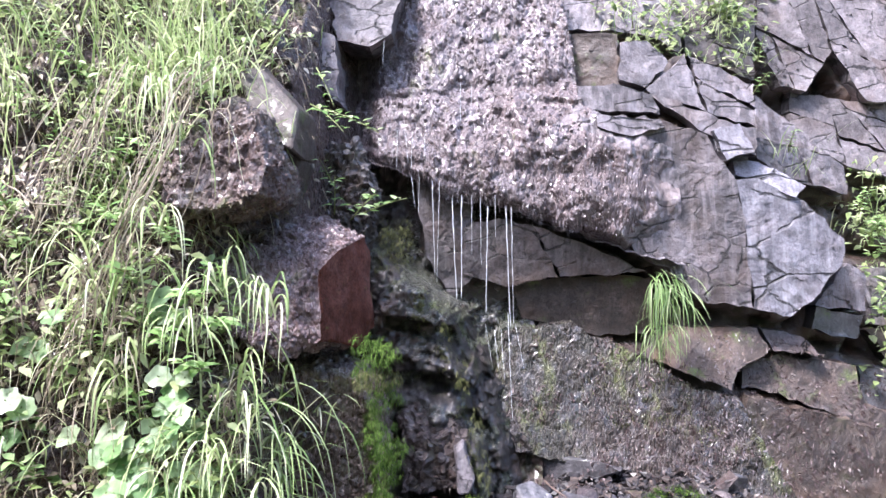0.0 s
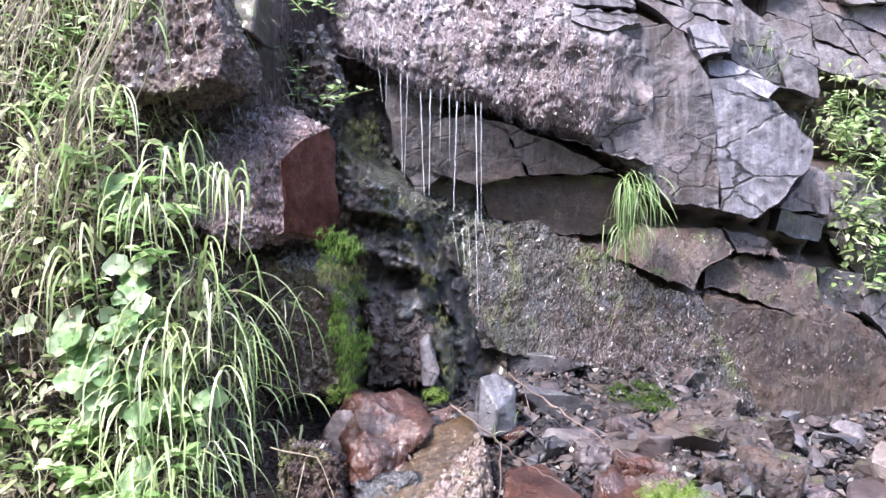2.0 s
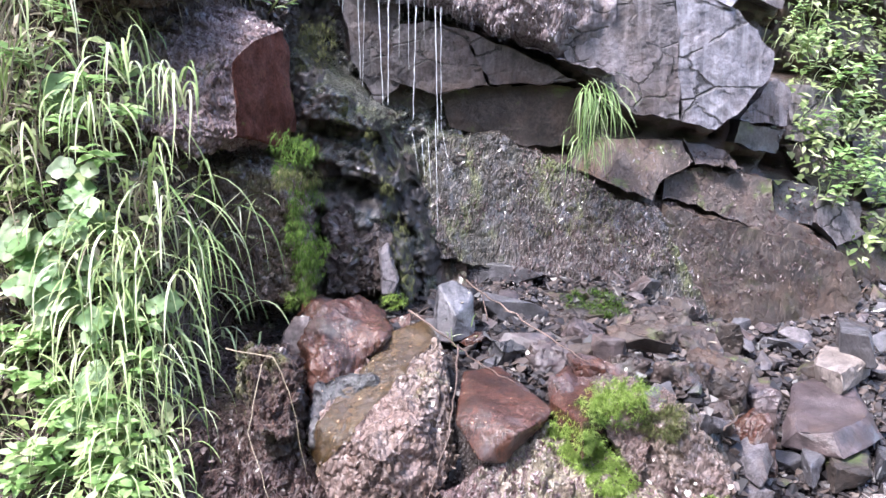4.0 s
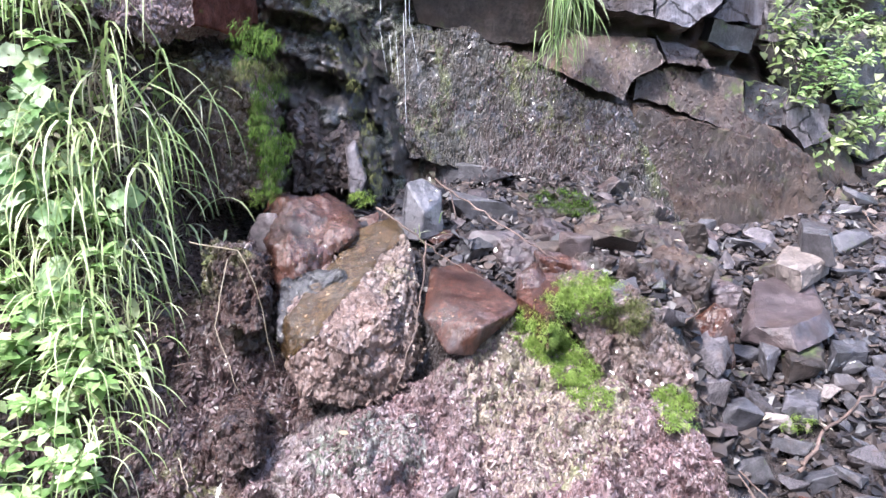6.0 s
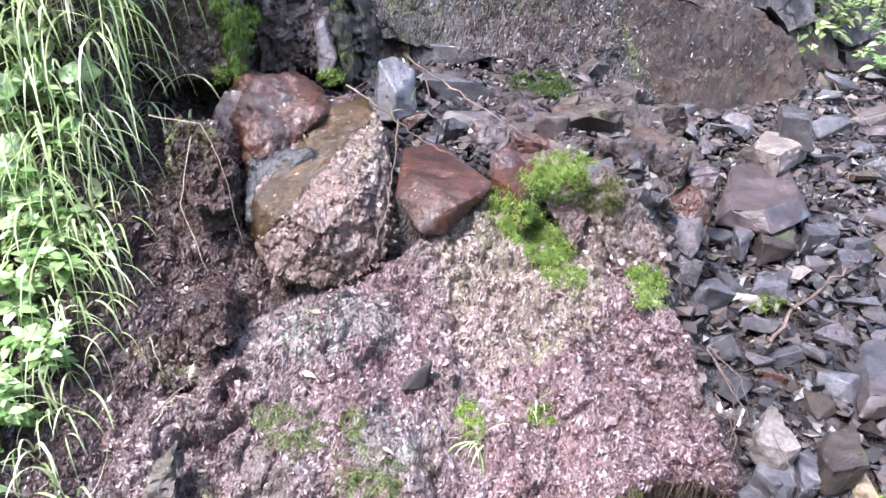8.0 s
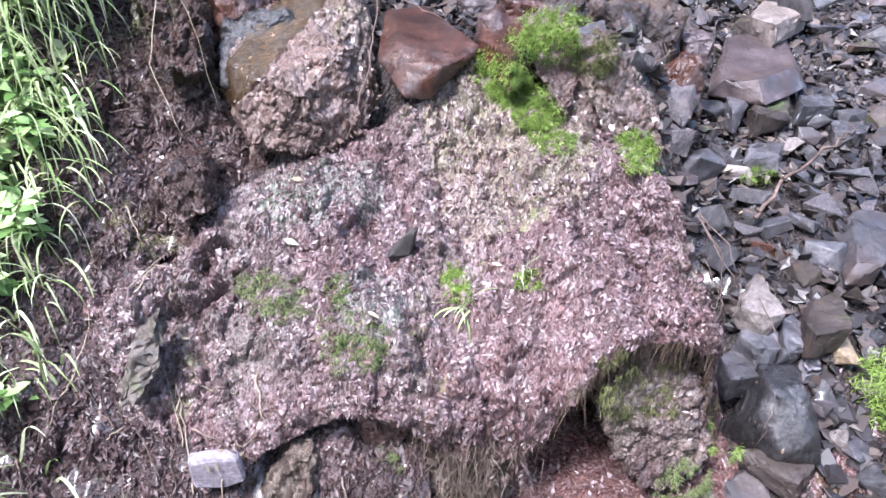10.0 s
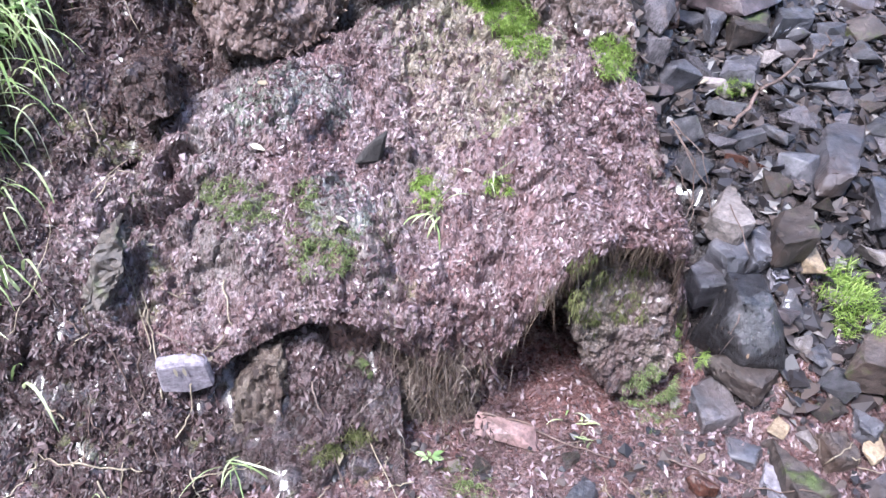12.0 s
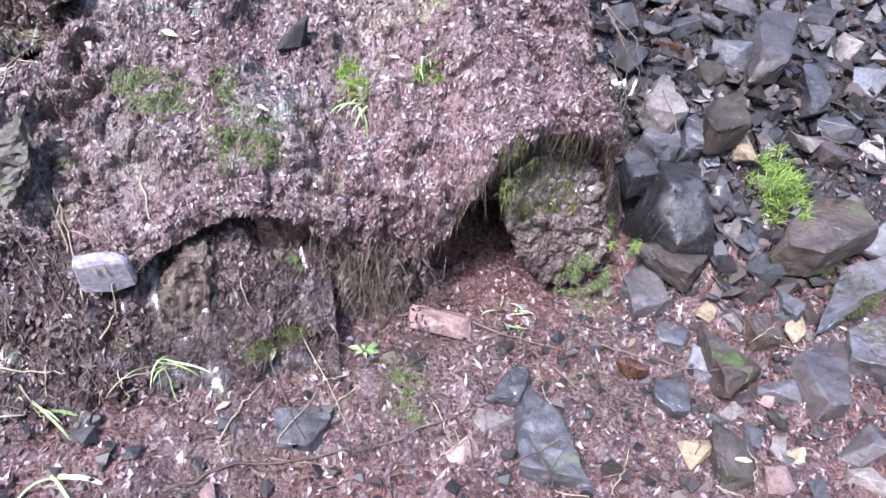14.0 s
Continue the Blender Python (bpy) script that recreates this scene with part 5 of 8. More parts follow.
block_stone([(1.516, 0.775), (1.632, 0.792), (1.558, 0.622), (1.467, 0.684)], 0.049, 0.06, SLATE)
block_stone([(1.159, 0.866), (1.191, 0.790), (1.232, 0.688), (1.132, 0.676), (1.134, 0.739)], 0.047, 0.06, BROWN)
block_stone([(1.138, 0.823), (1.172, 0.780), (1.166, 0.708), (1.127, 0.715), (1.101, 0.768)], 0.031, 0.03, PALE)
block_stone([(1.031, 1.028), (1.126, 1.065), (1.128, 0.929), (1.017, 0.913)], 0.052, 0.04, SLATE)
block_stone([(1.068, 0.897), (1.148, 0.858), (1.105, 0.802), (1.056, 0.834)], 0.033, 0.03, SLATE)
block_stone([(1.005, 0.747), (1.097, 0.732), (1.054, 0.643), (1.014, 0.644), (0.983, 0.688)], 0.023, 0.03, SLATE)
block_stone([(1.090, 0.608), (1.161, 0.533), (1.113, 0.464), (1.054, 0.483), (1.061, 0.551)], 0.007, 0.04, BROWN)
block_stone([(1.395, 0.906), (1.436, 0.838), (1.390, 0.800), (1.371, 0.842)], 0.080, 0.04, SLATE)
block_stone([(1.263, 0.848), (1.342, 0.848), (1.344, 0.758), (1.259, 0.760)], 0.066, 0.05, BROWN)
block_stone([(1.070, 1.064), (1.241, 1.063), (1.224, 0.984), (1.157, 0.938)], 0.118, 0.05, BROWN)
block_stone([(1.387, 0.933), (1.448, 1.021), (1.625, 1.118), (1.728, 1.117), (1.679, 0.969), (1.464, 0.893)], 0.156, 0.07, BROWN)
block_stone([(1.573, 0.926), (1.721, 0.947), (1.701, 0.848), (1.432, 0.782)], 0.088, 0.06, SLATE)
block_stone([(0.143, 0.816), (0.274, 0.801), (0.263, 0.760), (0.209, 0.701), (0.143, 0.725)], 0.012, 0.03, SLATE)
block_stone([(1.143, 1.334), (1.284, 1.523), (1.252, 1.298), (1.206, 1.283)], 0.328, 0.06, TAN)
block_stone([(1.296, 1.282), (1.377, 1.377), (1.463, 1.395), (1.392, 1.235), (1.286, 1.216)], 0.318, 0.06, BROWN)
block_stone([(1.138, 1.296), (1.184, 1.365), (1.290, 1.380), (1.216, 1.239), (1.149, 1.230)], 0.269, 0.05, SLATE)
block_stone([(1.271, 1.338), (1.317, 1.359), (1.319, 1.246), (1.223, 1.214)], 0.292, 0.04, SLATE)
block_stone([(1.087, 1.277), (1.191, 1.351), (1.207, 1.275), (1.152, 1.188), (1.074, 1.187)], 0.214, 0.06, DARK)
block_stone([(1.642, 1.673), (1.779, 1.680), (1.574, 1.401), (1.500, 1.421)], 0.387, 0.06, SLATE)
block_stone([(1.670, 1.458), (1.748, 1.465), (1.696, 1.328), (1.603, 1.306)], 0.339, 0.05, DARK)
block_stone([(1.290, 1.252), (1.347, 1.282), (1.324, 1.189), (1.276, 1.190)], 0.254, 0.03, PALE)
block_stone([(1.615, 2.599), (1.859, 2.654), (1.701, 2.255), (1.502, 2.120), (1.406, 2.171), (1.471, 2.371)], 0.604, 0.07, PURPLE)
block_stone([(2.041, 3.059), (2.109, 2.922), (1.872, 2.562), (1.836, 2.686)], 0.741, 0.08, SLATE)
block_stone([(1.692, 2.593), (1.870, 2.838), (1.920, 2.618), (1.700, 2.434)], 0.677, 0.07, TAN)
block_stone([(1.552, 2.270), (1.726, 2.311), (1.593, 2.041), (1.456, 2.008)], 0.544, 0.06, BROWN)
block_stone([(1.447, 2.212), (1.547, 2.304), (1.504, 2.140), (1.392, 2.039)], 0.551, 0.06, SLATE)
block_stone([(0.536, 2.014), (0.679, 2.033), (0.652, 1.848), (0.549, 1.638), (0.507, 1.854)], 0.881, 0.06, RED)
rock_from("shelf_stone", [(0.20, 2.30, 1.03), (0.215, 2.33, 1.125), (0.27, 2.36, 1.13), (0.335, 2.33, 1.09), (0.335, 2.28, 0.96), (0.25, 2.23, 0.95), (0.20, 2.26, 0.95), (0.27, 2.25, 1.04), (0.33, 2.5, 1.05), (0.22, 2.5, 1.06), (0.2, 2.5, 0.9), (0.34, 2.5, 0.9)], SLATE, "wet blue-grey stone on the shelf below the gully", amp=0.006, lumps=0.002, crisp=24)
block_stone([(1.314, 2.507), (1.482, 2.530), (1.345, 2.229), (1.225, 2.260)], 0.664, 0.05, BROWN)
block_stone([(0.788, 1.919), (0.895, 1.985), (0.867, 1.849), (0.767, 1.791)], 0.878, 0.05, SLATE)
block_stone([(1.720, 2.216), (1.875, 2.256), (1.810, 2.120), (1.664, 2.085)], 0.540, 0.04, SLATE)
block_stone([(1.450, 2.005), (1.576, 2.017), (1.494, 1.873), (1.403, 1.879)], 0.482, 0.04, DARK)
block_stone([(1.784, 2.100), (1.919, 2.114), (1.840, 1.974), (1.724, 1.974)], 0.507, 0.04, SLATE)

# a dark chip on the mound
rock_from("slate_chip", [(0.226, 1.375, 0.555), (0.286, 1.375, 0.56), (0.304, 1.385, 0.637), (0.268, 1.385, 0.612), (0.23, 1.42, 0.54), (0.30, 1.43, 0.54), (0.306, 1.40, 0.63)], CHIP, "dark upright chip of slate stuck in the crust", amp=0.003, edge=0.02)


# ---- fill of the scree ----
SHAPES = []
for i in range(14):
    bm = stone_bm(rng, 1.0, rng.uniform(0.6, 0.95), rng.uniform(0.35, 0.7), rng.randint(8, 11), 0.02)
    roughen(bm, 0.24, 0.07, 2.2, i * 2.7)
    me = bpy.data.meshes.new("stone")
    bm.to_mesh(me)
    bm.free()
    me.materials.append(GREY)
    SHAPES.append(me)


def scree(x, y, size, mat, lift=0.2):
    ob = new("stone", rng.choice(SHAPES))
    ob.material_slots[0].link = "OBJECT"
    ob.material_slots[0].material = mat
    ob.scale = (size, size * rng.uniform(0.75, 1.1), size * rng.uniform(0.8, 1.2))
    ob.matrix_world = pose(x, y, ground_z(x, y) + size * lift, rng.uniform(-22, 22), rng.uniform(-22, 22), rng.uniform(0, 360)) @ Matrix.Diagonal((*ob.scale, 1))
    heroes.append((x, y, size * 0.45))
    return tagged(ob, stone_label(mat, size), "stone", "rubble stones")


FAR_MATS = [BROWN, PURPLE, DARK, SLATE, RED, GREY]
far_stones, far_slots = Heap(), []


def far_stone(x, y, size, mat):
    """A stone of the upper scree, too far off to be told from its neighbours."""
    me = rng.choice(SHAPES)
    m = pose(x, y, ground_z(x, y) + size * 0.2, rng.uniform(-22, 22), rng.uniform(-22, 22), rng.uniform(0, 360)) @ Matrix.Diagonal((size, size * rng.uniform(0.75, 1.1), size * rng.uniform(0.8, 1.2), 1))
    far_stones.add([m @ v.co for v in me.vertices], [tuple(p.vertices) for p in me.polygons])
    far_slots.extend([FAR_MATS.index(mat)] * len(me.polygons))
    heroes.append((x, y, size * 0.45))


def free(x, y, r):
    return all((x - a) ** 2 + (y - b) ** 2 > (0.66 * (r + c)) ** 2 for a, b, c in heroes)


placed = 0
for tries in range(9000):
    if placed >= 225:
        break
    x, y = rng.uniform(0.95, 2.9), rng.uniform(0.95, 3.3)
    size = rng.choice((0.06, 0.075, 0.09, 0.11, 0.13, 0.15))
    if x < 1.22 + 0.38 * (1.1 - y) + 0.06 and y < 1.8:
        continue
    if x > 1.0 + 0.62 * y or not free(x, y, size * 0.45):
        continue
    if y > 2.0:
        far_stone(x, y, size, rng.choice((BROWN, PURPLE, GREY, GREY, SLATE, SLATE, DARK)) if x > 1.35 else rng.choice((BROWN, BROWN, PURPLE, DARK, DARK)))
        placed += 1
        continue
    scree(x, y, size, rng.choice((GREY, GREY, GREY, SLATE, SLATE, DARK, DARK, PURPLE, PURPLE, BROWN, TAN)))
    placed += 1
for tries in range(600):
    x, y, size = rng.uniform(-0.1, 1.0), rng.uniform(1.9, 2.75), rng.choice((0.06, 0.08, 0.1))
    if placed < 275 and free(x, y, size * 0.5):
        far_stone(x, y, size, rng.choice((DARK, DARK, BROWN, BROWN, RED, PURPLE)))
        placed += 1
upper_scree = tagged(far_stones.done("scree_stones", FAR_MATS, smooth=False), "heap of brown and grey slate stones below the cliff", "scree", kind="stuff")
upper_scree.data.polygons.foreach_set("material_index", far_slots)

placed = 0
for tries in range(2500):               # smaller stones on the earth at the foot of the scree
    x, y, size = rng.uniform(0.85, 2.0), rng.uniform(0.35, 1.05), rng.choice((0.03, 0.04, 0.05, 0.06, 0.08, 0.095))
    if placed < 95 and x > 1.15 - 0.35 * (y - 0.4) and free(x, y, size * 0.55):
        scree(x, y, size, rng.choice((SLATE, SLATE, DARK, DARK, PURPLE, PURPLE, BROWN, BROWN, TAN, OCHRE, PINK)), 0.12)
        placed += 1
for tries in range(900):
    x, y, size = rng.uniform(-0.3, 1.0), rng.uniform(0.35, 0.92), rng.choice((0.02, 0.03, 0.04, 0.05))
    if placed < 125 and free(x, y, size * 0.8):
        scree(x, y, size, rng.choice((SLATE, DARK, PURPLE, BROWN, PINK, RED, TAN)), 0.1)
        placed += 1

gravel = Heap()
BITS = []
for i in range(8):
    bm = stone_bm(rng, 1.0, rng.uniform(0.6, 0.9), rng.uniform(0.3, 0.6), 8, 0.0)
    bmesh.ops.triangulate(bm, faces=bm.faces)
    BITS.append(([v.co.copy() for v in bm.verts], [tuple(v.index for v in f.verts) for f in bm.faces]))
    bm.free()


def bit(heap, x, y, z, s):
    q = Euler((rng.uniform(-0.5, 0.5), rng.uniform(-0.5, 0.5), rng.uniform(0, 6))).to_matrix()
    v, f = rng.choice(BITS)
    heap.add([q @ p * s + Vector((x, y, z)) for p in v], f)


for _ in range(5500):
    x, y = rng.uniform(0.95, 3.0), rng.uniform(0.9, 3.4)
    if x > 1.05 + 0.64 * y or (y < 1.25 and x < 1.22):
        continue
    bit(gravel, x, y, ground_z(x, y) + 0.015, rng.choice((0.025, 0.03, 0.04, 0.05, 0.065)))
for _ in range(900):
    x, y = rng.uniform(-0.2, 1.1), rng.uniform(1.85, 2.8)
    bit(gravel, x, y, ground_z(x, y) + 0.012, rng.choice((0.025, 0.035, 0.05, 0.065)))
for _ in range(700):
    x, y = rng.uniform(-0.5, 2.0), rng.uniform(0.3, 1.0)
    bit(gravel, x, y, ground_z(x, y) + 0.004, rng.choice((0.012, 0.018, 0.025, 0.035)))
for _ in range(4500):
    x, y = rng.uniform(0.4, 3.0), rng.uniform(1.95, 3.4)
    if x < 1.05 + 0.64 * y:
        bit(gravel, x, y, ground_z(x, y) + 0.02, rng.choice((0.02, 0.025, 0.03, 0.04, 0.05)))
GRAVEL = leafy("gravel_chips", [(0.0, (0.018, 0.017, 0.019)), (0.45, (0.033, 0.028, 0.029)), (0.75, (0.05, 0.039, 0.036)), (0.95, (0.085, 0.065, 0.057)), (1.0, (0.16, 0.13, 0.117))], rough=0.45, glow=0.0, spec=0.35)
tagged(gravel.done("gravel", GRAVEL, smooth=False), "small grey and purple slate chips between the stones", "gravel", kind="stuff")


# ---- resting things on the surfaces ----
def tree_of(obs):
    verts, polys = [], []
    for ob in obs:
        n = len(verts)
        verts.extend(ob.matrix_world @ v.co for v in ob.data.vertices)
        polys.extend(tuple(i + n for i in f.vertices) for f in ob.data.polygons)
    return BVHTree.FromPolygons(verts, polys)


bpy.context.view_layer.update()
SOLID = tree_of([ob for ob in scene.objects if ob.type == "MESH" and (ob.parent is cliff or ob.parent is None ) and ob.name != "wooded_slope"])


def snap(p, n, reach=0.14):
    """The surface met on the way from outside p inwards along -n; p itself where there is none."""
    n = Vector(n).normalized()
    hit = SOLID.ray_cast(Vector(p) + n * reach, -n, reach * 2)
    return hit[0] if hit[0] is not None else Vector(p)


# ---- litter: flakes, fallen leaves ----
def flake(heap, p, n, size, flat=0.5):
    """A bent chip that lies loosely on a surface."""
    n = (Vector(n).normalized() * flat + Vector((rng.uniform(-1, 1), rng.uniform(-1, 1), rng.uniform(-1, 1))) * (1 - flat)).normalized()
    s = Vector((rng.uniform(-1, 1) * 0.7, -0.5 + rng.uniform(-1, 1) * 0.6, -0.6 + rng.uniform(-1, 1) * 0.6))
    s = (s - n * s.dot(n)).normalized()
    t = n.cross(s)
    p = Vector(p) + n * size * 0.25
    a, b = size * rng.uniform(0.8, 1.9), size * rng.uniform(0.25, 0.5)
    lift = n * (size * 0.2)
    heap.add([p - s * a + lift, p - t * b, p + s * a + lift, p + t * b], [(0, 1, 3), (1, 2, 3)])


def shred(heap, p, n, size, flat):
    """A narrow curled strip of wet leaf, stuck down at its middle."""
    n = (Vector(n).normalized() * flat + Vector((rng.uniform(-1, 1), rng.uniform(-1, 1), rng.uniform(-1, 1))) * (1 - flat)).normalized()
    s = Vector((rng.uniform(-1, 1) * 0.8, -0.45 + rng.uniform(-1, 1) * 0.6, -0.5 + rng.uniform(-1, 1) * 0.6))
    s = (s - n * s.dot(n)).normalized()
    t = n.cross(s)
    half, w, curl, bend = size * 0.5, size * rng.uniform(0.10, 0.22), rng.uniform(-0.15, 0.45), rng.uniform(-0.5, 0.5)
    base, verts = Vector(p) + n * 0.002, []
    for k, wide in ((-1.0, 0.25), (-0.35, 1.0), (0.35, 0.9), (1.0, 0.2)):
        c = base + s * (half * k) + n * (half * curl * k * k) + t * (half * bend * (k * k - 0.4))
        verts += [c + t * (w * wide) + n * (w * 0.35 * wide), c, c - t * (w * wide) + n * (w * 0.35 * wide)]
    faces = []
    for i in range(3):
        j = 3 * i
        faces += [(j, j + 1, j + 4, j + 3), (j + 1, j + 2, j + 5, j + 4)]
    heap.add(verts, faces)


def strew_shreds(fn, us, vs, count, sizes, heap, flat=0.68, keep=None):
    for _ in range(count):
        u, v = rng.uniform(*us), rng.uniform(*vs)
        p = Vector(fn(u, v))
        if keep and not keep(p):
            continue
        n = (Vector(fn(u + 0.008, v)) - p).cross(Vector(fn(u, v + 0.008)) - p)
        if n.dot(Vector((0, -0.6, 0.8))) < 0:
            n = -n
        shred(heap, p, n, rng.uniform(*sizes), flat)


def strew(fn, us, vs, count, sizes, heap, keep=None, flat=0.5):
    for _ in range(count):
        u, v = rng.uniform(*us), rng.uniform(*vs)
        p = Vector(fn(u, v))
        if keep and not keep(p):
            continue
        n = (Vector(fn(u + 0.004, v)) - p).cross(Vector(fn(u, v + 0.004)) - p)
        if n.y > 0 and abs(n.z) < abs(n.y):
            n = -n
        if n.z < 0 and abs(n.z) > abs(n.y):
            n = -n
        flake(heap, p, n, rng.choice(sizes), flat)


def strew_bits(fn, us, vs, count, sizes, heap):
    for _ in range(count):
        p = Vector(fn(rng.uniform(*us), rng.uniform(*vs)))
        q = Euler((rng.uniform(0, 6), rng.uniform(0, 6), rng.uniform(0, 6))).to_matrix()
        v, f = rng.choice(BITS)
        s = rng.choice(sizes)
        heap.add([q @ c * s + p for c in v], f)


crumbs = Heap()
strew(mound_at, (-0.4, 1.0), (0.2, 0.96), 9000, (0.003, 0.0045, 0.006), crumbs, flat=0.5)
strew_bits(mound_at, (-0.4, 1.0), (0.18, 0.96), 2500, (0.008, 0.011, 0.014, 0.02), crumbs)
tagged(crumbs.done("crumbled_chips", FLAKE, smooth=False), "loose reddish and whitish rock crumbs on the outcrop", "rock crumbs", kind="stuff")
shreds = Heap()
strew_shreds(mound_at, (-0.45, 1.02), (0.2, 0.95), 14000, (0.008, 0.019), shreds, keep=lambda p: noise.noise(p * 4.5) > -0.15)
strew_shreds(ground_at, (-0.5, 1.5), (0.4, 1.05), 2500, (0.010, 0.022), shreds, flat=0.7)
tagged(shreds.done("leaf_shreds", FLAKE), "wet shreds of rotten leaves matted over the outcrop and soil", "leaf litter", kind="stuff")
seep = Heap()
strew(face_at, (-0.42, 0.7), (0.0, 1.2), 5000, (0.004, 0.006, 0.009), seep, flat=0.4)
strew_bits(face_at, (-0.42, 0.6), (0.0, 1.2), 900, (0.012, 0.017, 0.022), seep)
tagged(seep.done("face_chips", FACEFLAKE, smooth=False), "wet pinkish chips standing out of the dripping crust", "rock chips", kind="stuff")
earth = Heap()
strew(ground_at, (-0.6, 2.2), (0.3, 1.25), 9000, (0.004, 0.006, 0.010), earth, flat=0.7)
strew_bits(ground_at, (-0.6, 2.2), (0.3, 1.2), 2500, (0.008, 0.012, 0.016, 0.022), earth)
tagged(earth.done("earth_crumbs", FLAKE, smooth=False), "grit and shreds of litter on the earth", "litter", kind="stuff")
soil = Heap()
strew_shreds(bank_at, (-0.75, -0.1), (0.0, 0.8), 6000, (0.010, 0.026), soil)
strew(bank_at, (-1.0, -0.1), (0.0, 1.2), 8000, (0.005, 0.008, 0.012), soil, flat=0.5)
strew_bits(bank_at, (-1.0, -0.1), (0.0, 1.2), 2500, (0.012, 0.018, 0.026), soil)
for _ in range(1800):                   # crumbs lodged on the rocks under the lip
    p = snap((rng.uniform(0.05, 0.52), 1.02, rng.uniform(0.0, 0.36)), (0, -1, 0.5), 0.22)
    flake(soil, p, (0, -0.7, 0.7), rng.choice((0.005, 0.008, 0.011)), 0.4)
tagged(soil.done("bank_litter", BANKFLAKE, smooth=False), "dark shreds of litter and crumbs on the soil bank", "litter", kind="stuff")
grit, pink = Heap(), Heap()
for _ in range(7500):                   # grit stuck to the lower wall, thicker in a pinkish band
    x, z = rng.uniform(0.22, 2.1), rng.uniform(0.8, 1.5)
    p = snap((x, 3.1 + 0.1 * max(0, x - 1.2) + 0.35 * (z - 1.2), z), (0, -1, 0.3), 0.3)
    band = math.exp(-((x - 1.24 - 0.35 * (1.1 - z)) / 0.11) ** 2)
    if rng.random() < 0.6 * band:
        flake(pink, p, (0, -1, 0.4), rng.choice((0.004, 0.006, 0.009)), 0.5)
    elif noise.noise(p * 6) > -0.1:
        flake(grit, p, (0, -1, 0.4), rng.choice((0.004, 0.006, 0.009)), 0.55)
tagged(grit.done("wall_grit", BANKFLAKE, smooth=False), "dark grit clinging to the lower rock wall", "grit", kind="stuff")
tagged(pink.done("wall_chips", FACEFLAKE, smooth=False), "band of pinkish chips on the lower rock wall", "rock chips", kind="stuff")
leaves = Heap()
def drop_leaf(p, n, size):
    way = Vector((rng.uniform(-1, 1), rng.uniform(-1, 1), rng.uniform(-0.2, 0.2)))
    leaves.leaf(snap(p, n) + Vector(n) * 0.006, way, n, size, size * rng.uniform(0.28, 0.4), rng.uniform(-0.1, 0.3))


for _ in range(16):
    u, v = rng.uniform(-0.3, 0.95), rng.uniform(0.25, 0.92)
    drop_leaf(mound_at(u, v), (0, -0.5, 0.85), rng.uniform(0.015, 0.04))
for _ in range(90):
    u, v = rng.uniform(-0.5, 2.4), rng.uniform(0.4, 3.0)
    if v < 1.0 or (u > 1.2 and v < 2.1) or (v > 1.9 and rng.random() < 0.3):
        drop_leaf(Vector(ground_at(u, v)) + Vector((0, 0, 0.012)), (0, -0.1, 1), rng.uniform(0.015, 0.045))
for x in (-0.176, -0.158):              # two slivers on the pale slate
    leaves.leaf((x, 1.024, 0.30), (0.1, -0.05, -1), (0, -1, 0.1), 0.03, 0.008, 0.05)
tagged(leaves.done("fallen_leaves", LEAFLIT), "small pale narrow fallen leaves scattered over the ground", "leaves", kind="stuff")


# ---- plants ----
HANGING = {"moss": Heap(), "dull_moss": Heap()}


def moss_cushion(at, rx, rz, n, length, mat, way):
    """A cushion of short moss shoots over a bulging patch; the hanging ones run together into curtains."""
    hanging = way[2] < 0
    h = HANGING[mat.name] if hanging else Heap()
    n, length = int(n * 2.3), length * 0.7
    for _ in range(n):
        a, r = rng.uniform(0, 6.283), math.sqrt(rng.random()) * rng.uniform(0.75, 1.15)
        x, z = rx * r * math.cos(a), rz * r * math.sin(a)
        bulge = 0.3 * min(rx, rz) * (1 - min(1, r * r))
        tilt = sm(0.5, 0.9, way[2])
        p = Vector(at) + Vector((x, z * tilt * 0.75 - bulge * (1 - tilt) - 0.01, z * (1 - 0.45 * tilt) + bulge * tilt))
        p = snap(p, (0, -1, 0.25) if tilt < 0.5 else (0, -0.55, 0.85))
        if noise.noise(p * 55) < -0.1:
            continue
        d = Vector(way) + Vector((rng.uniform(-0.8, 0.8), rng.uniform(-0.6, 0.6), rng.uniform(-0.6, 0.6)))
        h.blade(p, d, length * rng.uniform(0.5, 1.2), length * 0.11, 0.8, 2)
    bright = mat is MOSS or mat is GULLYMOSS
    if hanging:
        return None
    return tagged(h.done("moss_cushion", mat), "bright green moss cushion on wet rock" if bright else "pale green fuzzy moss on gritty crust" if mat is FUZZ else "dull olive moss film hanging on wet rock", "moss", "moss patches")


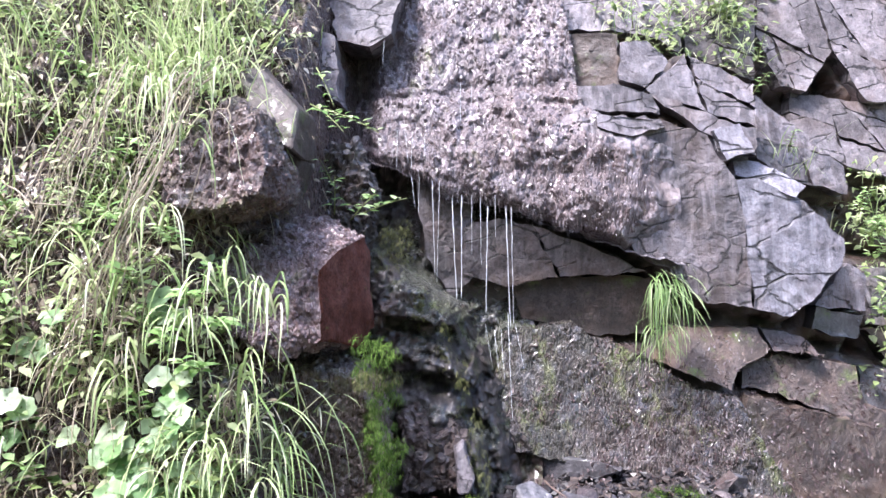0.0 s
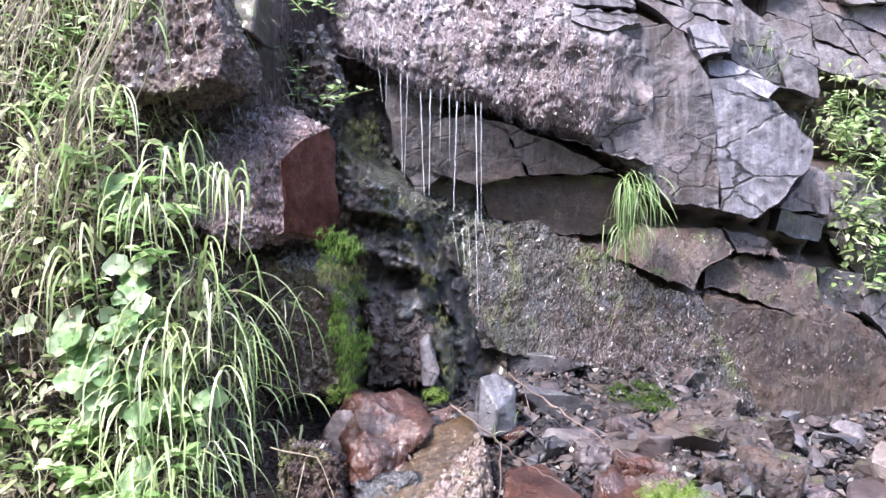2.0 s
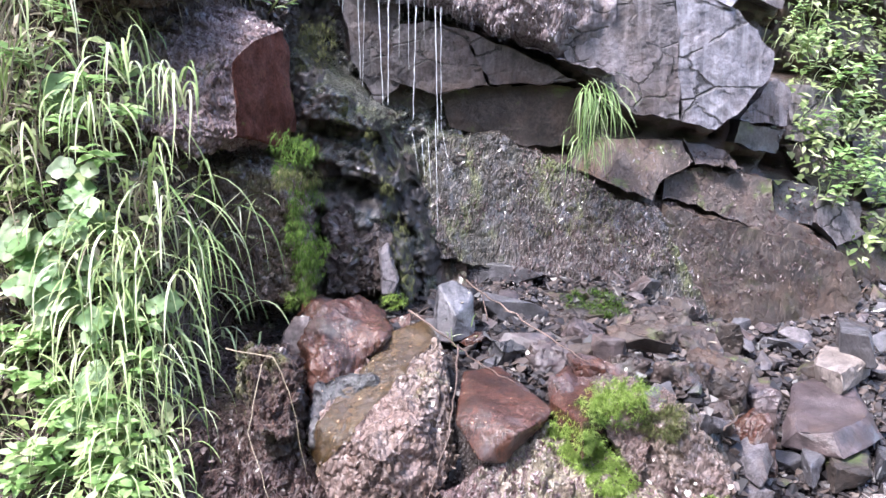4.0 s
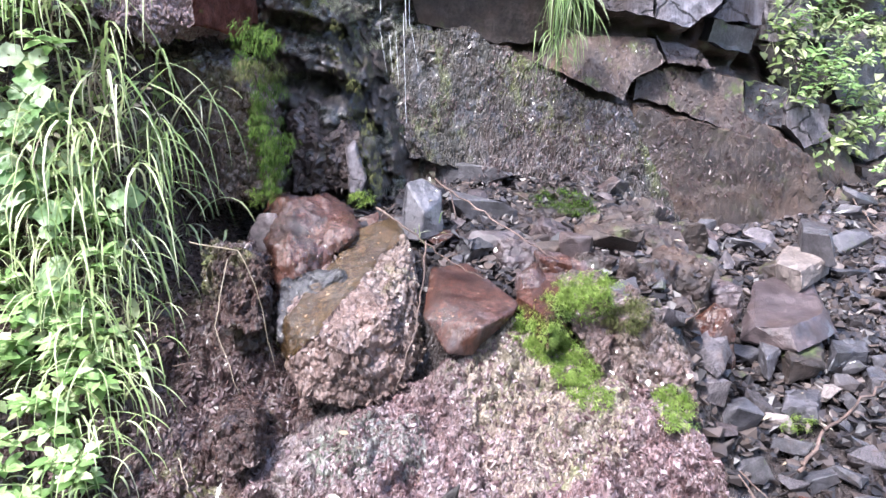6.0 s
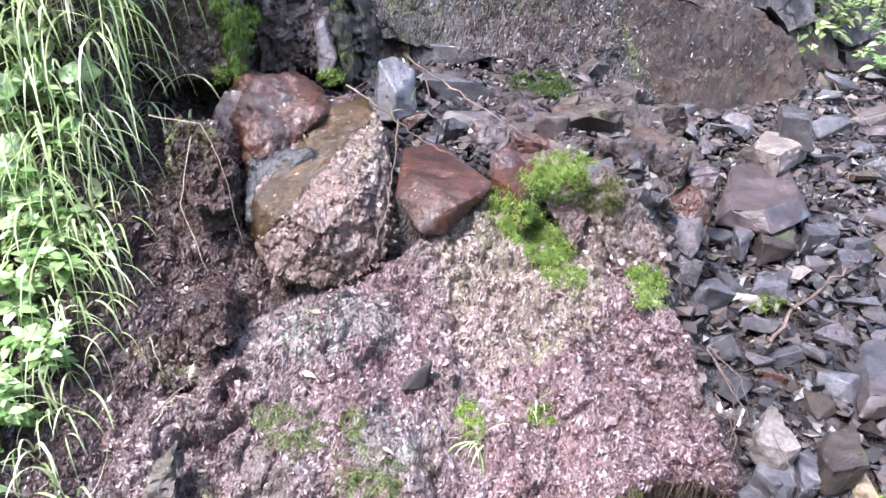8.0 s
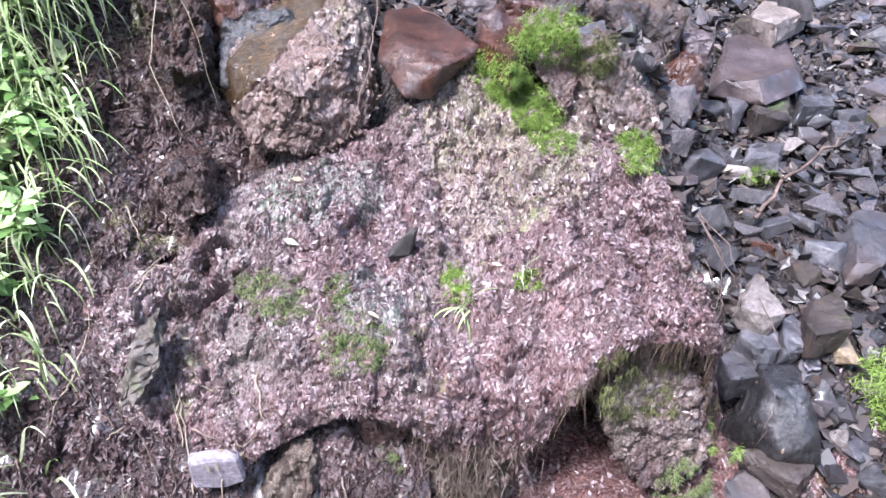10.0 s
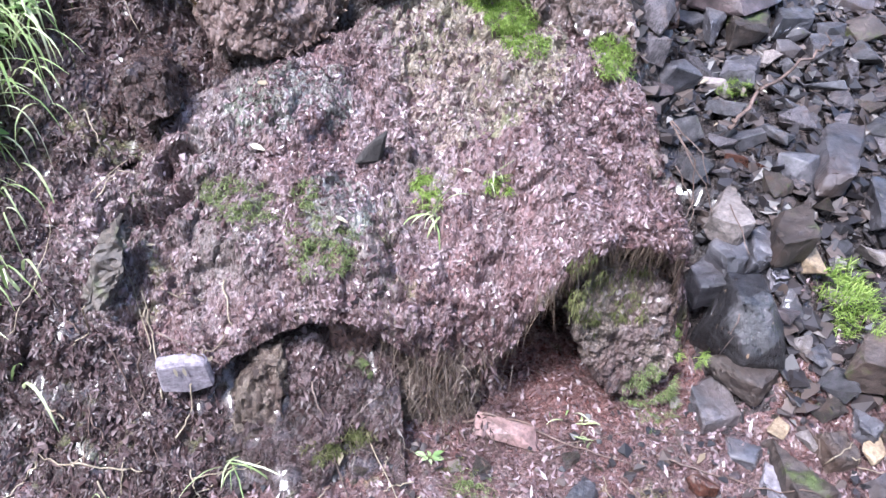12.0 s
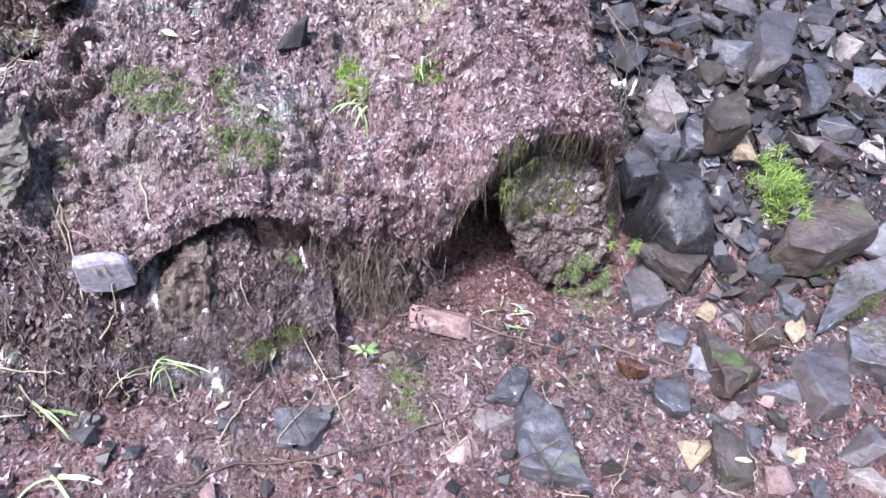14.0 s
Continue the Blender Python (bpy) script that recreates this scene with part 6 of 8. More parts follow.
def grass_tuft(at, n, length, droop, mat, way, width, spread):
    h = Heap()
    if length > 0.25 and mat is GRASS:
        n = int(n * 0.6) + 1
        if at[0] > -0.53 and 0.85 < at[2] < 1.4:        # thin out towards the rocks
            n, length = n // 2 + 1, length * 0.7
    for _ in range(n):
        p = snap(Vector(at) + Vector((rng.gauss(0, spread), 0, rng.gauss(0, spread * 0.7))), (0, -0.9, 0.45))
        d = Vector(way) + Vector((rng.gauss(0, 0.5), rng.uniform(-0.35, 0.25), rng.uniform(-0.3, 0.7)))
        h.blade(p, d, length * rng.uniform(0.55, 1.35), width * rng.uniform(0.6, 1.25), droop * rng.choice((0.2, 0.45, 0.8, 1.1, 1.5)) * rng.uniform(0.85, 1.15), 9)
    dry = mat is STRAW
    return tagged(h.done("grass_tuft", mat), "withered straw-coloured grass hanging down the bank" if dry else "long arching green grass rooted in the bank" if length > 0.17 else "short tuft of green grass growing among rock",
                  "grass", "dry grass" if dry else "grass tufts")


def disc_leaf(at, normal, r):
    """A round, shallowly lobed leaf with a notch at its stalk and veins pressed in."""
    n = Vector(normal).normalized()
    s = n.cross(Vector((0.2, 0.3, 0.9))).normalized()
    t = n.cross(s)
    spin = rng.uniform(0, 6.283)
    verts, faces, k = [Vector(at) - n * r * 0.18], [], 18
    for ring, q in ((1, 0.55), (2, 1.0)):
        for i in range(k):
            a = 6.283 * (i + 0.5) / k
            lobe = 1 + 0.09 * math.cos(a * 7) - 0.45 * math.exp(-((min(a, 6.283 - a)) / 0.28) ** 2)
            rad = r * q * lobe
            wave = n * (r * 0.10 * math.cos(a * 3 + spin) * q + r * 0.05 * math.cos(a * 9) * q - r * 0.1 * (q - 0.5))
            verts.append(Vector(at) + s * (rad * math.cos(a + spin)) + t * (rad * math.sin(a + spin)) + wave)
    for i in range(k):
        j = (i + 1) % k
        faces += [(0, 1 + i, 1 + j), (1 + i, 1 + k + i, 1 + k + j, 1 + j)]
    return verts, faces


def coltsfoot(at, n, r):
    """A low plant: round leaves, each on its own stalk."""
    r *= 0.85
    plant = tagged(new("coltsfoot_plant"), "low plant with round pale green leaves on the bank", "plant", "broad-leaved plants")
    plant.location = at
    for i in range(n):
        base = Vector((rng.uniform(-0.02, 0.02), 0.02, rng.uniform(-0.03, 0.0)))
        top = Vector((rng.uniform(-1, 1) * r * 1.5, -rng.uniform(0.05, 0.15), rng.uniform(-1, 1.2) * r * 1.3))
        h = Heap()
        h.tube([base, (base + top) / 2 + Vector((0, -0.02, -0.01)), top], 0.0025, 0.0018, 5)
        stalk = h.done("stalk", STEM, plant)
        v, f = disc_leaf(top, (rng.uniform(-0.4, 0.4), rng.uniform(-0.9, -0.5), rng.uniform(0.45, 0.9)), r * rng.uniform(0.65, 1.1))
        tagged(mesh_from(v, f, "leaf", BROAD, stalk), "round shallow-lobed leaf")
    return plant


LEAVES = []
for i in range(6):
    h = Heap()
    h.leaf((0, 0, 0), (1, 0, 0), (0, 0, 1), 1.0, rng.uniform(0.4, 0.62), rng.uniform(0.05, 0.5))
    me = bpy.data.meshes.new("leaf")
    me.from_pydata(h.v, [], h.f)
    me.materials.append(WEEDLEAF)
    me.polygons.foreach_set("use_smooth", [True] * len(me.polygons))
    LEAVES.append(me)


def leafy_weed(at, height, n, length, way):
    """A leaning stem with pairs of pointed leaves."""
    weed = tagged(new("leafy_weed"), "small green leafy weed growing out of soil and cracks", "weed", "leafy weeds")
    weed.location = at
    stem, pts = Heap(), [Vector((0, 0, 0))]
    d = (Vector(way) + Vector((rng.uniform(-0.35, 0.35), rng.uniform(-0.2, 0.2), rng.uniform(-0.1, 0.3)))).normalized()
    for i in range(5):
        d = (d + Vector((0, -0.04, -0.06))).normalized()
        pts.append(pts[-1] + d * height / 5)
    stem.tube(pts, 0.003, 0.0015, 4)
    stem.done("stem", STEM, weed)
    for i in range(n):
        k = 0.15 + 0.84 * i / n
        j = min(4, int(k * 5))
        q = pts[j].lerp(pts[j + 1], k * 5 - j)
        a = i * 2.4
        side = Vector((math.cos(a), math.sin(a) * 0.6 - 0.35, 0.25 + rng.uniform(-0.3, 0.3))).normalized()
        across = Vector((0, -0.3, 1)).cross(side).normalized()
        up = side.cross(across)
        s = length * rng.uniform(0.6, 1.25) * (1.1 - 0.4 * k)
        leaf = new("leaf", rng.choice(LEAVES))
        leaf.parent = weed
        m = Matrix((side, across, up)).transposed().to_4x4()
        leaf.matrix_basis = Matrix.Translation(q + side * 0.006) @ m @ Matrix.Diagonal((s, s, s, 1))
    return weed


def twig(points, radius, mat):
    pts = [Vector(p) for p in points]
    fine = []
    for i in range(len(pts) - 1):
        for k in range(5):
            q = pts[i].lerp(pts[i + 1], k / 5)
            fine.append(q + Vector((rng.uniform(-1, 1), rng.uniform(-1, 1), rng.uniform(-0.4, 0.6))) * radius * 1.1)
    fine.append(pts[-1])
    if all(p.y < 1.4 for p in pts) and pts[0].z < 0.95:
        fine = [snap(q, (0, -0.3, 0.95), 0.09) + Vector((0, -0.004, radius * 1.2 + 0.003)) for q in fine]
    h = Heap()
    h.tube(fine, radius * 0.62, radius * 0.3, 6)
    for _ in range(2 if radius > 0.004 else 0):
        q = rng.choice(fine)
        h.tube([q, q + Vector((rng.uniform(-0.06, 0.06), rng.uniform(-0.05, 0.05), rng.uniform(0, 0.03)))], radius * 0.3, radius * 0.12, 5)
    dry = mat is STRAW
    return tagged(h.done("dry_stalk" if dry else "twig", mat), "pale dry stalk lying across rock and soil" if dry else "thin bare brown twig lying on the ground", "twig", "twigs")


def stream(top, foot, radius):
    """A thread of falling water, thick and thin along its way."""
    a, b, h = Vector(top), Vector(foot), Heap()
    n = max(6, int((a - b).length / 0.012))
    x0 = rng.uniform(0, 9)
    pts, rad = [], []
    for i in range(n + 1):
        k = i / n
        pts.append(a.lerp(b, k) + Vector((0.0022 * noise.noise(Vector((x0, k * 9, 0))), 0.002 * noise.noise(Vector((x0, 5, k * 9))), 0)))
        rad.append(radius * 0.34 * (0.75 + 0.6 * noise.noise(Vector((x0, k * 24, 3))) + 0.5 * (1 - k) ** 3))
    verts, faces, m = [], [], 6
    for p, r in zip(pts, rad):
        for j in range(m):
            verts.append(p + Vector((max(0.0004, r) * math.cos(1.047 * j), max(0.0004, r) * math.sin(1.047 * j), 0)))
    for i in range(n):
        for j in range(m):
            k = (j + 1) % m
            faces.append((i * m + j, i * m + k, (i + 1) * m + k, (i + 1) * m + j))
    faces += [tuple(range(m)), tuple(range(n * m, n * m + m))]
    h.add(verts, faces)
    return tagged(h.done("water_stream", water), "thin thread of clear water falling from the dripping lip", "water", "water threads")


moss_cushion((-0.253, 2.180, 1.602), 0.048, 0.043, 146, 0.032, MOSS, (0, -0.5, -0.6))
moss_cushion((-0.201, 2.194, 1.580), 0.036, 0.044, 251, 0.032, MOSS, (0, -0.5, -0.6))
moss_cushion((-0.198, 2.162, 1.570), 0.058, 0.038, 133, 0.032, MOSS, (0, -0.5, -0.6))
moss_cushion((-0.261, 2.197, 1.524), 0.039, 0.031, 198, 0.032, MOSS, (0, -0.5, -0.6))
moss_cushion((-0.209, 2.207, 1.496), 0.058, 0.038, 243, 0.032, DULLMOSS, (0, -0.5, -0.6))
moss_cushion((-0.244, 2.153, 1.501), 0.045, 0.035, 241, 0.032, DULLMOSS, (0, -0.5, -0.6))
moss_cushion((-0.194, 2.217, 1.465), 0.047, 0.041, 234, 0.032, MOSS, (0, -0.5, -0.6))
moss_cushion((-0.188, 2.224, 1.432), 0.056, 0.050, 171, 0.032, MOSS, (0, -0.5, -0.6))
moss_cushion((-0.227, 2.196, 1.420), 0.033, 0.043, 198, 0.032, MOSS, (0, -0.5, -0.6))
moss_cushion((-0.248, 2.229, 1.379), 0.033, 0.046, 235, 0.032, DULLMOSS, (0, -0.5, -0.6))
moss_cushion((-0.243, 2.183, 1.382), 0.034, 0.042, 141, 0.032, MOSS, (0, -0.5, -0.6))
moss_cushion((-0.201, 2.224, 1.346), 0.038, 0.035, 139, 0.032, MOSS, (0, -0.5, -0.6))
moss_cushion((-0.230, 2.153, 1.339), 0.036, 0.038, 197, 0.032, MOSS, (0, -0.5, -0.6))
moss_cushion((-0.232, 2.175, 1.301), 0.059, 0.048, 226, 0.032, MOSS, (0, -0.5, -0.6))
moss_cushion((-0.171, 2.219, 1.284), 0.050, 0.032, 259, 0.032, MOSS, (0, -0.5, -0.6))
moss_cushion((-0.187, 2.225, 1.249), 0.043, 0.035, 207, 0.032, MOSS, (0, -0.5, -0.6))
moss_cushion((-0.229, 2.196, 1.244), 0.031, 0.042, 164, 0.032, MOSS, (0, -0.5, -0.6))
moss_cushion((-0.180, 2.204, 1.218), 0.041, 0.044, 255, 0.032, MOSS, (0, -0.5, -0.6))
moss_cushion((-0.223, 2.227, 1.181), 0.038, 0.039, 211, 0.032, MOSS, (0, -0.5, -0.6))
moss_cushion((-0.210, 2.218, 1.158), 0.038, 0.046, 156, 0.032, DULLMOSS, (0, -0.5, -0.6))
moss_cushion((-0.218, 2.209, 1.145), 0.039, 0.034, 198, 0.032, MOSS, (0, -0.5, -0.6))
moss_cushion((-0.203, 2.206, 1.128), 0.033, 0.036, 215, 0.032, MOSS, (0, -0.5, -0.6))
moss_cushion((-0.228, 2.720, 1.874), 0.060, 0.120, 400, 0.03, DULLMOSS, (0, -0.5, -0.6))
moss_cushion((-0.179, 2.780, 1.917), 0.040, 0.100, 200, 0.03, DULLMOSS, (0, -0.5, -0.6))
moss_cushion((-0.112, 2.720, 1.682), 0.040, 0.080, 250, 0.03, DULLMOSS, (0, -0.5, -0.6))
moss_cushion((-0.028, 2.720, 1.532), 0.030, 0.100, 250, 0.03, DULLMOSS, (0, -0.5, -0.6))
moss_cushion((0.035, 2.680, 1.370), 0.030, 0.120, 260, 0.03, DULLMOSS, (0, -0.5, -0.6))
moss_cushion((0.085, 2.620, 1.196), 0.030, 0.120, 260, 0.03, DULLMOSS, (0, -0.5, -0.6))
moss_cushion((0.113, 2.550, 1.074), 0.030, 0.100, 200, 0.03, DULLMOSS, (0, -0.5, -0.6))
moss_cushion((0.664, 1.720, 0.967), 0.100, 0.075, 3200, 0.035, MOSS, (0, -0.7, 0.6))
moss_cushion((0.780, 1.660, 0.934), 0.070, 0.060, 1000, 0.035, DULLMOSS, (0, -0.7, 0.6))
moss_cushion((0.534, 1.765, 0.868), 0.060, 0.050, 1100, 0.032, MOSS, (0, -0.7, 0.6))
moss_cushion((0.556, 1.751, 0.849), 0.060, 0.050, 1100, 0.032, MOSS, (0, -0.7, 0.6))
moss_cushion((0.576, 1.727, 0.834), 0.060, 0.050, 1100, 0.032, MOSS, (0, -0.7, 0.6))
moss_cushion((0.595, 1.704, 0.819), 0.060, 0.050, 1100, 0.032, MOSS, (0, -0.7, 0.6))
moss_cushion((0.618, 1.676, 0.799), 0.060, 0.050, 1100, 0.032, MOSS, (0, -0.7, 0.6))
moss_cushion((0.638, 1.648, 0.779), 0.060, 0.050, 1100, 0.032, MOSS, (0, -0.7, 0.6))
moss_cushion((0.658, 1.618, 0.758), 0.060, 0.050, 1100, 0.032, MOSS, (0, -0.7, 0.6))
moss_cushion((0.875, 1.520, 0.734), 0.065, 0.050, 1100, 0.03, MOSS, (0, -0.7, 0.6))
moss_cushion((0.816, 2.620, 0.974), 0.120, 0.060, 900, 0.04, GULLYMOSS, (0, -0.7, 0.6))
moss_cushion((0.070, 2.200, 1.107), 0.040, 0.030, 250, 0.03, MOSS, (0, -0.7, 0.6))
moss_cushion((-0.249, 2.150, 1.125), 0.030, 0.030, 200, 0.03, MOSS, (0, -0.7, 0.6))
moss_cushion((1.430, 1.906, 0.453), 0.070, 0.030, 300, 0.03, MOSS, (0, -0.7, 0.6))
moss_cushion((0.388, 1.355, 0.503), 0.035, 0.040, 468, 0.03, MOSS, (0, -0.7, 0.6))
moss_cushion((0.548, 1.319, 0.531), 0.030, 0.030, 234, 0.03, MOSS, (0, -0.7, 0.6))
moss_cushion((-0.038, 1.359, 0.498), 0.090, 0.040, 900, 0.03, FUZZ, (0, -0.7, 0.6))
moss_cushion((0.144, 1.266, 0.462), 0.080, 0.060, 810, 0.03, FUZZ, (0, -0.7, 0.6))
moss_cushion((0.112, 1.396, 0.515), 0.030, 0.030, 216, 0.03, FUZZ, (0, -0.7, 0.6))
moss_cushion((0.922, 1.031, 0.089), 0.070, 0.070, 810, 0.03, FUZZ, (0, -0.7, 0.6))
moss_cushion((0.442, 0.833, 0.021), 0.050, 0.030, 396, 0.03, FUZZ, (0, -0.7, 0.6))
moss_cushion((1.011, 1.035, 0.188), 0.035, 0.030, 270, 0.03, MOSS, (0, -0.7, 0.6))
moss_cushion((1.553, 0.965, 0.104), 0.080, 0.030, 630, 0.03, DULLMOSS, (0, -0.7, 0.6))
moss_cushion((1.586, 0.866, 0.077), 0.060, 0.030, 450, 0.03, DULLMOSS, (0, -0.7, 0.6))
moss_cushion((0.159, 1.032, 0.074), 0.080, 0.030, 450, 0.03, DULLMOSS, (0, -0.7, 0.6))
moss_cushion((1.485, 1.169, 0.207), 0.070, 0.120, 900, 0.05, MOSS, (0, -0.3, 0.8))
grass_tuft((-0.562, 2.055, 1.413), 10, 0.4, 2.8, GRASS, (0, -0.45, 0.85), 0.0095, 0.05)
grass_tuft((-0.495, 2.305, 1.310), 12, 0.4, 3.0, GRASS, (0, -0.45, 0.85), 0.0095, 0.05)
grass_tuft((-0.466, 2.405, 1.173), 10, 0.36, 2.8, GRASS, (0, -0.45, 0.85), 0.0095, 0.05)
grass_tuft((-0.678, 1.958, 1.290), 9, 0.38, 2.6, GRASS, (0, -0.45, 0.85), 0.0095, 0.05)
grass_tuft((-0.831, 2.004, 1.565), 10, 0.36, 2.2, GRASS, (0, -0.45, 0.85), 0.0095, 0.05)
grass_tuft((-0.958, 1.998, 1.642), 10, 0.36, 2.2, GRASS, (0, -0.45, 0.85), 0.0095, 0.05)
grass_tuft((-0.605, 1.947, 1.164), 10, 0.36, 2.6, GRASS, (0, -0.45, 0.85), 0.0095, 0.05)
grass_tuft((-0.906, 1.947, 1.230), 10, 0.36, 2.4, GRASS, (0, -0.45, 0.85), 0.0095, 0.05)
grass_tuft((-0.978, 1.866, 0.972), 14, 0.36, 1.8, GRASS, (0, -0.45, 0.85), 0.0095, 0.05)
grass_tuft((-0.550, 1.997, 0.979), 14, 0.36, 2.8, GRASS, (0, -0.45, 0.85), 0.0095, 0.05)
grass_tuft((-0.623, 1.879, 0.995), 15, 0.3, 2.4, GRASS, (0, -0.45, 0.85), 0.0095, 0.05)
grass_tuft((-0.763, 2.589, 2.533), 22, 0.22, 1.2, GRASS, (0, -0.45, 0.85), 0.0095, 0.05)
grass_tuft((-0.915, 2.554, 2.567), 20, 0.25, 1.2, GRASS, (0, -0.45, 0.85), 0.0095, 0.05)
grass_tuft((-1.048, 2.480, 2.473), 17, 0.24, 1.2, GRASS, (0, -0.45, 0.85), 0.0095, 0.05)
grass_tuft((-0.615, 2.186, 1.726), 15, 0.2, 2.0, GRASS, (0, -0.45, 0.85), 0.0095, 0.05)
grass_tuft((-1.241, 2.642, 2.697), 15, 0.26, 1.2, GRASS, (0, -0.45, 0.85), 0.0095, 0.05)
grass_tuft((-1.387, 2.597, 2.686), 12, 0.24, 1.2, GRASS, (0, -0.45, 0.85), 0.0095, 0.05)
grass_tuft((-1.388, 2.374, 2.398), 12, 0.24, 1.6, GRASS, (0, -0.45, 0.85), 0.0095, 0.05)
grass_tuft((-0.874, 2.683, 2.745), 20, 0.26, 1.0, GRASS, (0, -0.45, 0.85), 0.0095, 0.05)
grass_tuft((-1.055, 2.709, 2.776), 20, 0.26, 1.0, GRASS, (0, -0.45, 0.85), 0.0095, 0.05)
grass_tuft((-0.751, 2.777, 2.770), 15, 0.22, 1.4, GRASS, (0, -0.45, 0.85), 0.0095, 0.05)
grass_tuft((-1.179, 2.337, 2.258), 12, 0.26, 1.8, GRASS, (0, -0.45, 0.85), 0.0095, 0.05)
grass_tuft((-0.989, 2.243, 2.100), 15, 0.26, 2.0, GRASS, (0, -0.45, 0.85), 0.0095, 0.05)
grass_tuft((-0.809, 2.192, 1.972), 12, 0.2, 2.0, GRASS, (0, -0.45, 0.85), 0.0095, 0.05)
grass_tuft((-0.999, 2.104, 1.869), 15, 0.3, 2.2, GRASS, (0, -0.45, 0.85), 0.0095, 0.05)
grass_tuft((-1.076, 1.981, 1.487), 10, 0.34, 2.2, GRASS, (0, -0.45, 0.85), 0.0095, 0.05)
grass_tuft((-0.873, 2.274, 2.155), 15, 0.3, 3.0, STRAW, (0.0, -0.5, 0.1), 0.005, 0.05)
grass_tuft((-0.926, 2.365, 2.297), 12, 0.3, 3.0, STRAW, (0.0, -0.5, 0.1), 0.005, 0.05)
grass_tuft((-0.969, 1.999, 1.613), 17, 0.3, 3.0, STRAW, (0.0, -0.5, 0.1), 0.005, 0.05)
grass_tuft((-0.990, 2.011, 1.709), 15, 0.3, 3.0, STRAW, (0.0, -0.5, 0.1), 0.005, 0.05)
grass_tuft((-0.993, 1.978, 1.488), 12, 0.3, 3.0, STRAW, (0.0, -0.5, 0.1), 0.005, 0.05)
grass_tuft((-1.302, 2.250, 2.157), 8, 0.3, 3.0, STRAW, (0.0, -0.5, 0.1), 0.005, 0.05)
grass_tuft((-1.172, 2.106, 1.870), 10, 0.3, 3.0, STRAW, (0.0, -0.5, 0.1), 0.005, 0.05)
grass_tuft((-0.716, 1.703, 0.760), 12, 0.2, 2.2, GRASS, (0, -0.45, 0.85), 0.0095, 0.05)
grass_tuft((-0.605, 1.769, 0.820), 13, 0.24, 2.6, GRASS, (0, -0.45, 0.85), 0.0095, 0.05)
grass_tuft((-0.501, 1.894, 0.893), 18, 0.3, 3.2, GRASS, (0, -0.45, 0.85), 0.0095, 0.05)
grass_tuft((-0.788, 1.775, 0.823), 20, 0.3, 2.0, GRASS, (0, -0.45, 0.85), 0.0095, 0.05)
grass_tuft((-0.589, 1.733, 0.781), 18, 0.2, 2.6, GRASS, (0, -0.45, 0.85), 0.0095, 0.05)
grass_tuft((-0.540, 1.798, 0.839), 18, 0.22, 2.8, GRASS, (0, -0.45, 0.85), 0.0095, 0.05)
grass_tuft((-0.594, 1.592, 0.661), 15, 0.2, 2.6, GRASS, (0, -0.45, 0.85), 0.0095, 0.05)
grass_tuft((-0.589, 1.417, 0.494), 13, 0.18, 2.4, GRASS, (0, -0.45, 0.85), 0.0095, 0.05)
grass_tuft((-0.594, 1.298, 0.394), 13, 0.2, 2.4, GRASS, (0, -0.45, 0.85), 0.0095, 0.05)
grass_tuft((-0.562, 1.086, 0.203), 10, 0.2, 2.0, GRASS, (0, -0.45, 0.85), 0.0095, 0.05)
grass_tuft((-0.602, 1.510, 0.588), 10, 0.2, 2, GRASS, (0, -0.45, 0.85), 0.0095, 0.05)
grass_tuft((-0.563, 2.030, 1.345), 14, 0.34, 3.0, GRASS, (0.1, -0.5, 0.7), 0.0095, 0.05)
grass_tuft((-0.528, 2.178, 1.287), 15, 0.36, 3.2, GRASS, (0.1, -0.5, 0.7), 0.0095, 0.05)
grass_tuft((-0.490, 2.315, 1.190), 14, 0.34, 3.2, GRASS, (0.1, -0.5, 0.7), 0.0095, 0.05)
grass_tuft((-0.603, 1.955, 1.255), 12, 0.36, 3.0, GRASS, (0.1, -0.5, 0.7), 0.0095, 0.05)
grass_tuft((-0.547, 2.088, 1.192), 14, 0.36, 3.2, GRASS, (0.1, -0.5, 0.7), 0.0095, 0.05)
grass_tuft((-0.510, 2.212, 1.092), 15, 0.3, 3.2, GRASS, (0.1, -0.5, 0.7), 0.0095, 0.05)
grass_tuft((-0.663, 1.963, 1.342), 12, 0.34, 2.8, GRASS, (0.1, -0.5, 0.7), 0.0095, 0.05)
grass_tuft((-0.728, 1.956, 1.270), 10, 0.34, 2.8, GRASS, (0.1, -0.5, 0.7), 0.0095, 0.05)
moss_cushion((0.699, 1.060, 0.482), 0.040, 0.040, 160, 0.03, DULLMOSS, (0, -0.5, -0.6))
moss_cushion((0.770, 1.060, 0.409), 0.050, 0.050, 160, 0.03, DULLMOSS, (0, -0.5, -0.6))
moss_cushion((0.843, 1.060, 0.315), 0.050, 0.050, 160, 0.03, DULLMOSS, (0, -0.5, -0.6))
moss_cushion((0.750, 1.060, 0.306), 0.030, 0.050, 160, 0.03, DULLMOSS, (0, -0.5, -0.6))
moss_cushion((0.860, 1.060, 0.418), 0.040, 0.050, 160, 0.03, DULLMOSS, (0, -0.5, -0.6))
moss_cushion((0.697, 1.060, 0.382), 0.030, 0.050, 160, 0.03, DULLMOSS, (0, -0.5, -0.6))
grass_tuft((-0.734, 1.954, 1.225), 25, 0.29, 3.0, GRASS, (0.05, -0.5, 0.7), 0.0095, 0.05)
grass_tuft((-0.673, 1.943, 1.136), 25, 0.29, 3.0, GRASS, (0.05, -0.5, 0.7), 0.0095, 0.05)
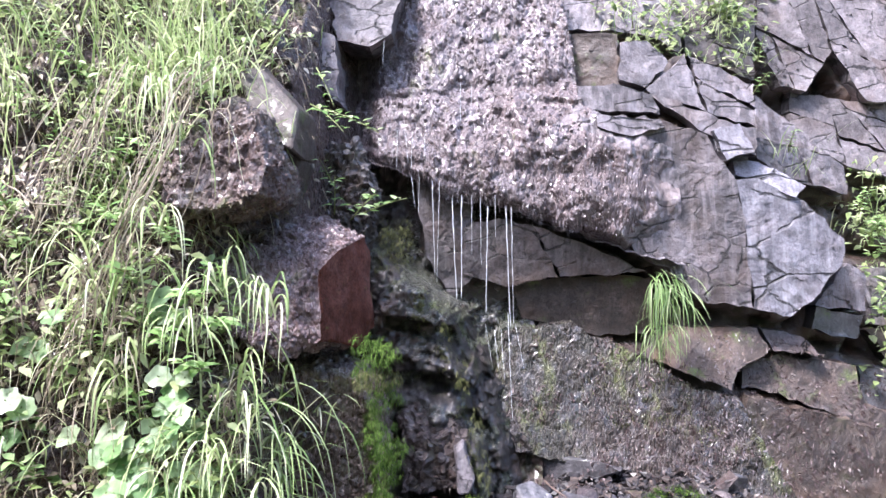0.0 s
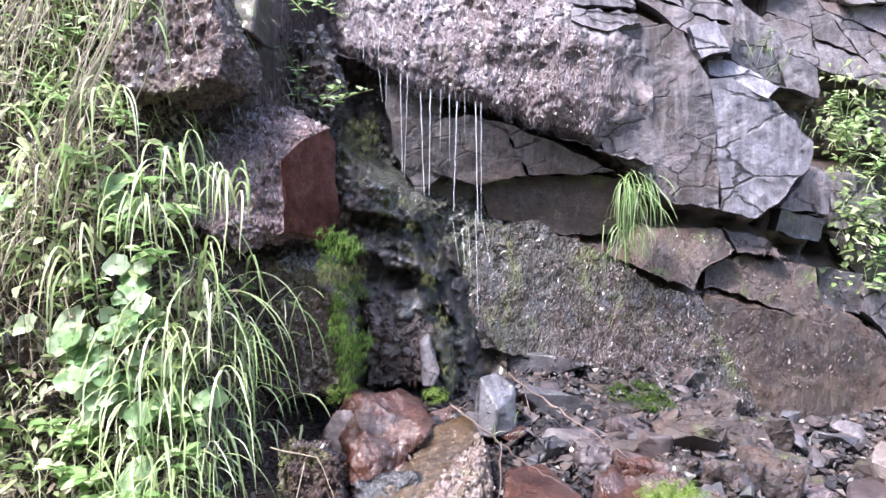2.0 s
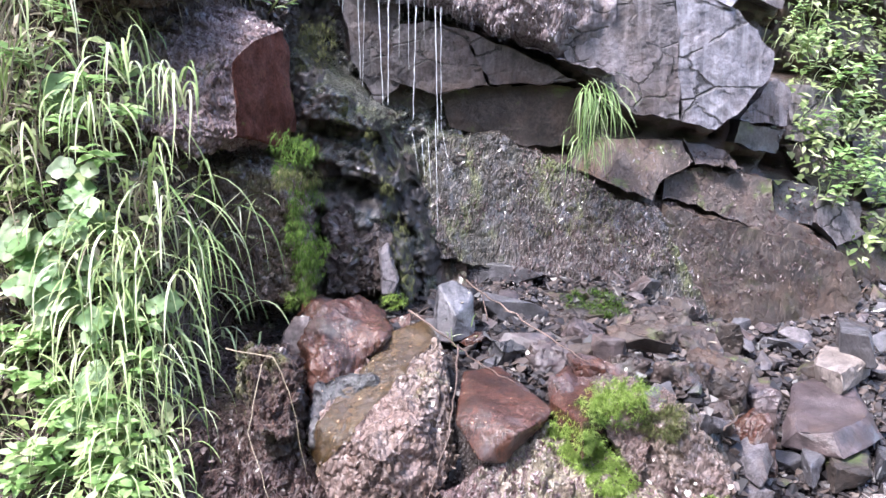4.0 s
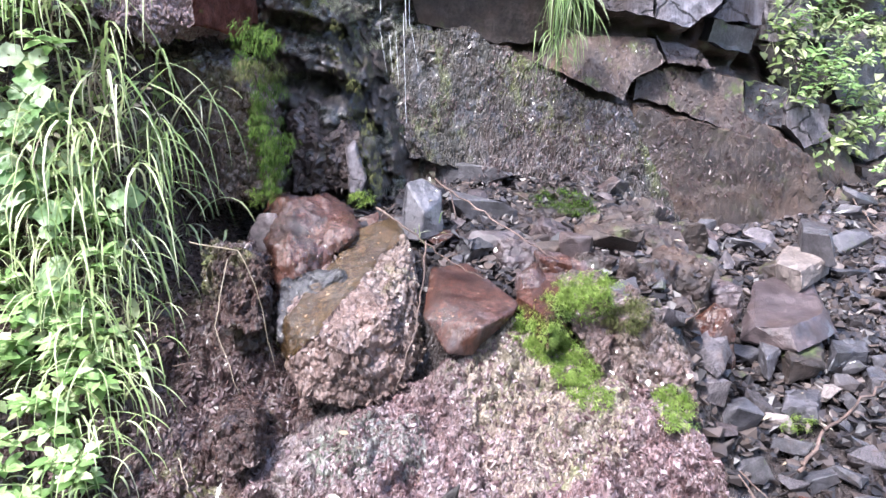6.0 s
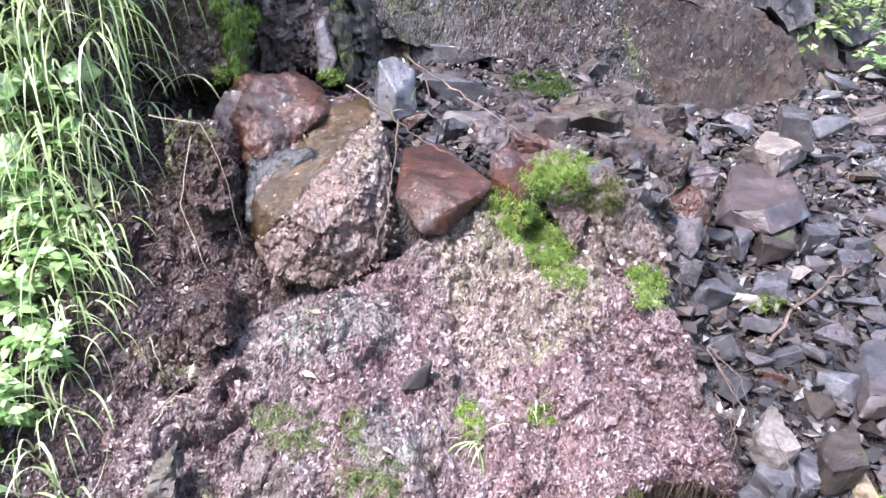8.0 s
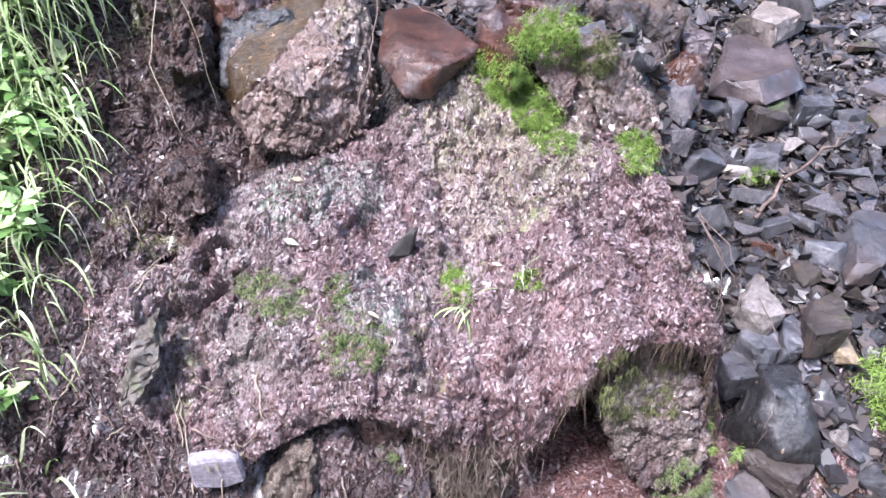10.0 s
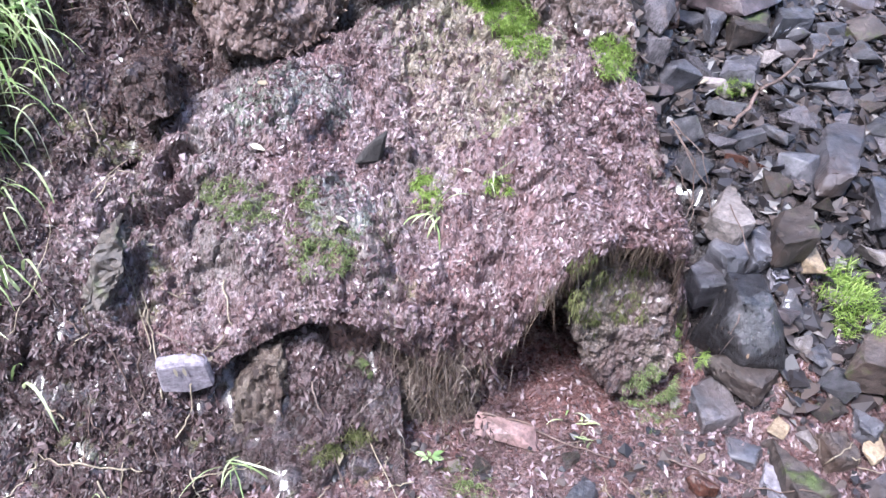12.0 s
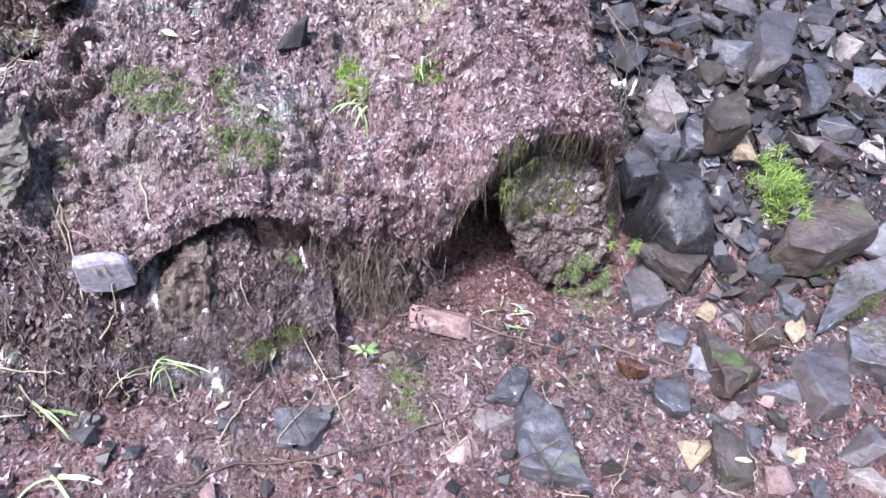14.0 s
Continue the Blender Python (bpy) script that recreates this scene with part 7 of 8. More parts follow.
grass_tuft((-0.598, 1.946, 1.166), 25, 0.29, 3.0, GRASS, (0.05, -0.5, 0.7), 0.0095, 0.05)
grass_tuft((-0.558, 2.021, 1.080), 25, 0.29, 3.0, GRASS, (0.05, -0.5, 0.7), 0.0095, 0.05)
grass_tuft((-0.527, 2.099, 0.987), 25, 0.29, 3.0, GRASS, (0.05, -0.5, 0.7), 0.0095, 0.05)
grass_tuft((-0.491, 2.231, 0.997), 25, 0.29, 3.0, GRASS, (0.05, -0.5, 0.7), 0.0095, 0.05)
grass_tuft((-0.645, 1.896, 1.025), 25, 0.29, 3.0, GRASS, (0.05, -0.5, 0.7), 0.0095, 0.05)
grass_tuft((-0.774, 1.910, 1.054), 25, 0.29, 3.0, GRASS, (0.05, -0.5, 0.7), 0.0095, 0.05)
grass_tuft((-0.563, 1.940, 0.976), 25, 0.29, 3.0, GRASS, (0.05, -0.5, 0.7), 0.0095, 0.05)
grass_tuft((-0.624, 1.800, 0.839), 13, 0.17, 3.0, GRASS, (0.1, -0.5, 0.6), 0.008, 0.04)
grass_tuft((-0.576, 1.762, 0.811), 13, 0.17, 3.0, GRASS, (0.1, -0.5, 0.6), 0.008, 0.04)
grass_tuft((-0.524, 1.699, 0.752), 10, 0.17, 3.0, GRASS, (0.1, -0.5, 0.6), 0.008, 0.04)
grass_tuft((-0.609, 1.645, 0.707), 13, 0.17, 3.0, GRASS, (0.1, -0.5, 0.6), 0.008, 0.04)
grass_tuft((-0.559, 1.587, 0.647), 12, 0.17, 3.0, GRASS, (0.1, -0.5, 0.6), 0.008, 0.04)
grass_tuft((-0.608, 1.501, 0.579), 12, 0.17, 3.0, GRASS, (0.1, -0.5, 0.6), 0.008, 0.04)
grass_tuft((-0.564, 1.423, 0.504), 9, 0.17, 3.0, GRASS, (0.1, -0.5, 0.6), 0.008, 0.04)
grass_tuft((-0.596, 1.345, 0.437), 9, 0.17, 3.0, GRASS, (0.1, -0.5, 0.6), 0.008, 0.04)
grass_tuft((-0.581, 1.252, 0.349), 7, 0.17, 3.0, GRASS, (0.1, -0.5, 0.6), 0.008, 0.04)
moss_cushion((0.691, 3.000, 1.398), 0.070, 0.050, 90, 0.022, DULLMOSS, (0, -0.5, -0.6))
moss_cushion((0.789, 3.000, 1.304), 0.070, 0.050, 90, 0.022, DULLMOSS, (0, -0.5, -0.6))
moss_cushion((0.881, 3.000, 1.351), 0.070, 0.050, 90, 0.022, DULLMOSS, (0, -0.5, -0.6))
moss_cushion((0.958, 3.000, 1.232), 0.070, 0.050, 90, 0.022, DULLMOSS, (0, -0.5, -0.6))
moss_cushion((0.841, 3.000, 1.184), 0.070, 0.050, 90, 0.022, DULLMOSS, (0, -0.5, -0.6))
moss_cushion((0.697, 3.000, 1.208), 0.070, 0.050, 90, 0.022, DULLMOSS, (0, -0.5, -0.6))
moss_cushion((1.034, 3.000, 1.135), 0.070, 0.050, 90, 0.022, DULLMOSS, (0, -0.5, -0.6))
moss_cushion((0.599, 3.000, 1.327), 0.070, 0.050, 90, 0.022, DULLMOSS, (0, -0.5, -0.6))
moss_cushion((0.940, 1.095, 0.040), 0.070, 0.040, 400, 0.022, FUZZ, (0, -0.7, 0.6))
moss_cushion((0.881, 1.126, 0.037), 0.050, 0.030, 200, 0.022, DULLMOSS, (0, -0.7, 0.6))
moss_cushion((0.427, 0.895, 0.025), 0.050, 0.030, 200, 0.022, DULLMOSS, (0, -0.7, 0.6))
grass_tuft((0.885, 3.02, 1.745), 80, 0.25, 4.2, SEDGE, (0.05, -0.75, -0.25), 0.0055, 0.035)
grass_tuft((0.850, 2.99, 1.56), 60, 0.16, 4.0, SEDGE, (-0.1, -0.75, -0.2), 0.005, 0.04)
grass_tuft((1.591, 3.550, 2.298), 11, 0.16, 1.6, GRASS, (0, -0.5, 0.6), 0.006, 0.06)
grass_tuft((1.693, 3.600, 2.289), 11, 0.16, 1.6, GRASS, (0, -0.5, 0.6), 0.006, 0.06)
grass_tuft((0.832, 3.500, 2.957), 11, 0.16, 1.6, GRASS, (0, -0.5, 0.6), 0.006, 0.06)
grass_tuft((0.938, 3.500, 2.901), 11, 0.16, 1.6, GRASS, (0, -0.5, 0.6), 0.006, 0.06)
grass_tuft((1.085, 3.550, 2.940), 11, 0.16, 1.6, GRASS, (0, -0.5, 0.6), 0.006, 0.06)
grass_tuft((1.219, 3.550, 2.830), 11, 0.16, 1.6, GRASS, (0, -0.5, 0.6), 0.006, 0.06)
grass_tuft((1.344, 3.600, 2.923), 11, 0.16, 1.6, GRASS, (0, -0.5, 0.6), 0.006, 0.06)
grass_tuft((1.470, 3.650, 2.824), 11, 0.16, 1.6, GRASS, (0, -0.5, 0.6), 0.006, 0.06)
grass_tuft((2.123, 3.700, 2.184), 11, 0.16, 1.6, GRASS, (0, -0.5, 0.6), 0.006, 0.06)
grass_tuft((2.015, 3.600, 1.931), 11, 0.16, 1.6, GRASS, (0, -0.5, 0.6), 0.006, 0.06)
grass_tuft((0.396, 1.278, 0.464), 12, 0.12, 2.4, GRASS, (0.1, -0.4, 0.3), 0.009, 0.012)
grass_tuft((0.551, 1.330, 0.531), 8, 0.06, 1.5, GRASS, (0.1, -0.4, 0.5), 0.005, 0.02)
grass_tuft((-0.084, 1.007, 0.029), 8, 0.12, 2, GRASS, (0.2, -0.4, 0.2), 0.006, 0.01)
grass_tuft((0.726, 0.964, 0.029), 12, 0.06, 1.5, GRASS, (0, -0.4, 0.6), 0.007, 0.03)
grass_tuft((-0.353, 0.903, 0.026), 6, 0.16, 1.8, GRASS, (0.2, -0.5, 0.4), 0.01, 0.02)
grass_tuft((-0.291, 0.729, 0.013), 4, 0.12, 2, GRASS, (0.6, -0.3, 0.4), 0.014, 0.01)
grass_tuft((0.238, 2.000, 1.037), 7, 0.06, 1.2, GRASS, (0, -0.4, 0.8), 0.005, 0.03)
coltsfoot((-0.973, 1.967, 1.346), 3, 0.05)
coltsfoot((-0.858, 1.961, 1.300), 4, 0.045)
coltsfoot((-0.726, 1.975, 1.408), 4, 0.042)
coltsfoot((-0.672, 1.955, 1.302), 3, 0.045)
coltsfoot((-0.774, 1.949, 1.256), 4, 0.045)
coltsfoot((-0.734, 2.022, 1.495), 2, 0.036)
coltsfoot((-0.694, 2.189, 1.822), 2, 0.034)
coltsfoot((-0.786, 2.079, 1.752), 4, 0.045)
coltsfoot((-1.116, 1.998, 1.662), 3, 0.05)
coltsfoot((-1.207, 1.984, 1.519), 3, 0.05)
coltsfoot((-1.229, 1.964, 1.427), 3, 0.045)
coltsfoot((-0.742, 2.021, 1.505), 4, 0.045)
coltsfoot((-0.753, 1.970, 1.398), 4, 0.05)
coltsfoot((-0.791, 1.945, 1.198), 4, 0.055)
coltsfoot((-0.651, 1.946, 1.197), 5, 0.045)
coltsfoot((-0.744, 1.881, 1.000), 4, 0.05)
coltsfoot((-0.687, 1.876, 0.985), 3, 0.05)
coltsfoot((-0.786, 1.960, 1.290), 4, 0.045)
coltsfoot((-0.663, 1.939, 1.167), 4, 0.042)
coltsfoot((-0.848, 1.943, 1.167), 4, 0.045)
coltsfoot((-0.570, 1.995, 1.214), 3, 0.038)
coltsfoot((-0.918, 1.961, 1.353), 4, 0.045)
coltsfoot((-0.721, 1.970, 1.414), 4, 0.04)
leafy_weed((-1.494, 2.564, 2.679), 0.2, 16, 0.04, (0, -0.5, 0.7))
leafy_weed((-1.325, 2.476, 2.515), 0.2, 18, 0.045, (0, -0.5, 0.7))
leafy_weed((-1.399, 2.325, 2.314), 0.2, 16, 0.045, (0, -0.5, 0.7))
leafy_weed((-1.186, 2.432, 2.406), 0.2, 18, 0.045, (0, -0.5, 0.7))
leafy_weed((-1.042, 2.326, 2.236), 0.18, 16, 0.045, (0, -0.5, 0.7))
leafy_weed((-1.255, 2.265, 2.158), 0.2, 16, 0.04, (0, -0.5, 0.7))
leafy_weed((-1.098, 2.166, 1.973), 0.2, 16, 0.04, (0, -0.5, 0.7))
leafy_weed((-0.841, 2.138, 1.902), 0.16, 14, 0.04, (0, -0.5, 0.7))
leafy_weed((-0.827, 2.010, 1.643), 0.16, 16, 0.045, (0, -0.5, 0.7))
leafy_weed((-0.900, 1.988, 1.550), 0.16, 16, 0.04, (0, -0.5, 0.7))
leafy_weed((-1.029, 1.988, 1.582), 0.16, 14, 0.04, (0, -0.5, 0.7))
leafy_weed((-1.260, 2.080, 1.855), 0.16, 12, 0.04, (0, -0.5, 0.7))
leafy_weed((-1.121, 2.608, 2.644), 0.2, 16, 0.045, (0, -0.5, 0.7))
leafy_weed((-0.688, 2.785, 2.728), 0.16, 14, 0.04, (0, -0.5, 0.7))
leafy_weed((-1.340, 2.158, 2.010), 0.2, 14, 0.04, (0, -0.5, 0.7))
leafy_weed((-1.109, 1.948, 1.241), 0.16, 16, 0.05, (0, -0.5, 0.7))
leafy_weed((-1.058, 2.235, 2.082), 0.16, 16, 0.045, (0, -0.5, 0.7))
leafy_weed((-0.833, 2.262, 2.100), 0.12, 10, 0.04, (0, -0.5, 0.7))
leafy_weed((-0.761, 1.775, 0.822), 0.14, 18, 0.065, (0, -0.5, 0.7))
leafy_weed((-0.681, 1.728, 0.778), 0.14, 18, 0.065, (0, -0.5, 0.7))
leafy_weed((-0.590, 1.683, 0.735), 0.14, 16, 0.06, (0, -0.5, 0.7))
leafy_weed((-0.785, 1.832, 0.893), 0.14, 18, 0.065, (0, -0.5, 0.7))
leafy_weed((-0.741, 1.816, 0.866), 0.14, 18, 0.065, (0, -0.5, 0.7))
leafy_weed((-0.649, 1.774, 0.819), 0.14, 18, 0.06, (0, -0.5, 0.7))
leafy_weed((-0.779, 1.733, 0.779), 0.14, 18, 0.065, (0, -0.5, 0.7))
leafy_weed((-0.675, 1.638, 0.699), 0.14, 18, 0.06, (0, -0.5, 0.7))
leafy_weed((-0.585, 1.729, 0.774), 0.12, 16, 0.055, (0, -0.5, 0.7))
leafy_weed((-0.622, 1.505, 0.574), 0.12, 14, 0.045, (0, -0.5, 0.7))
leafy_weed((-0.714, 1.466, 0.545), 0.12, 14, 0.045, (0, -0.5, 0.7))
leafy_weed((-0.551, 1.775, 0.816), 0.12, 14, 0.04, (0, -0.5, 0.7))
leafy_weed((-0.500, 1.724, 0.774), 0.1, 12, 0.035, (0, -0.5, 0.7))
leafy_weed((-0.740, 1.575, 0.645), 0.14, 14, 0.045, (0, -0.5, 0.7))
leafy_weed((-0.593, 1.506, 0.575), 0.1, 12, 0.04, (0, -0.5, 0.7))
leafy_weed((-0.592, 1.233, 0.334), 0.1, 12, 0.045, (0, -0.5, 0.7))
leafy_weed((0.859, 3.500, 2.929), 0.14, 14, 0.035, (0, -0.5, 0.7))
leafy_weed((1.032, 3.550, 2.995), 0.14, 14, 0.035, (0, -0.5, 0.7))
leafy_weed((1.192, 3.550, 2.912), 0.14, 14, 0.035, (0, -0.5, 0.7))
leafy_weed((1.371, 3.600, 3.005), 0.14, 14, 0.035, (0, -0.5, 0.7))
leafy_weed((1.479, 3.600, 2.784), 0.14, 14, 0.035, (0, -0.5, 0.7))
leafy_weed((1.604, 3.550, 2.339), 0.14, 14, 0.035, (0, -0.5, 0.7))
leafy_weed((1.451, 3.600, 2.620), 0.14, 14, 0.035, (0, -0.5, 0.7))
leafy_weed((1.987, 3.650, 2.043), 0.14, 14, 0.035, (0, -0.5, 0.7))
leafy_weed((2.055, 3.600, 1.931), 0.14, 14, 0.035, (0, -0.5, 0.7))
leafy_weed((2.013, 3.500, 1.558), 0.14, 14, 0.035, (0, -0.5, 0.7))
leafy_weed((2.040, 3.750, 2.067), 0.16, 18, 0.04, (0, -0.5, 0.7))
leafy_weed((2.137, 3.750, 1.957), 0.16, 18, 0.04, (0, -0.5, 0.7))
leafy_weed((2.258, 3.750, 1.901), 0.16, 18, 0.04, (0, -0.5, 0.7))
leafy_weed((2.386, 3.750, 1.789), 0.16, 18, 0.04, (0, -0.5, 0.7))
leafy_weed((2.163, 3.650, 1.706), 0.16, 18, 0.04, (0, -0.5, 0.7))
leafy_weed((2.290, 3.600, 1.570), 0.16, 18, 0.04, (0, -0.5, 0.7))
leafy_weed((2.124, 3.600, 1.514), 0.16, 18, 0.04, (0, -0.5, 0.7))
leafy_weed((2.392, 3.600, 1.402), 0.16, 18, 0.04, (0, -0.5, 0.7))
leafy_weed((2.170, 3.500, 1.330), 0.16, 18, 0.04, (0, -0.5, 0.7))
leafy_weed((2.483, 3.900, 2.021), 0.16, 18, 0.04, (0, -0.5, 0.7))
leafy_weed((2.065, 3.700, 1.816), 0.16, 18, 0.04, (0, -0.5, 0.7))
leafy_weed((2.242, 3.600, 1.388), 0.15, 18, 0.04, (0, -0.5, 0.7))
leafy_weed((2.352, 3.550, 1.287), 0.15, 18, 0.04, (0, -0.5, 0.7))
leafy_weed((2.548, 3.500, 1.074), 0.15, 18, 0.04, (0, -0.5, 0.7))
leafy_weed((2.654, 3.450, 0.999), 0.15, 18, 0.04, (0, -0.5, 0.7))
leafy_weed((2.714, 3.400, 0.867), 0.15, 18, 0.04, (0, -0.5, 0.7))
leafy_weed((2.586, 3.400, 0.896), 0.15, 18, 0.04, (0, -0.5, 0.7))
leafy_weed((2.881, 3.800, 1.290), 0.15, 18, 0.04, (0, -0.5, 0.7))
leafy_weed((2.561, 3.700, 1.298), 0.15, 18, 0.04, (0, -0.5, 0.7))
leafy_weed((2.225, 3.650, 1.465), 0.15, 18, 0.04, (0, -0.5, 0.7))
leafy_weed((2.716, 3.500, 1.131), 0.15, 18, 0.04, (0, -0.5, 0.7))
leafy_weed((2.439, 3.700, 1.437), 0.15, 18, 0.04, (0, -0.5, 0.7))
grass_tuft((2.048, 3.700, 2.009), 8, 0.16, 2.2, GRASS, (0.2, -0.5, 0.6), 0.007, 0.05)
leafy_weed((2.083, 3.650, 1.953), 0.16, 20, 0.055, (0, -0.5, 0.7))
grass_tuft((2.136, 3.650, 1.844), 8, 0.16, 2.2, GRASS, (0.2, -0.5, 0.6), 0.007, 0.05)
leafy_weed((2.170, 3.600, 1.790), 0.16, 20, 0.055, (0, -0.5, 0.7))
grass_tuft((2.217, 3.600, 1.735), 8, 0.16, 2.2, GRASS, (0.2, -0.5, 0.6), 0.007, 0.05)
leafy_weed((2.249, 3.550, 1.682), 0.16, 20, 0.055, (0, -0.5, 0.7))
grass_tuft((2.283, 3.500, 1.604), 8, 0.16, 2.2, GRASS, (0.2, -0.5, 0.6), 0.007, 0.05)
leafy_weed((2.312, 3.450, 1.554), 0.16, 20, 0.055, (0, -0.5, 0.7))
grass_tuft((2.086, 3.600, 1.625), 8, 0.16, 2.2, GRASS, (0.2, -0.5, 0.6), 0.007, 0.05)
leafy_weed((2.120, 3.550, 1.573), 0.16, 20, 0.055, (0, -0.5, 0.7))
grass_tuft((2.157, 3.500, 1.468), 8, 0.16, 2.2, GRASS, (0.2, -0.5, 0.6), 0.007, 0.05)
leafy_weed((2.188, 3.450, 1.419), 0.16, 20, 0.055, (0, -0.5, 0.7))
grass_tuft((2.263, 3.450, 1.364), 8, 0.16, 2.2, GRASS, (0.2, -0.5, 0.6), 0.007, 0.05)
leafy_weed((2.292, 3.400, 1.317), 0.16, 20, 0.055, (0, -0.5, 0.7))
grass_tuft((2.021, 3.750, 1.956), 8, 0.16, 2.2, GRASS, (0.2, -0.5, 0.6), 0.007, 0.05)
leafy_weed((2.058, 3.700, 1.899), 0.16, 20, 0.055, (0, -0.5, 0.7))
grass_tuft((2.319, 3.700, 1.873), 8, 0.16, 2.2, GRASS, (0.2, -0.5, 0.6), 0.007, 0.05)
leafy_weed((2.352, 3.650, 1.818), 0.16, 20, 0.055, (0, -0.5, 0.7))
grass_tuft((2.121, 3.450, 1.255), 8, 0.16, 2.2, GRASS, (0.2, -0.5, 0.6), 0.007, 0.05)
leafy_weed((2.152, 3.400, 1.209), 0.16, 20, 0.055, (0, -0.5, 0.7))
leafy_weed((2.253, 3.500, 1.346), 0.16, 20, 0.055, (0, -0.5, 0.7))
leafy_weed((2.395, 3.450, 1.220), 0.16, 20, 0.055, (0, -0.5, 0.7))
leafy_weed((2.562, 3.400, 1.120), 0.16, 20, 0.055, (0, -0.5, 0.7))
leafy_weed((2.656, 3.350, 0.964), 0.16, 20, 0.055, (0, -0.5, 0.7))
leafy_weed((2.602, 3.300, 0.864), 0.16, 20, 0.055, (0, -0.5, 0.7))
leafy_weed((2.538, 3.600, 1.393), 0.16, 20, 0.055, (0, -0.5, 0.7))
leafy_weed((2.653, 3.450, 1.249), 0.16, 20, 0.055, (0, -0.5, 0.7))
leafy_weed((-0.437, 2.700, 2.130), 0.14, 10, 0.035, (0, -0.5, 0.7))
leafy_weed((-0.459, 2.500, 2.528), 0.22, 10, 0.035, (0.5, -0.4, -0.6))
leafy_weed((-0.337, 2.750, 2.079), 0.08, 7, 0.035, (0.8, -0.4, 0.2))
leafy_weed((0.355, 0.941, 0.024), 0.05, 7, 0.03, (0, -0.5, 0.7))
twig([(-0.078, 0.669, 0.019), (0.064, 0.698, 0.016), (0.224, 0.690, 0.017), (0.368, 0.694, 0.018), (0.566, 0.741, 0.025)], 0.006, TWIG)
twig([(0.449, 1.017, 0.045), (0.574, 1.012, 0.042), (0.707, 0.920, 0.039), (0.831, 0.859, 0.032)], 0.005, TWIG)
twig([(0.891, 0.869, 0.040), (1.024, 0.798, 0.037), (1.129, 0.740, 0.038), (1.226, 0.669, 0.036)], 0.004, TWIG)
twig([(0.146, 0.732, 0.019), (0.186, 0.778, 0.023), (0.240, 0.839, 0.028)], 0.003, STRAW)
twig([(0.027, 0.744, 0.023), (0.082, 0.835, 0.029), (0.133, 0.882, 0.034)], 0.004, STRAW)
twig([(0.217, 0.992, 0.041), (0.268, 0.861, 0.033), (0.301, 0.731, 0.022)], 0.003, STRAW)
twig([(0.100, 1.030, 0.249), (0.128, 1.006, 0.041), (0.204, 0.720, 0.023)], 0.004, TWIG)
twig([(-0.239, 1.035, 0.329), (-0.272, 1.036, 0.197), (-0.229, 1.033, 0.098)], 0.005, TWIG)
twig([(-0.207, 1.077, 0.347), (-0.129, 1.032, 0.348), (-0.068, 1.031, 0.274)], 0.004, TWIG)
twig([(0.133, 0.699, 0.023), (0.268, 0.661, 0.014), (0.455, 0.636, 0.011)], 0.003, TWIG)
twig([(-0.304, 1.072, 0.333), (-0.269, 1.032, 0.165), (-0.195, 0.864, 0.035)], 0.003, TWIG)
twig([(0.472, 0.920, 0.038), (0.503, 0.810, 0.029)], 0.003, TWIG)
twig([(0.544, 0.704, 0.021), (0.546, 0.610, 0.017)], 0.003, TWIG)
twig([(0.948, 0.945, 0.045), (0.985, 0.807, 0.034), (0.995, 0.728, 0.029)], 0.003, TWIG)
twig([(0.792, 0.825, 0.030), (0.831, 0.739, 0.030), (0.868, 0.649, 0.020)], 0.003, TWIG)
twig([(0.652, 0.926, 0.038), (0.859, 0.944, 0.041), (0.959, 0.893, 0.040)], 0.003, TWIG)
twig([(1.124, 1.049, 0.361), (1.087, 1.031, 0.217)], 0.003, TWIG)
twig([(1.092, 1.207, 0.506), (1.118, 1.113, 0.428)], 0.003, TWIG)
twig([(1.634, 1.274, 0.277), (1.739, 1.222, 0.249), (1.832, 1.174, 0.219)], 0.003, TWIG)
twig([(1.576, 1.686, 0.409), (1.708, 1.645, 0.399)], 0.003, TWIG)
twig([(1.521, 0.711, 0.047), (1.570, 0.642, 0.039)], 0.003, TWIG)
twig([(0.876, 0.747, 0.030), (1.001, 0.640, 0.021), (1.080, 0.570, 0.018)], 0.003, TWIG)
twig([(0.620, 0.601, 0.009), (0.731, 0.633, 0.015), (0.825, 0.603, 0.013)], 0.003, TWIG)
twig([(1.30, 1.62, 0.47), (1.335, 1.65, 0.49), (1.50, 1.78, 0.53), (1.70, 1.90, 0.56), (1.80, 1.98, 0.56)], 0.011, TWIG)
twig([(0.945, 1.723, 0.882), (1.030, 1.778, 0.906)], 0.006, TWIG)
twig([(2.368, 3.199, 0.819), (2.342, 2.958, 0.756), (2.358, 2.776, 0.713)], 0.007, TWIG)
twig([(2.198, 3.200, 0.810), (2.494, 3.478, 0.878)], 0.006, TWIG)
twig([(0.118, 2.100, 1.103), (0.214, 2.000, 1.063), (0.308, 1.950, 0.994), (0.410, 1.850, 0.970)], 0.006, TWIG)
twig([(0.251, 1.950, 1.045), (0.229, 1.720, 0.999), (0.212, 1.620, 0.934), (0.151, 1.550, 0.784)], 0.004, TWIG)
twig([(0.308, 2.400, 1.115), (0.412, 2.300, 1.064), (0.539, 2.150, 1.013), (0.652, 2.000, 0.971)], 0.006, TWIG)
twig([(0.377, 2.300, 1.006), (0.366, 2.400, 1.076), (0.423, 2.400, 1.115)], 0.004, TWIG)
twig([(-0.266, 1.750, 1.072), (-0.280, 1.620, 0.945), (-0.211, 1.500, 0.825)], 0.0022, STRAW)
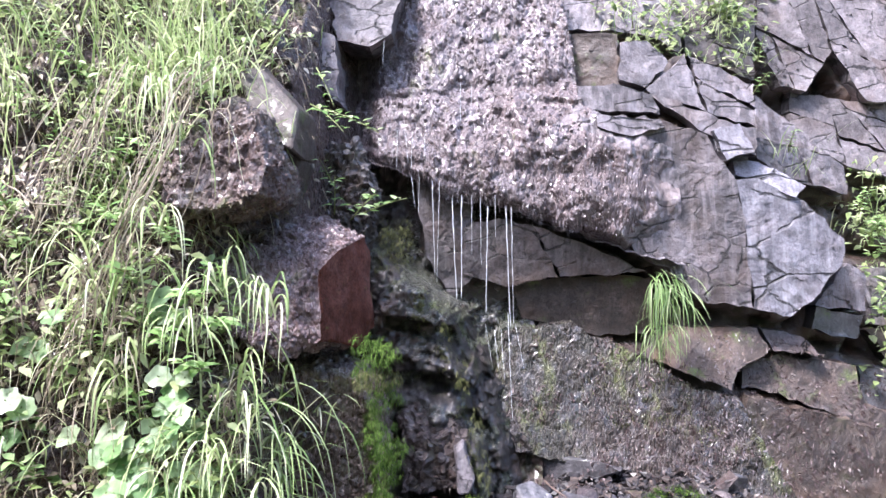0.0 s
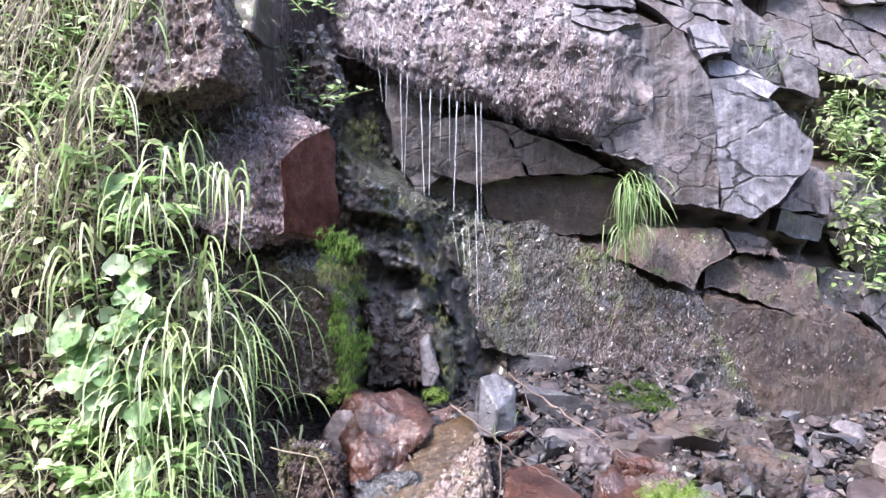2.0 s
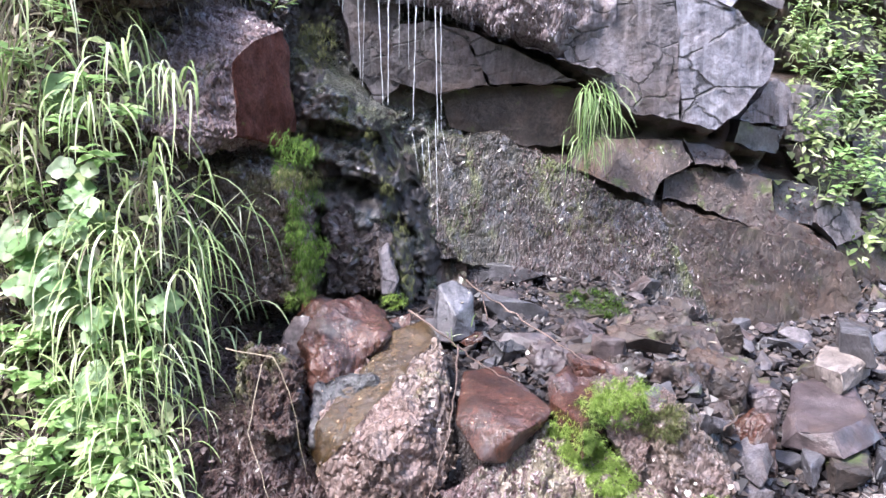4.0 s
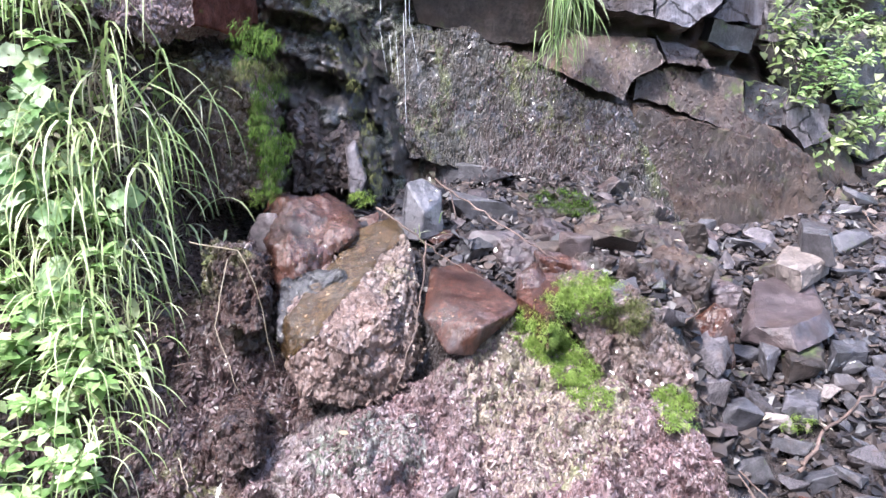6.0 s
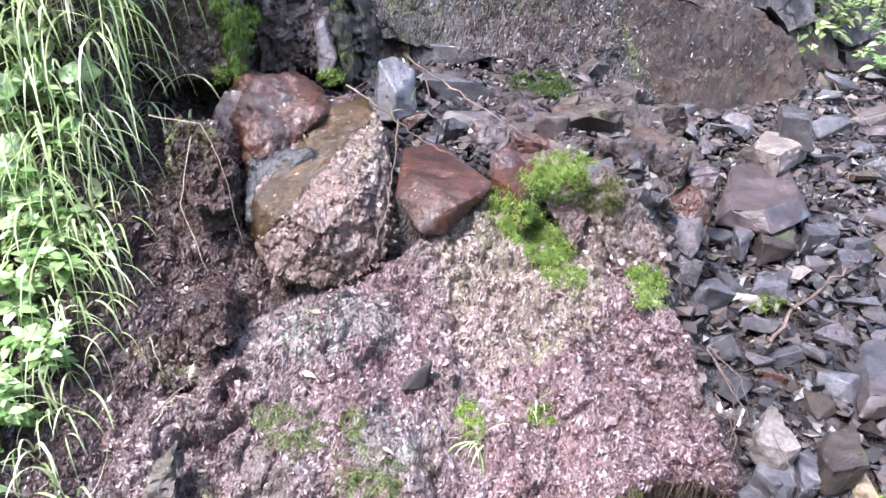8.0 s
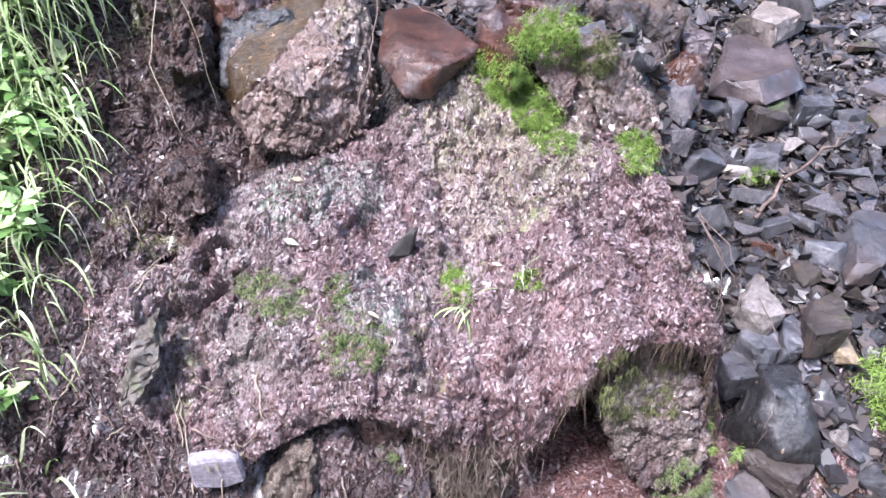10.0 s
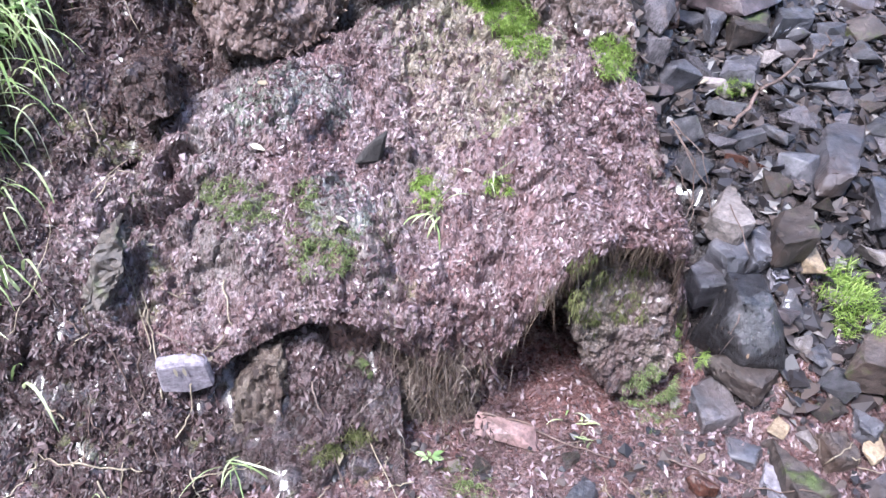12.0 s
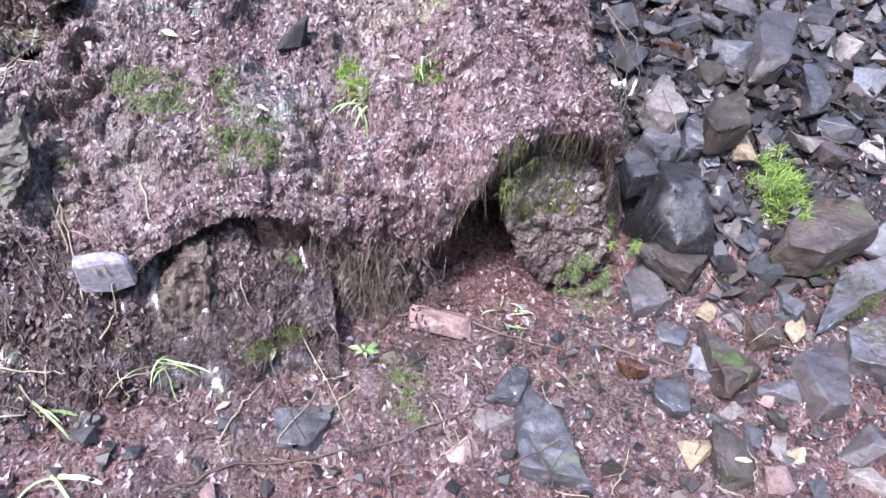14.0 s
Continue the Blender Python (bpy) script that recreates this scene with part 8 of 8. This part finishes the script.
twig([(-0.319, 1.600, 1.167), (-0.199, 1.550, 1.163), (-0.158, 1.520, 1.072), (-0.124, 1.500, 0.882)], 0.0024, STRAW)
twig([(-1.095, 1.700, 1.891), (-1.053, 1.700, 1.794), (-1.044, 1.720, 1.693)], 0.005, STRAW)
twig([(-1.216, 1.900, 2.091), (-1.094, 1.850, 2.025), (-0.987, 1.850, 2.017)], 0.005, STRAW)
twig([(-0.629, 2.050, 2.336), (-0.622, 2.030, 2.259), (-0.633, 2.040, 2.146)], 0.005, STRAW)
stream((0.004, 2.980, 2.101), (0.019, 2.980, 1.684), 0.0063)
stream((0.043, 2.970, 2.112), (0.040, 2.970, 1.685), 0.0063)
stream((0.085, 2.980, 2.112), (0.083, 2.980, 1.869), 0.0032)
stream((0.119, 2.980, 2.100), (0.122, 2.980, 1.823), 0.0032)
stream((0.149, 2.970, 2.065), (0.139, 2.970, 1.627), 0.0063)
stream((0.180, 2.980, 2.111), (0.181, 2.980, 1.938), 0.0026)
stream((0.223, 2.970, 2.064), (0.238, 2.970, 1.568), 0.0063)
stream((0.246, 2.980, 2.064), (0.252, 2.980, 1.579), 0.0047)
stream((-0.078, 3.000, 2.173), (-0.069, 3.000, 1.777), 0.0047)
stream((-0.047, 3.000, 2.173), (-0.062, 3.000, 1.753), 0.0032)
stream((-0.165, 3.020, 2.199), (-0.150, 3.020, 2.058), 0.0032)
stream((-0.132, 3.020, 2.194), (-0.138, 3.020, 2.034), 0.0032)
stream((-0.221, 3.000, 2.384), (-0.225, 3.000, 2.221), 0.0032)
stream((-0.186, 3.000, 2.372), (-0.178, 3.000, 2.244), 0.0032)
stream((-0.158, 3.000, 2.360), (-0.166, 3.000, 2.220), 0.0032)
stream((-0.107, 3.000, 2.371), (-0.108, 3.000, 2.243), 0.0032)
stream((0.041, 3.180, 2.617), (0.039, 3.180, 2.335), 0.0032)
stream((0.090, 3.200, 2.609), (0.084, 3.200, 2.411), 0.0026)
stream((-0.292, 3.200, 2.812), (-0.301, 3.200, 2.688), 0.0032)
stream((0.135, 2.930, 1.588), (0.161, 2.820, 1.423), 0.0019)
stream((0.171, 2.930, 1.566), (0.183, 2.820, 1.423), 0.0019)
stream((0.198, 2.930, 1.566), (0.205, 2.820, 1.378), 0.0019)
stream((0.226, 2.930, 1.633), (0.235, 2.820, 1.222), 0.0032)
stream((0.254, 2.930, 1.589), (0.282, 2.820, 1.423), 0.0019)

for _ in range(48):                     # thin dry stalks strewn over soil and earth
    x, y = rng.uniform(-0.45, 1.4), rng.uniform(0.45, 0.98)
    a, ln = rng.uniform(0, 6.283), rng.uniform(0.04, 0.16)
    if rng.random() < 0.5:
        x, z = rng.uniform(-0.75, -0.15), rng.uniform(0.1, 0.8)
        p = Vector((x, bank_y(x, z) - 0.02, z))
        q = p + Vector((math.cos(a) * ln, -0.02, math.sin(a) * ln * 0.8))
        q.y = bank_y(q.x, q.z) - 0.03
    else:
        p = Vector((x, y, ground_z(x, y) + 0.018))
        q = p + Vector((math.cos(a) * ln, math.sin(a) * ln, 0.01))
    twig([p, p.lerp(q, 0.5) + Vector((0, 0, 0.006)), q], rng.uniform(0.0025, 0.0045), STRAW if rng.random() < 0.5 else TWIG)


tagged(HANGING["moss"].done("hanging_moss", GULLYMOSS), "bright green moss hanging down the wet gully", "moss", kind="stuff")
tagged(HANGING["dull_moss"].done("hanging_dull_moss", DULLMOSS), "olive moss strips trailing down wet dark rock", "moss", kind="stuff")

# ---- cover of the bank and roots under the lip ----
def straw_bundle(points, n, spread):
    """Long withered stalks that trail down the bank in a loose bundle."""
    h = Heap()
    for _ in range(n):
        off = Vector((rng.gauss(0, spread), rng.gauss(0, spread * 0.7), rng.gauss(0, spread)))
        a, b = rng.uniform(0, 0.35), rng.uniform(0.6, 1.0)
        line, wave = [], rng.uniform(0, 6)
        for i in range(13):
            k = (a + (b - a) * i / 12) * (len(points) - 1)
            j = min(len(points) - 2, int(k))
            q = Vector(points[j]).lerp(Vector(points[j + 1]), k - j)
            line.append(q + off * (0.5 + k * 0.35) + Vector((0.022 * math.sin(wave + 2.3 * k) + 0.008 * math.sin(3 * wave + 6 * k), 0.015 * math.cos(wave * 2 + 2 * k), 0)))
        h.tube(line, rng.uniform(0.0016, 0.003), 0.0009, 4)
    return tagged(h.done("grass_tuft", STRAW), "bundle of long withered stalks trailing down the bank", "grass", "dry grass")


def arching_grass(root, n, length, way, width=0.009):
    """A few long blades that rise, arch over and hang."""
    h = Heap()
    for _ in range(n):
        d = Vector(way) + Vector((rng.gauss(0, 0.28), rng.gauss(0, 0.12), rng.uniform(-0.1, 0.2)))
        h.blade(Vector(root) + Vector((rng.gauss(0, 0.02), 0, rng.gauss(0, 0.02))), d, length * rng.uniform(0.7, 1.2), width * rng.uniform(0.7, 1.2), rng.uniform(3.0, 4.6), 14)
    return tagged(h.done("grass_tuft", GRASS), "long arching green grass rooted in the bank", "grass", "grass tufts")


for at, h, n, ln, way in [((-0.42, 2.62, 2.02), 0.16, 9, 0.05, (0.3, -0.5, 0.8)), ((-0.36, 2.62, 2.0), 0.14, 8, 0.055, (0.6, -0.5, 0.6)), ((-0.33, 2.66, 2.02), 0.2, 8, 0.045, (0.9, -0.4, 0.5)), ((-0.5, 2.6, 2.42), 0.3, 14, 0.045, (0.6, -0.5, -0.3)), ((-0.45, 2.6, 2.4), 0.26, 14, 0.045, (0.9, -0.5, -0.4))]:
    leafy_weed(at, h, n, ln, way)
straw_bundle([(-0.75, 2.10, 2.45), (-0.80, 2.0, 2.2), (-0.93, 1.88, 1.82), (-0.98, 1.84, 1.55), (-0.96, 1.82, 1.35)], 22, 0.035)
straw_bundle([(-0.95, 2.2, 2.55), (-1.02, 2.1, 2.3), (-1.08, 2.0, 2.0), (-1.10, 1.92, 1.75)], 14, 0.05)
straw_bundle([(-1.15, 2.3, 2.45), (-1.2, 2.15, 2.2), (-1.22, 2.0, 1.9), (-1.2, 1.9, 1.6)], 12, 0.06)
straw_bundle([(-0.70, 2.2, 2.5), (-0.78, 2.1, 2.38), (-0.86, 2.05, 2.2)], 14, 0.025)
straw_bundle([(-0.55, 1.95, 1.62), (-0.58, 1.9, 1.45), (-0.6, 1.86, 1.3)], 12, 0.012)
BLADES = [((-0.56, 1.92, 1.42), 8, 0.50, (0.25, -0.35, 0.9)), ((-0.53, 1.96, 1.30), 7, 0.42, (0.15, -0.4, 0.85)), ((-0.60, 1.9, 1.28), 8, 0.5, (0.1, -0.4, 0.9)), ((-0.88, 1.92, 1.5), 8, 0.48, (0.0, -0.4, 0.9)),
                             ((-0.50, 2.0, 1.20), 6, 0.36, (0.1, -0.4, 0.8)), ((-0.72, 1.9, 1.1), 9, 0.42, (0.1, -0.4, 0.9)), ((-0.55, 1.85, 1.0), 9, 0.42, (0.2, -0.4, 0.8)), ((-0.66, 1.8, 0.92), 9, 0.40, (0.2, -0.4, 0.8)),
                            ]
BLADES += [((-0.95, 1.95, 1.75), 8, 0.45, (0.1, -0.4, 0.9)), ((-0.82, 2.15, 2.2), 8, 0.4, (0.2, -0.4, 0.8)), ((-0.74, 2.25, 2.42), 12, 0.34, (0.25, -0.5, 0.7)), ((-0.90, 2.2, 2.35), 12, 0.36, (0.2, -0.5, 0.8)),
                             ((-0.62, 1.7, 0.78), 12, 0.34, (0.2, -0.4, 0.5)), ((-0.62, 1.55, 0.62), 8, 0.26, (0.1, -0.4, 0.4)), ((-0.50, 1.95, 1.72), 12, 0.3, (0.1, -0.5, 0.8)), ((-0.62, 1.92, 1.78), 12, 0.32, (0.05, -0.5, 0.8)), ((-0.70, 1.92, 1.66), 12, 0.34, (0.1, -0.5, 0.8)), ((-0.80, 1.96, 1.95), 12, 0.34, (0.1, -0.5, 0.8))]
for root, n, length, way in BLADES:
    arching_grass(root, n, length, way, 0.009 if root[2] > 1.0 else 0.006)
for at in [(-0.72, 1.95, 1.75), (-0.62, 1.95, 1.68), (-0.78, 1.93, 1.62), (-0.66, 1.9, 1.56), (-0.85, 1.97, 1.8), (-0.9, 2.0, 1.95), (-0.75, 2.0, 1.9), (-0.68, 1.62, 0.68), (-0.74, 1.5, 0.58), (-0.66, 1.42, 0.5), (-0.70, 1.28, 0.40), (-0.63, 1.55, 0.62), (-0.76, 1.65, 0.74), (-0.66, 1.22, 0.33), (-0.72, 1.36, 0.46)]:
    leafy_weed(at, 0.13, 18, 0.05, (0.1, -0.7, 0.5))
for _ in range(34):
    x, z = rng.uniform(-1.0, -0.58), rng.uniform(0.45, 1.1)
    leafy_weed((x, bank_y(x, z) - 0.01, z), rng.uniform(0.1, 0.16), 18, rng.uniform(0.04, 0.06), (rng.uniform(-0.2, 0.3), -0.7, 0.5))
for _ in range(26):
    x, z = rng.uniform(-0.5, -0.05), rng.uniform(0.02, 0.36)
    p = Vector(bank_at(x, z)) + Vector((0, -0.012, 0.006))
    a, ln = rng.uniform(0, 6.283), rng.uniform(0.04, 0.13)
    q = Vector(bank_at(x + math.cos(a) * ln, max(0.0, z + math.sin(a) * ln * 0.8))) + Vector((0, -0.014, 0.008))
    twig([p, p.lerp(q, 0.5) + Vector((0, -0.01, 0.006)), q], rng.uniform(0.0025, 0.004), STRAW if rng.random() < 0.6 else TWIG)
for pts in [[(0.99, 1.40, 0.62), (1.04, 1.33, 0.55), (1.05, 1.30, 0.45), (1.02, 1.28, 0.36)], [(1.0, 1.36, 0.6), (1.07, 1.30, 0.5), (1.10, 1.28, 0.42)], [(0.98, 1.30, 0.56), (1.03, 1.25, 0.46), (1.0, 1.22, 0.36)], [(1.02, 1.45, 0.6), (1.1, 1.4, 0.53), (1.12, 1.36, 0.46)]]:
    twig(pts, 0.0035, TWIG)
for _ in range(30):
    x, z = rng.uniform(-1.75, -0.62), rng.uniform(0.85, 3.0)
    grass_tuft((x, bank_y(x, z), z), rng.randint(7, 14), rng.uniform(0.2, 0.38), rng.uniform(2.0, 3.4), GRASS, (0, -0.45, 0.9), 0.007, 0.05)
    x, z = rng.uniform(-1.75, -0.6), rng.uniform(0.85, 3.0)
    leafy_weed((x, bank_y(x, z), z), rng.uniform(0.12, 0.22), rng.randint(12, 18), rng.uniform(0.04, 0.065), (0, -0.6, 0.6))
dead = Heap()
for _ in range(7500):
    x, z = rng.uniform(-2.2, -0.5), rng.uniform(0.8, 3.4)
    p = Vector(bank_at(x, z)) + Vector((0, -rng.uniform(0.0, 0.05), 0))
    if rng.random() < 0.5:
        dead.blade(p, (rng.uniform(-0.8, 0.8), -0.5, rng.uniform(-0.9, 0.3)), rng.uniform(0.05, 0.2), rng.uniform(0.002, 0.005), rng.uniform(0.5, 2), 4)
    else:
        s = rng.uniform(0.015, 0.045)
        dead.leaf(p, (rng.uniform(-1, 1), -0.5, rng.uniform(-0.8, 0.5)), (0, -0.6, 1), s, s * 0.4, 0.3)
tagged(dead.done("dead_grass", STRAW), "matted pale dead grass and leaves on the bank", "dead grass", kind="stuff")
ledge = Heap()
for _ in range(75):
    cx, cz = rng.uniform(1.95, 3.2), rng.uniform(0.95, 2.4)
    if rng.random() < 0.35:
        cx, cz = rng.uniform(0.8, 1.6), rng.uniform(2.85, 3.3)
    y0 = cliff_at(cx, cz)[1] - 0.05
    for _ in range(rng.randint(20, 60)):
        s = rng.uniform(0.025, 0.065)
        p = Vector((cx + rng.gauss(0, 0.06), y0 - rng.uniform(0, 0.2), cz + rng.gauss(0, 0.05)))
        ledge.leaf(p, (rng.uniform(-1, 1), rng.uniform(-1, -0.1), rng.uniform(-0.6, 0.5)), (0, -0.4, 1), s, s * rng.uniform(0.35, 0.6), rng.uniform(0, 0.5))
tagged(ledge.done("ledge_herbs", WEED), "small green herbs growing from cracks and ledges of the cliff", "herbs", kind="stuff")
for _ in range(26):
    x, z = rng.uniform(-1.6, -0.6), rng.uniform(2.0, 3.0)
    grass_tuft((x, bank_y(x, z), z), rng.randint(16, 30), rng.uniform(0.2, 0.32), rng.uniform(0.6, 1.8), GRASS, (rng.uniform(-0.2, 0.2), -0.35, 1.0), 0.007, 0.06)
cover, blades = Heap(), Heap()
for _ in range(1500):
    x, z = rng.uniform(-2.2, -0.62), rng.uniform(1.5, 3.4)
    if fbm(Vector((x * 3.2, 4, z * 3.2)), 3) < -0.25:
        continue
    p = Vector((x, bank_y(x, z) - rng.uniform(0.04, 0.16), z))
    s = rng.uniform(0.02, 0.055)
    cover.leaf(p, (rng.uniform(-1, 1), rng.uniform(-1, 0.2), rng.uniform(-0.5, 0.4)), (rng.uniform(-0.3, 0.3), -0.5, 1), s, s * rng.uniform(0.35, 0.6), rng.uniform(0, 0.5))
for _ in range(12500):
    x, z = rng.uniform(-2.3, -0.5), rng.uniform(0.72, 3.4)
    hold = fbm(Vector((x * 3.2, 4, z * 3.2)), 3)
    if hold < -0.12 + 0.5 * sm(-0.75, -0.5, x) * sm(1.45, 1.7, z) + 0.35 * sm(-0.62, -0.5, x) * sm(1.5, 1.2, z):
        continue
    p = Vector(bank_at(x, z)) + Vector((0, -0.01, 0))
    d = Vector((rng.uniform(-1, 1), rng.uniform(-1.2, -0.2), rng.uniform(-0.5, 0.8)))
    if rng.random() < 0.6:
        p.y -= rng.uniform(0, 0.11)
        s = rng.uniform(0.02, 0.055)
        cover.leaf(p, d, (0, -0.4, 1), s, s * rng.uniform(0.35, 0.6), rng.uniform(0, 0.5))
    else:
        blades.blade(p, d + Vector((0, 0, 0.5)), rng.uniform(0.05, 0.2), rng.uniform(0.003, 0.006), rng.uniform(1, 2.6), 5)
tagged(cover.done("bank_herbs", WEED), "dense small-leaved herbs covering the bank", "herbs", kind="stuff")
tagged(blades.done("bank_grass", GRASS), "short mixed grass over the bank", "grass", kind="stuff")
drip = Heap()
for k in range(650):
    p = Vector(face_at(rng.uniform(-0.3, 0.55), rng.uniform(0.0, 0.05) + (0.25 * rng.random() if rng.random() < 0.3 else 0)))
    drip.blade(p + Vector((0, -0.004, 0)), (rng.uniform(-0.3, 0.3), -0.35, -1), rng.uniform(0.008, 0.04), rng.uniform(0.001, 0.0025), 1.0, 3)
tagged(drip.done("dripping_rootlets", FACEFLAKE), "short wet pale rootlets hanging from the dripping lip", "roots", kind="stuff")
fringe = Heap()
for k in range(700):                  # rootlets over the crumbling rock in the middle
    p = snap((rng.gauss(0.38, 0.075), 1.05, rng.uniform(-0.02, 0.26)), (0, -1, 0.35), 0.25)
    fringe.blade(p + Vector((0, -0.004, 0)), (rng.uniform(-0.8, 0.8), -0.45, rng.uniform(-1, 0.2)), rng.choice((0.02, 0.03, 0.05, 0.08, 0.12)) * rng.uniform(0.7, 1.2), rng.uniform(0.001, 0.0024), 1.6, 4)
for k in range(75):
    u = rng.choice((rng.gauss(0.38, 0.12), rng.uniform(0.0, 0.62), rng.uniform(0.62, 0.95)))
    n, ln = rng.randint(3, 18), rng.choice((0.02, 0.03, 0.045, 0.07, 0.1))
    for _ in range(n):
        p = Vector(mound_at(u + rng.gauss(0, 0.014), rng.uniform(0.12, 0.25)))
        fringe.blade(p, (rng.uniform(-0.7, 0.7), rng.uniform(-0.5, 0.1), -1), ln * rng.uniform(0.4, 1.2), rng.uniform(0.001, 0.0028), 0.8, 3)
for k in range(110):                  # ragged hem of the arch
    u, ln = rng.uniform(0.52, 0.98), rng.choice((0.015, 0.025, 0.035, 0.05, 0.07))
    for _ in range(rng.randint(4, 14)):
        p = Vector(mound_at(u + rng.gauss(0, 0.01), rng.uniform(0.15, 0.24)))
        fringe.blade(p, (rng.uniform(-0.5, 0.5), rng.uniform(-0.3, 0.1), -1), ln * rng.uniform(0.4, 1.2), rng.uniform(0.0012, 0.003), 0.8, 3)
ROOT = leafy("hanging_roots", [(0.0, (0.04, 0.026, 0.018)), (0.6, (0.09, 0.064, 0.045)), (1.0, (0.2, 0.16, 0.13))], glow=0.1)
tagged(fringe.done("hanging_roots", ROOT), "fringe of brown rootlets and moss hanging from the undercut lip", "roots", kind="stuff")
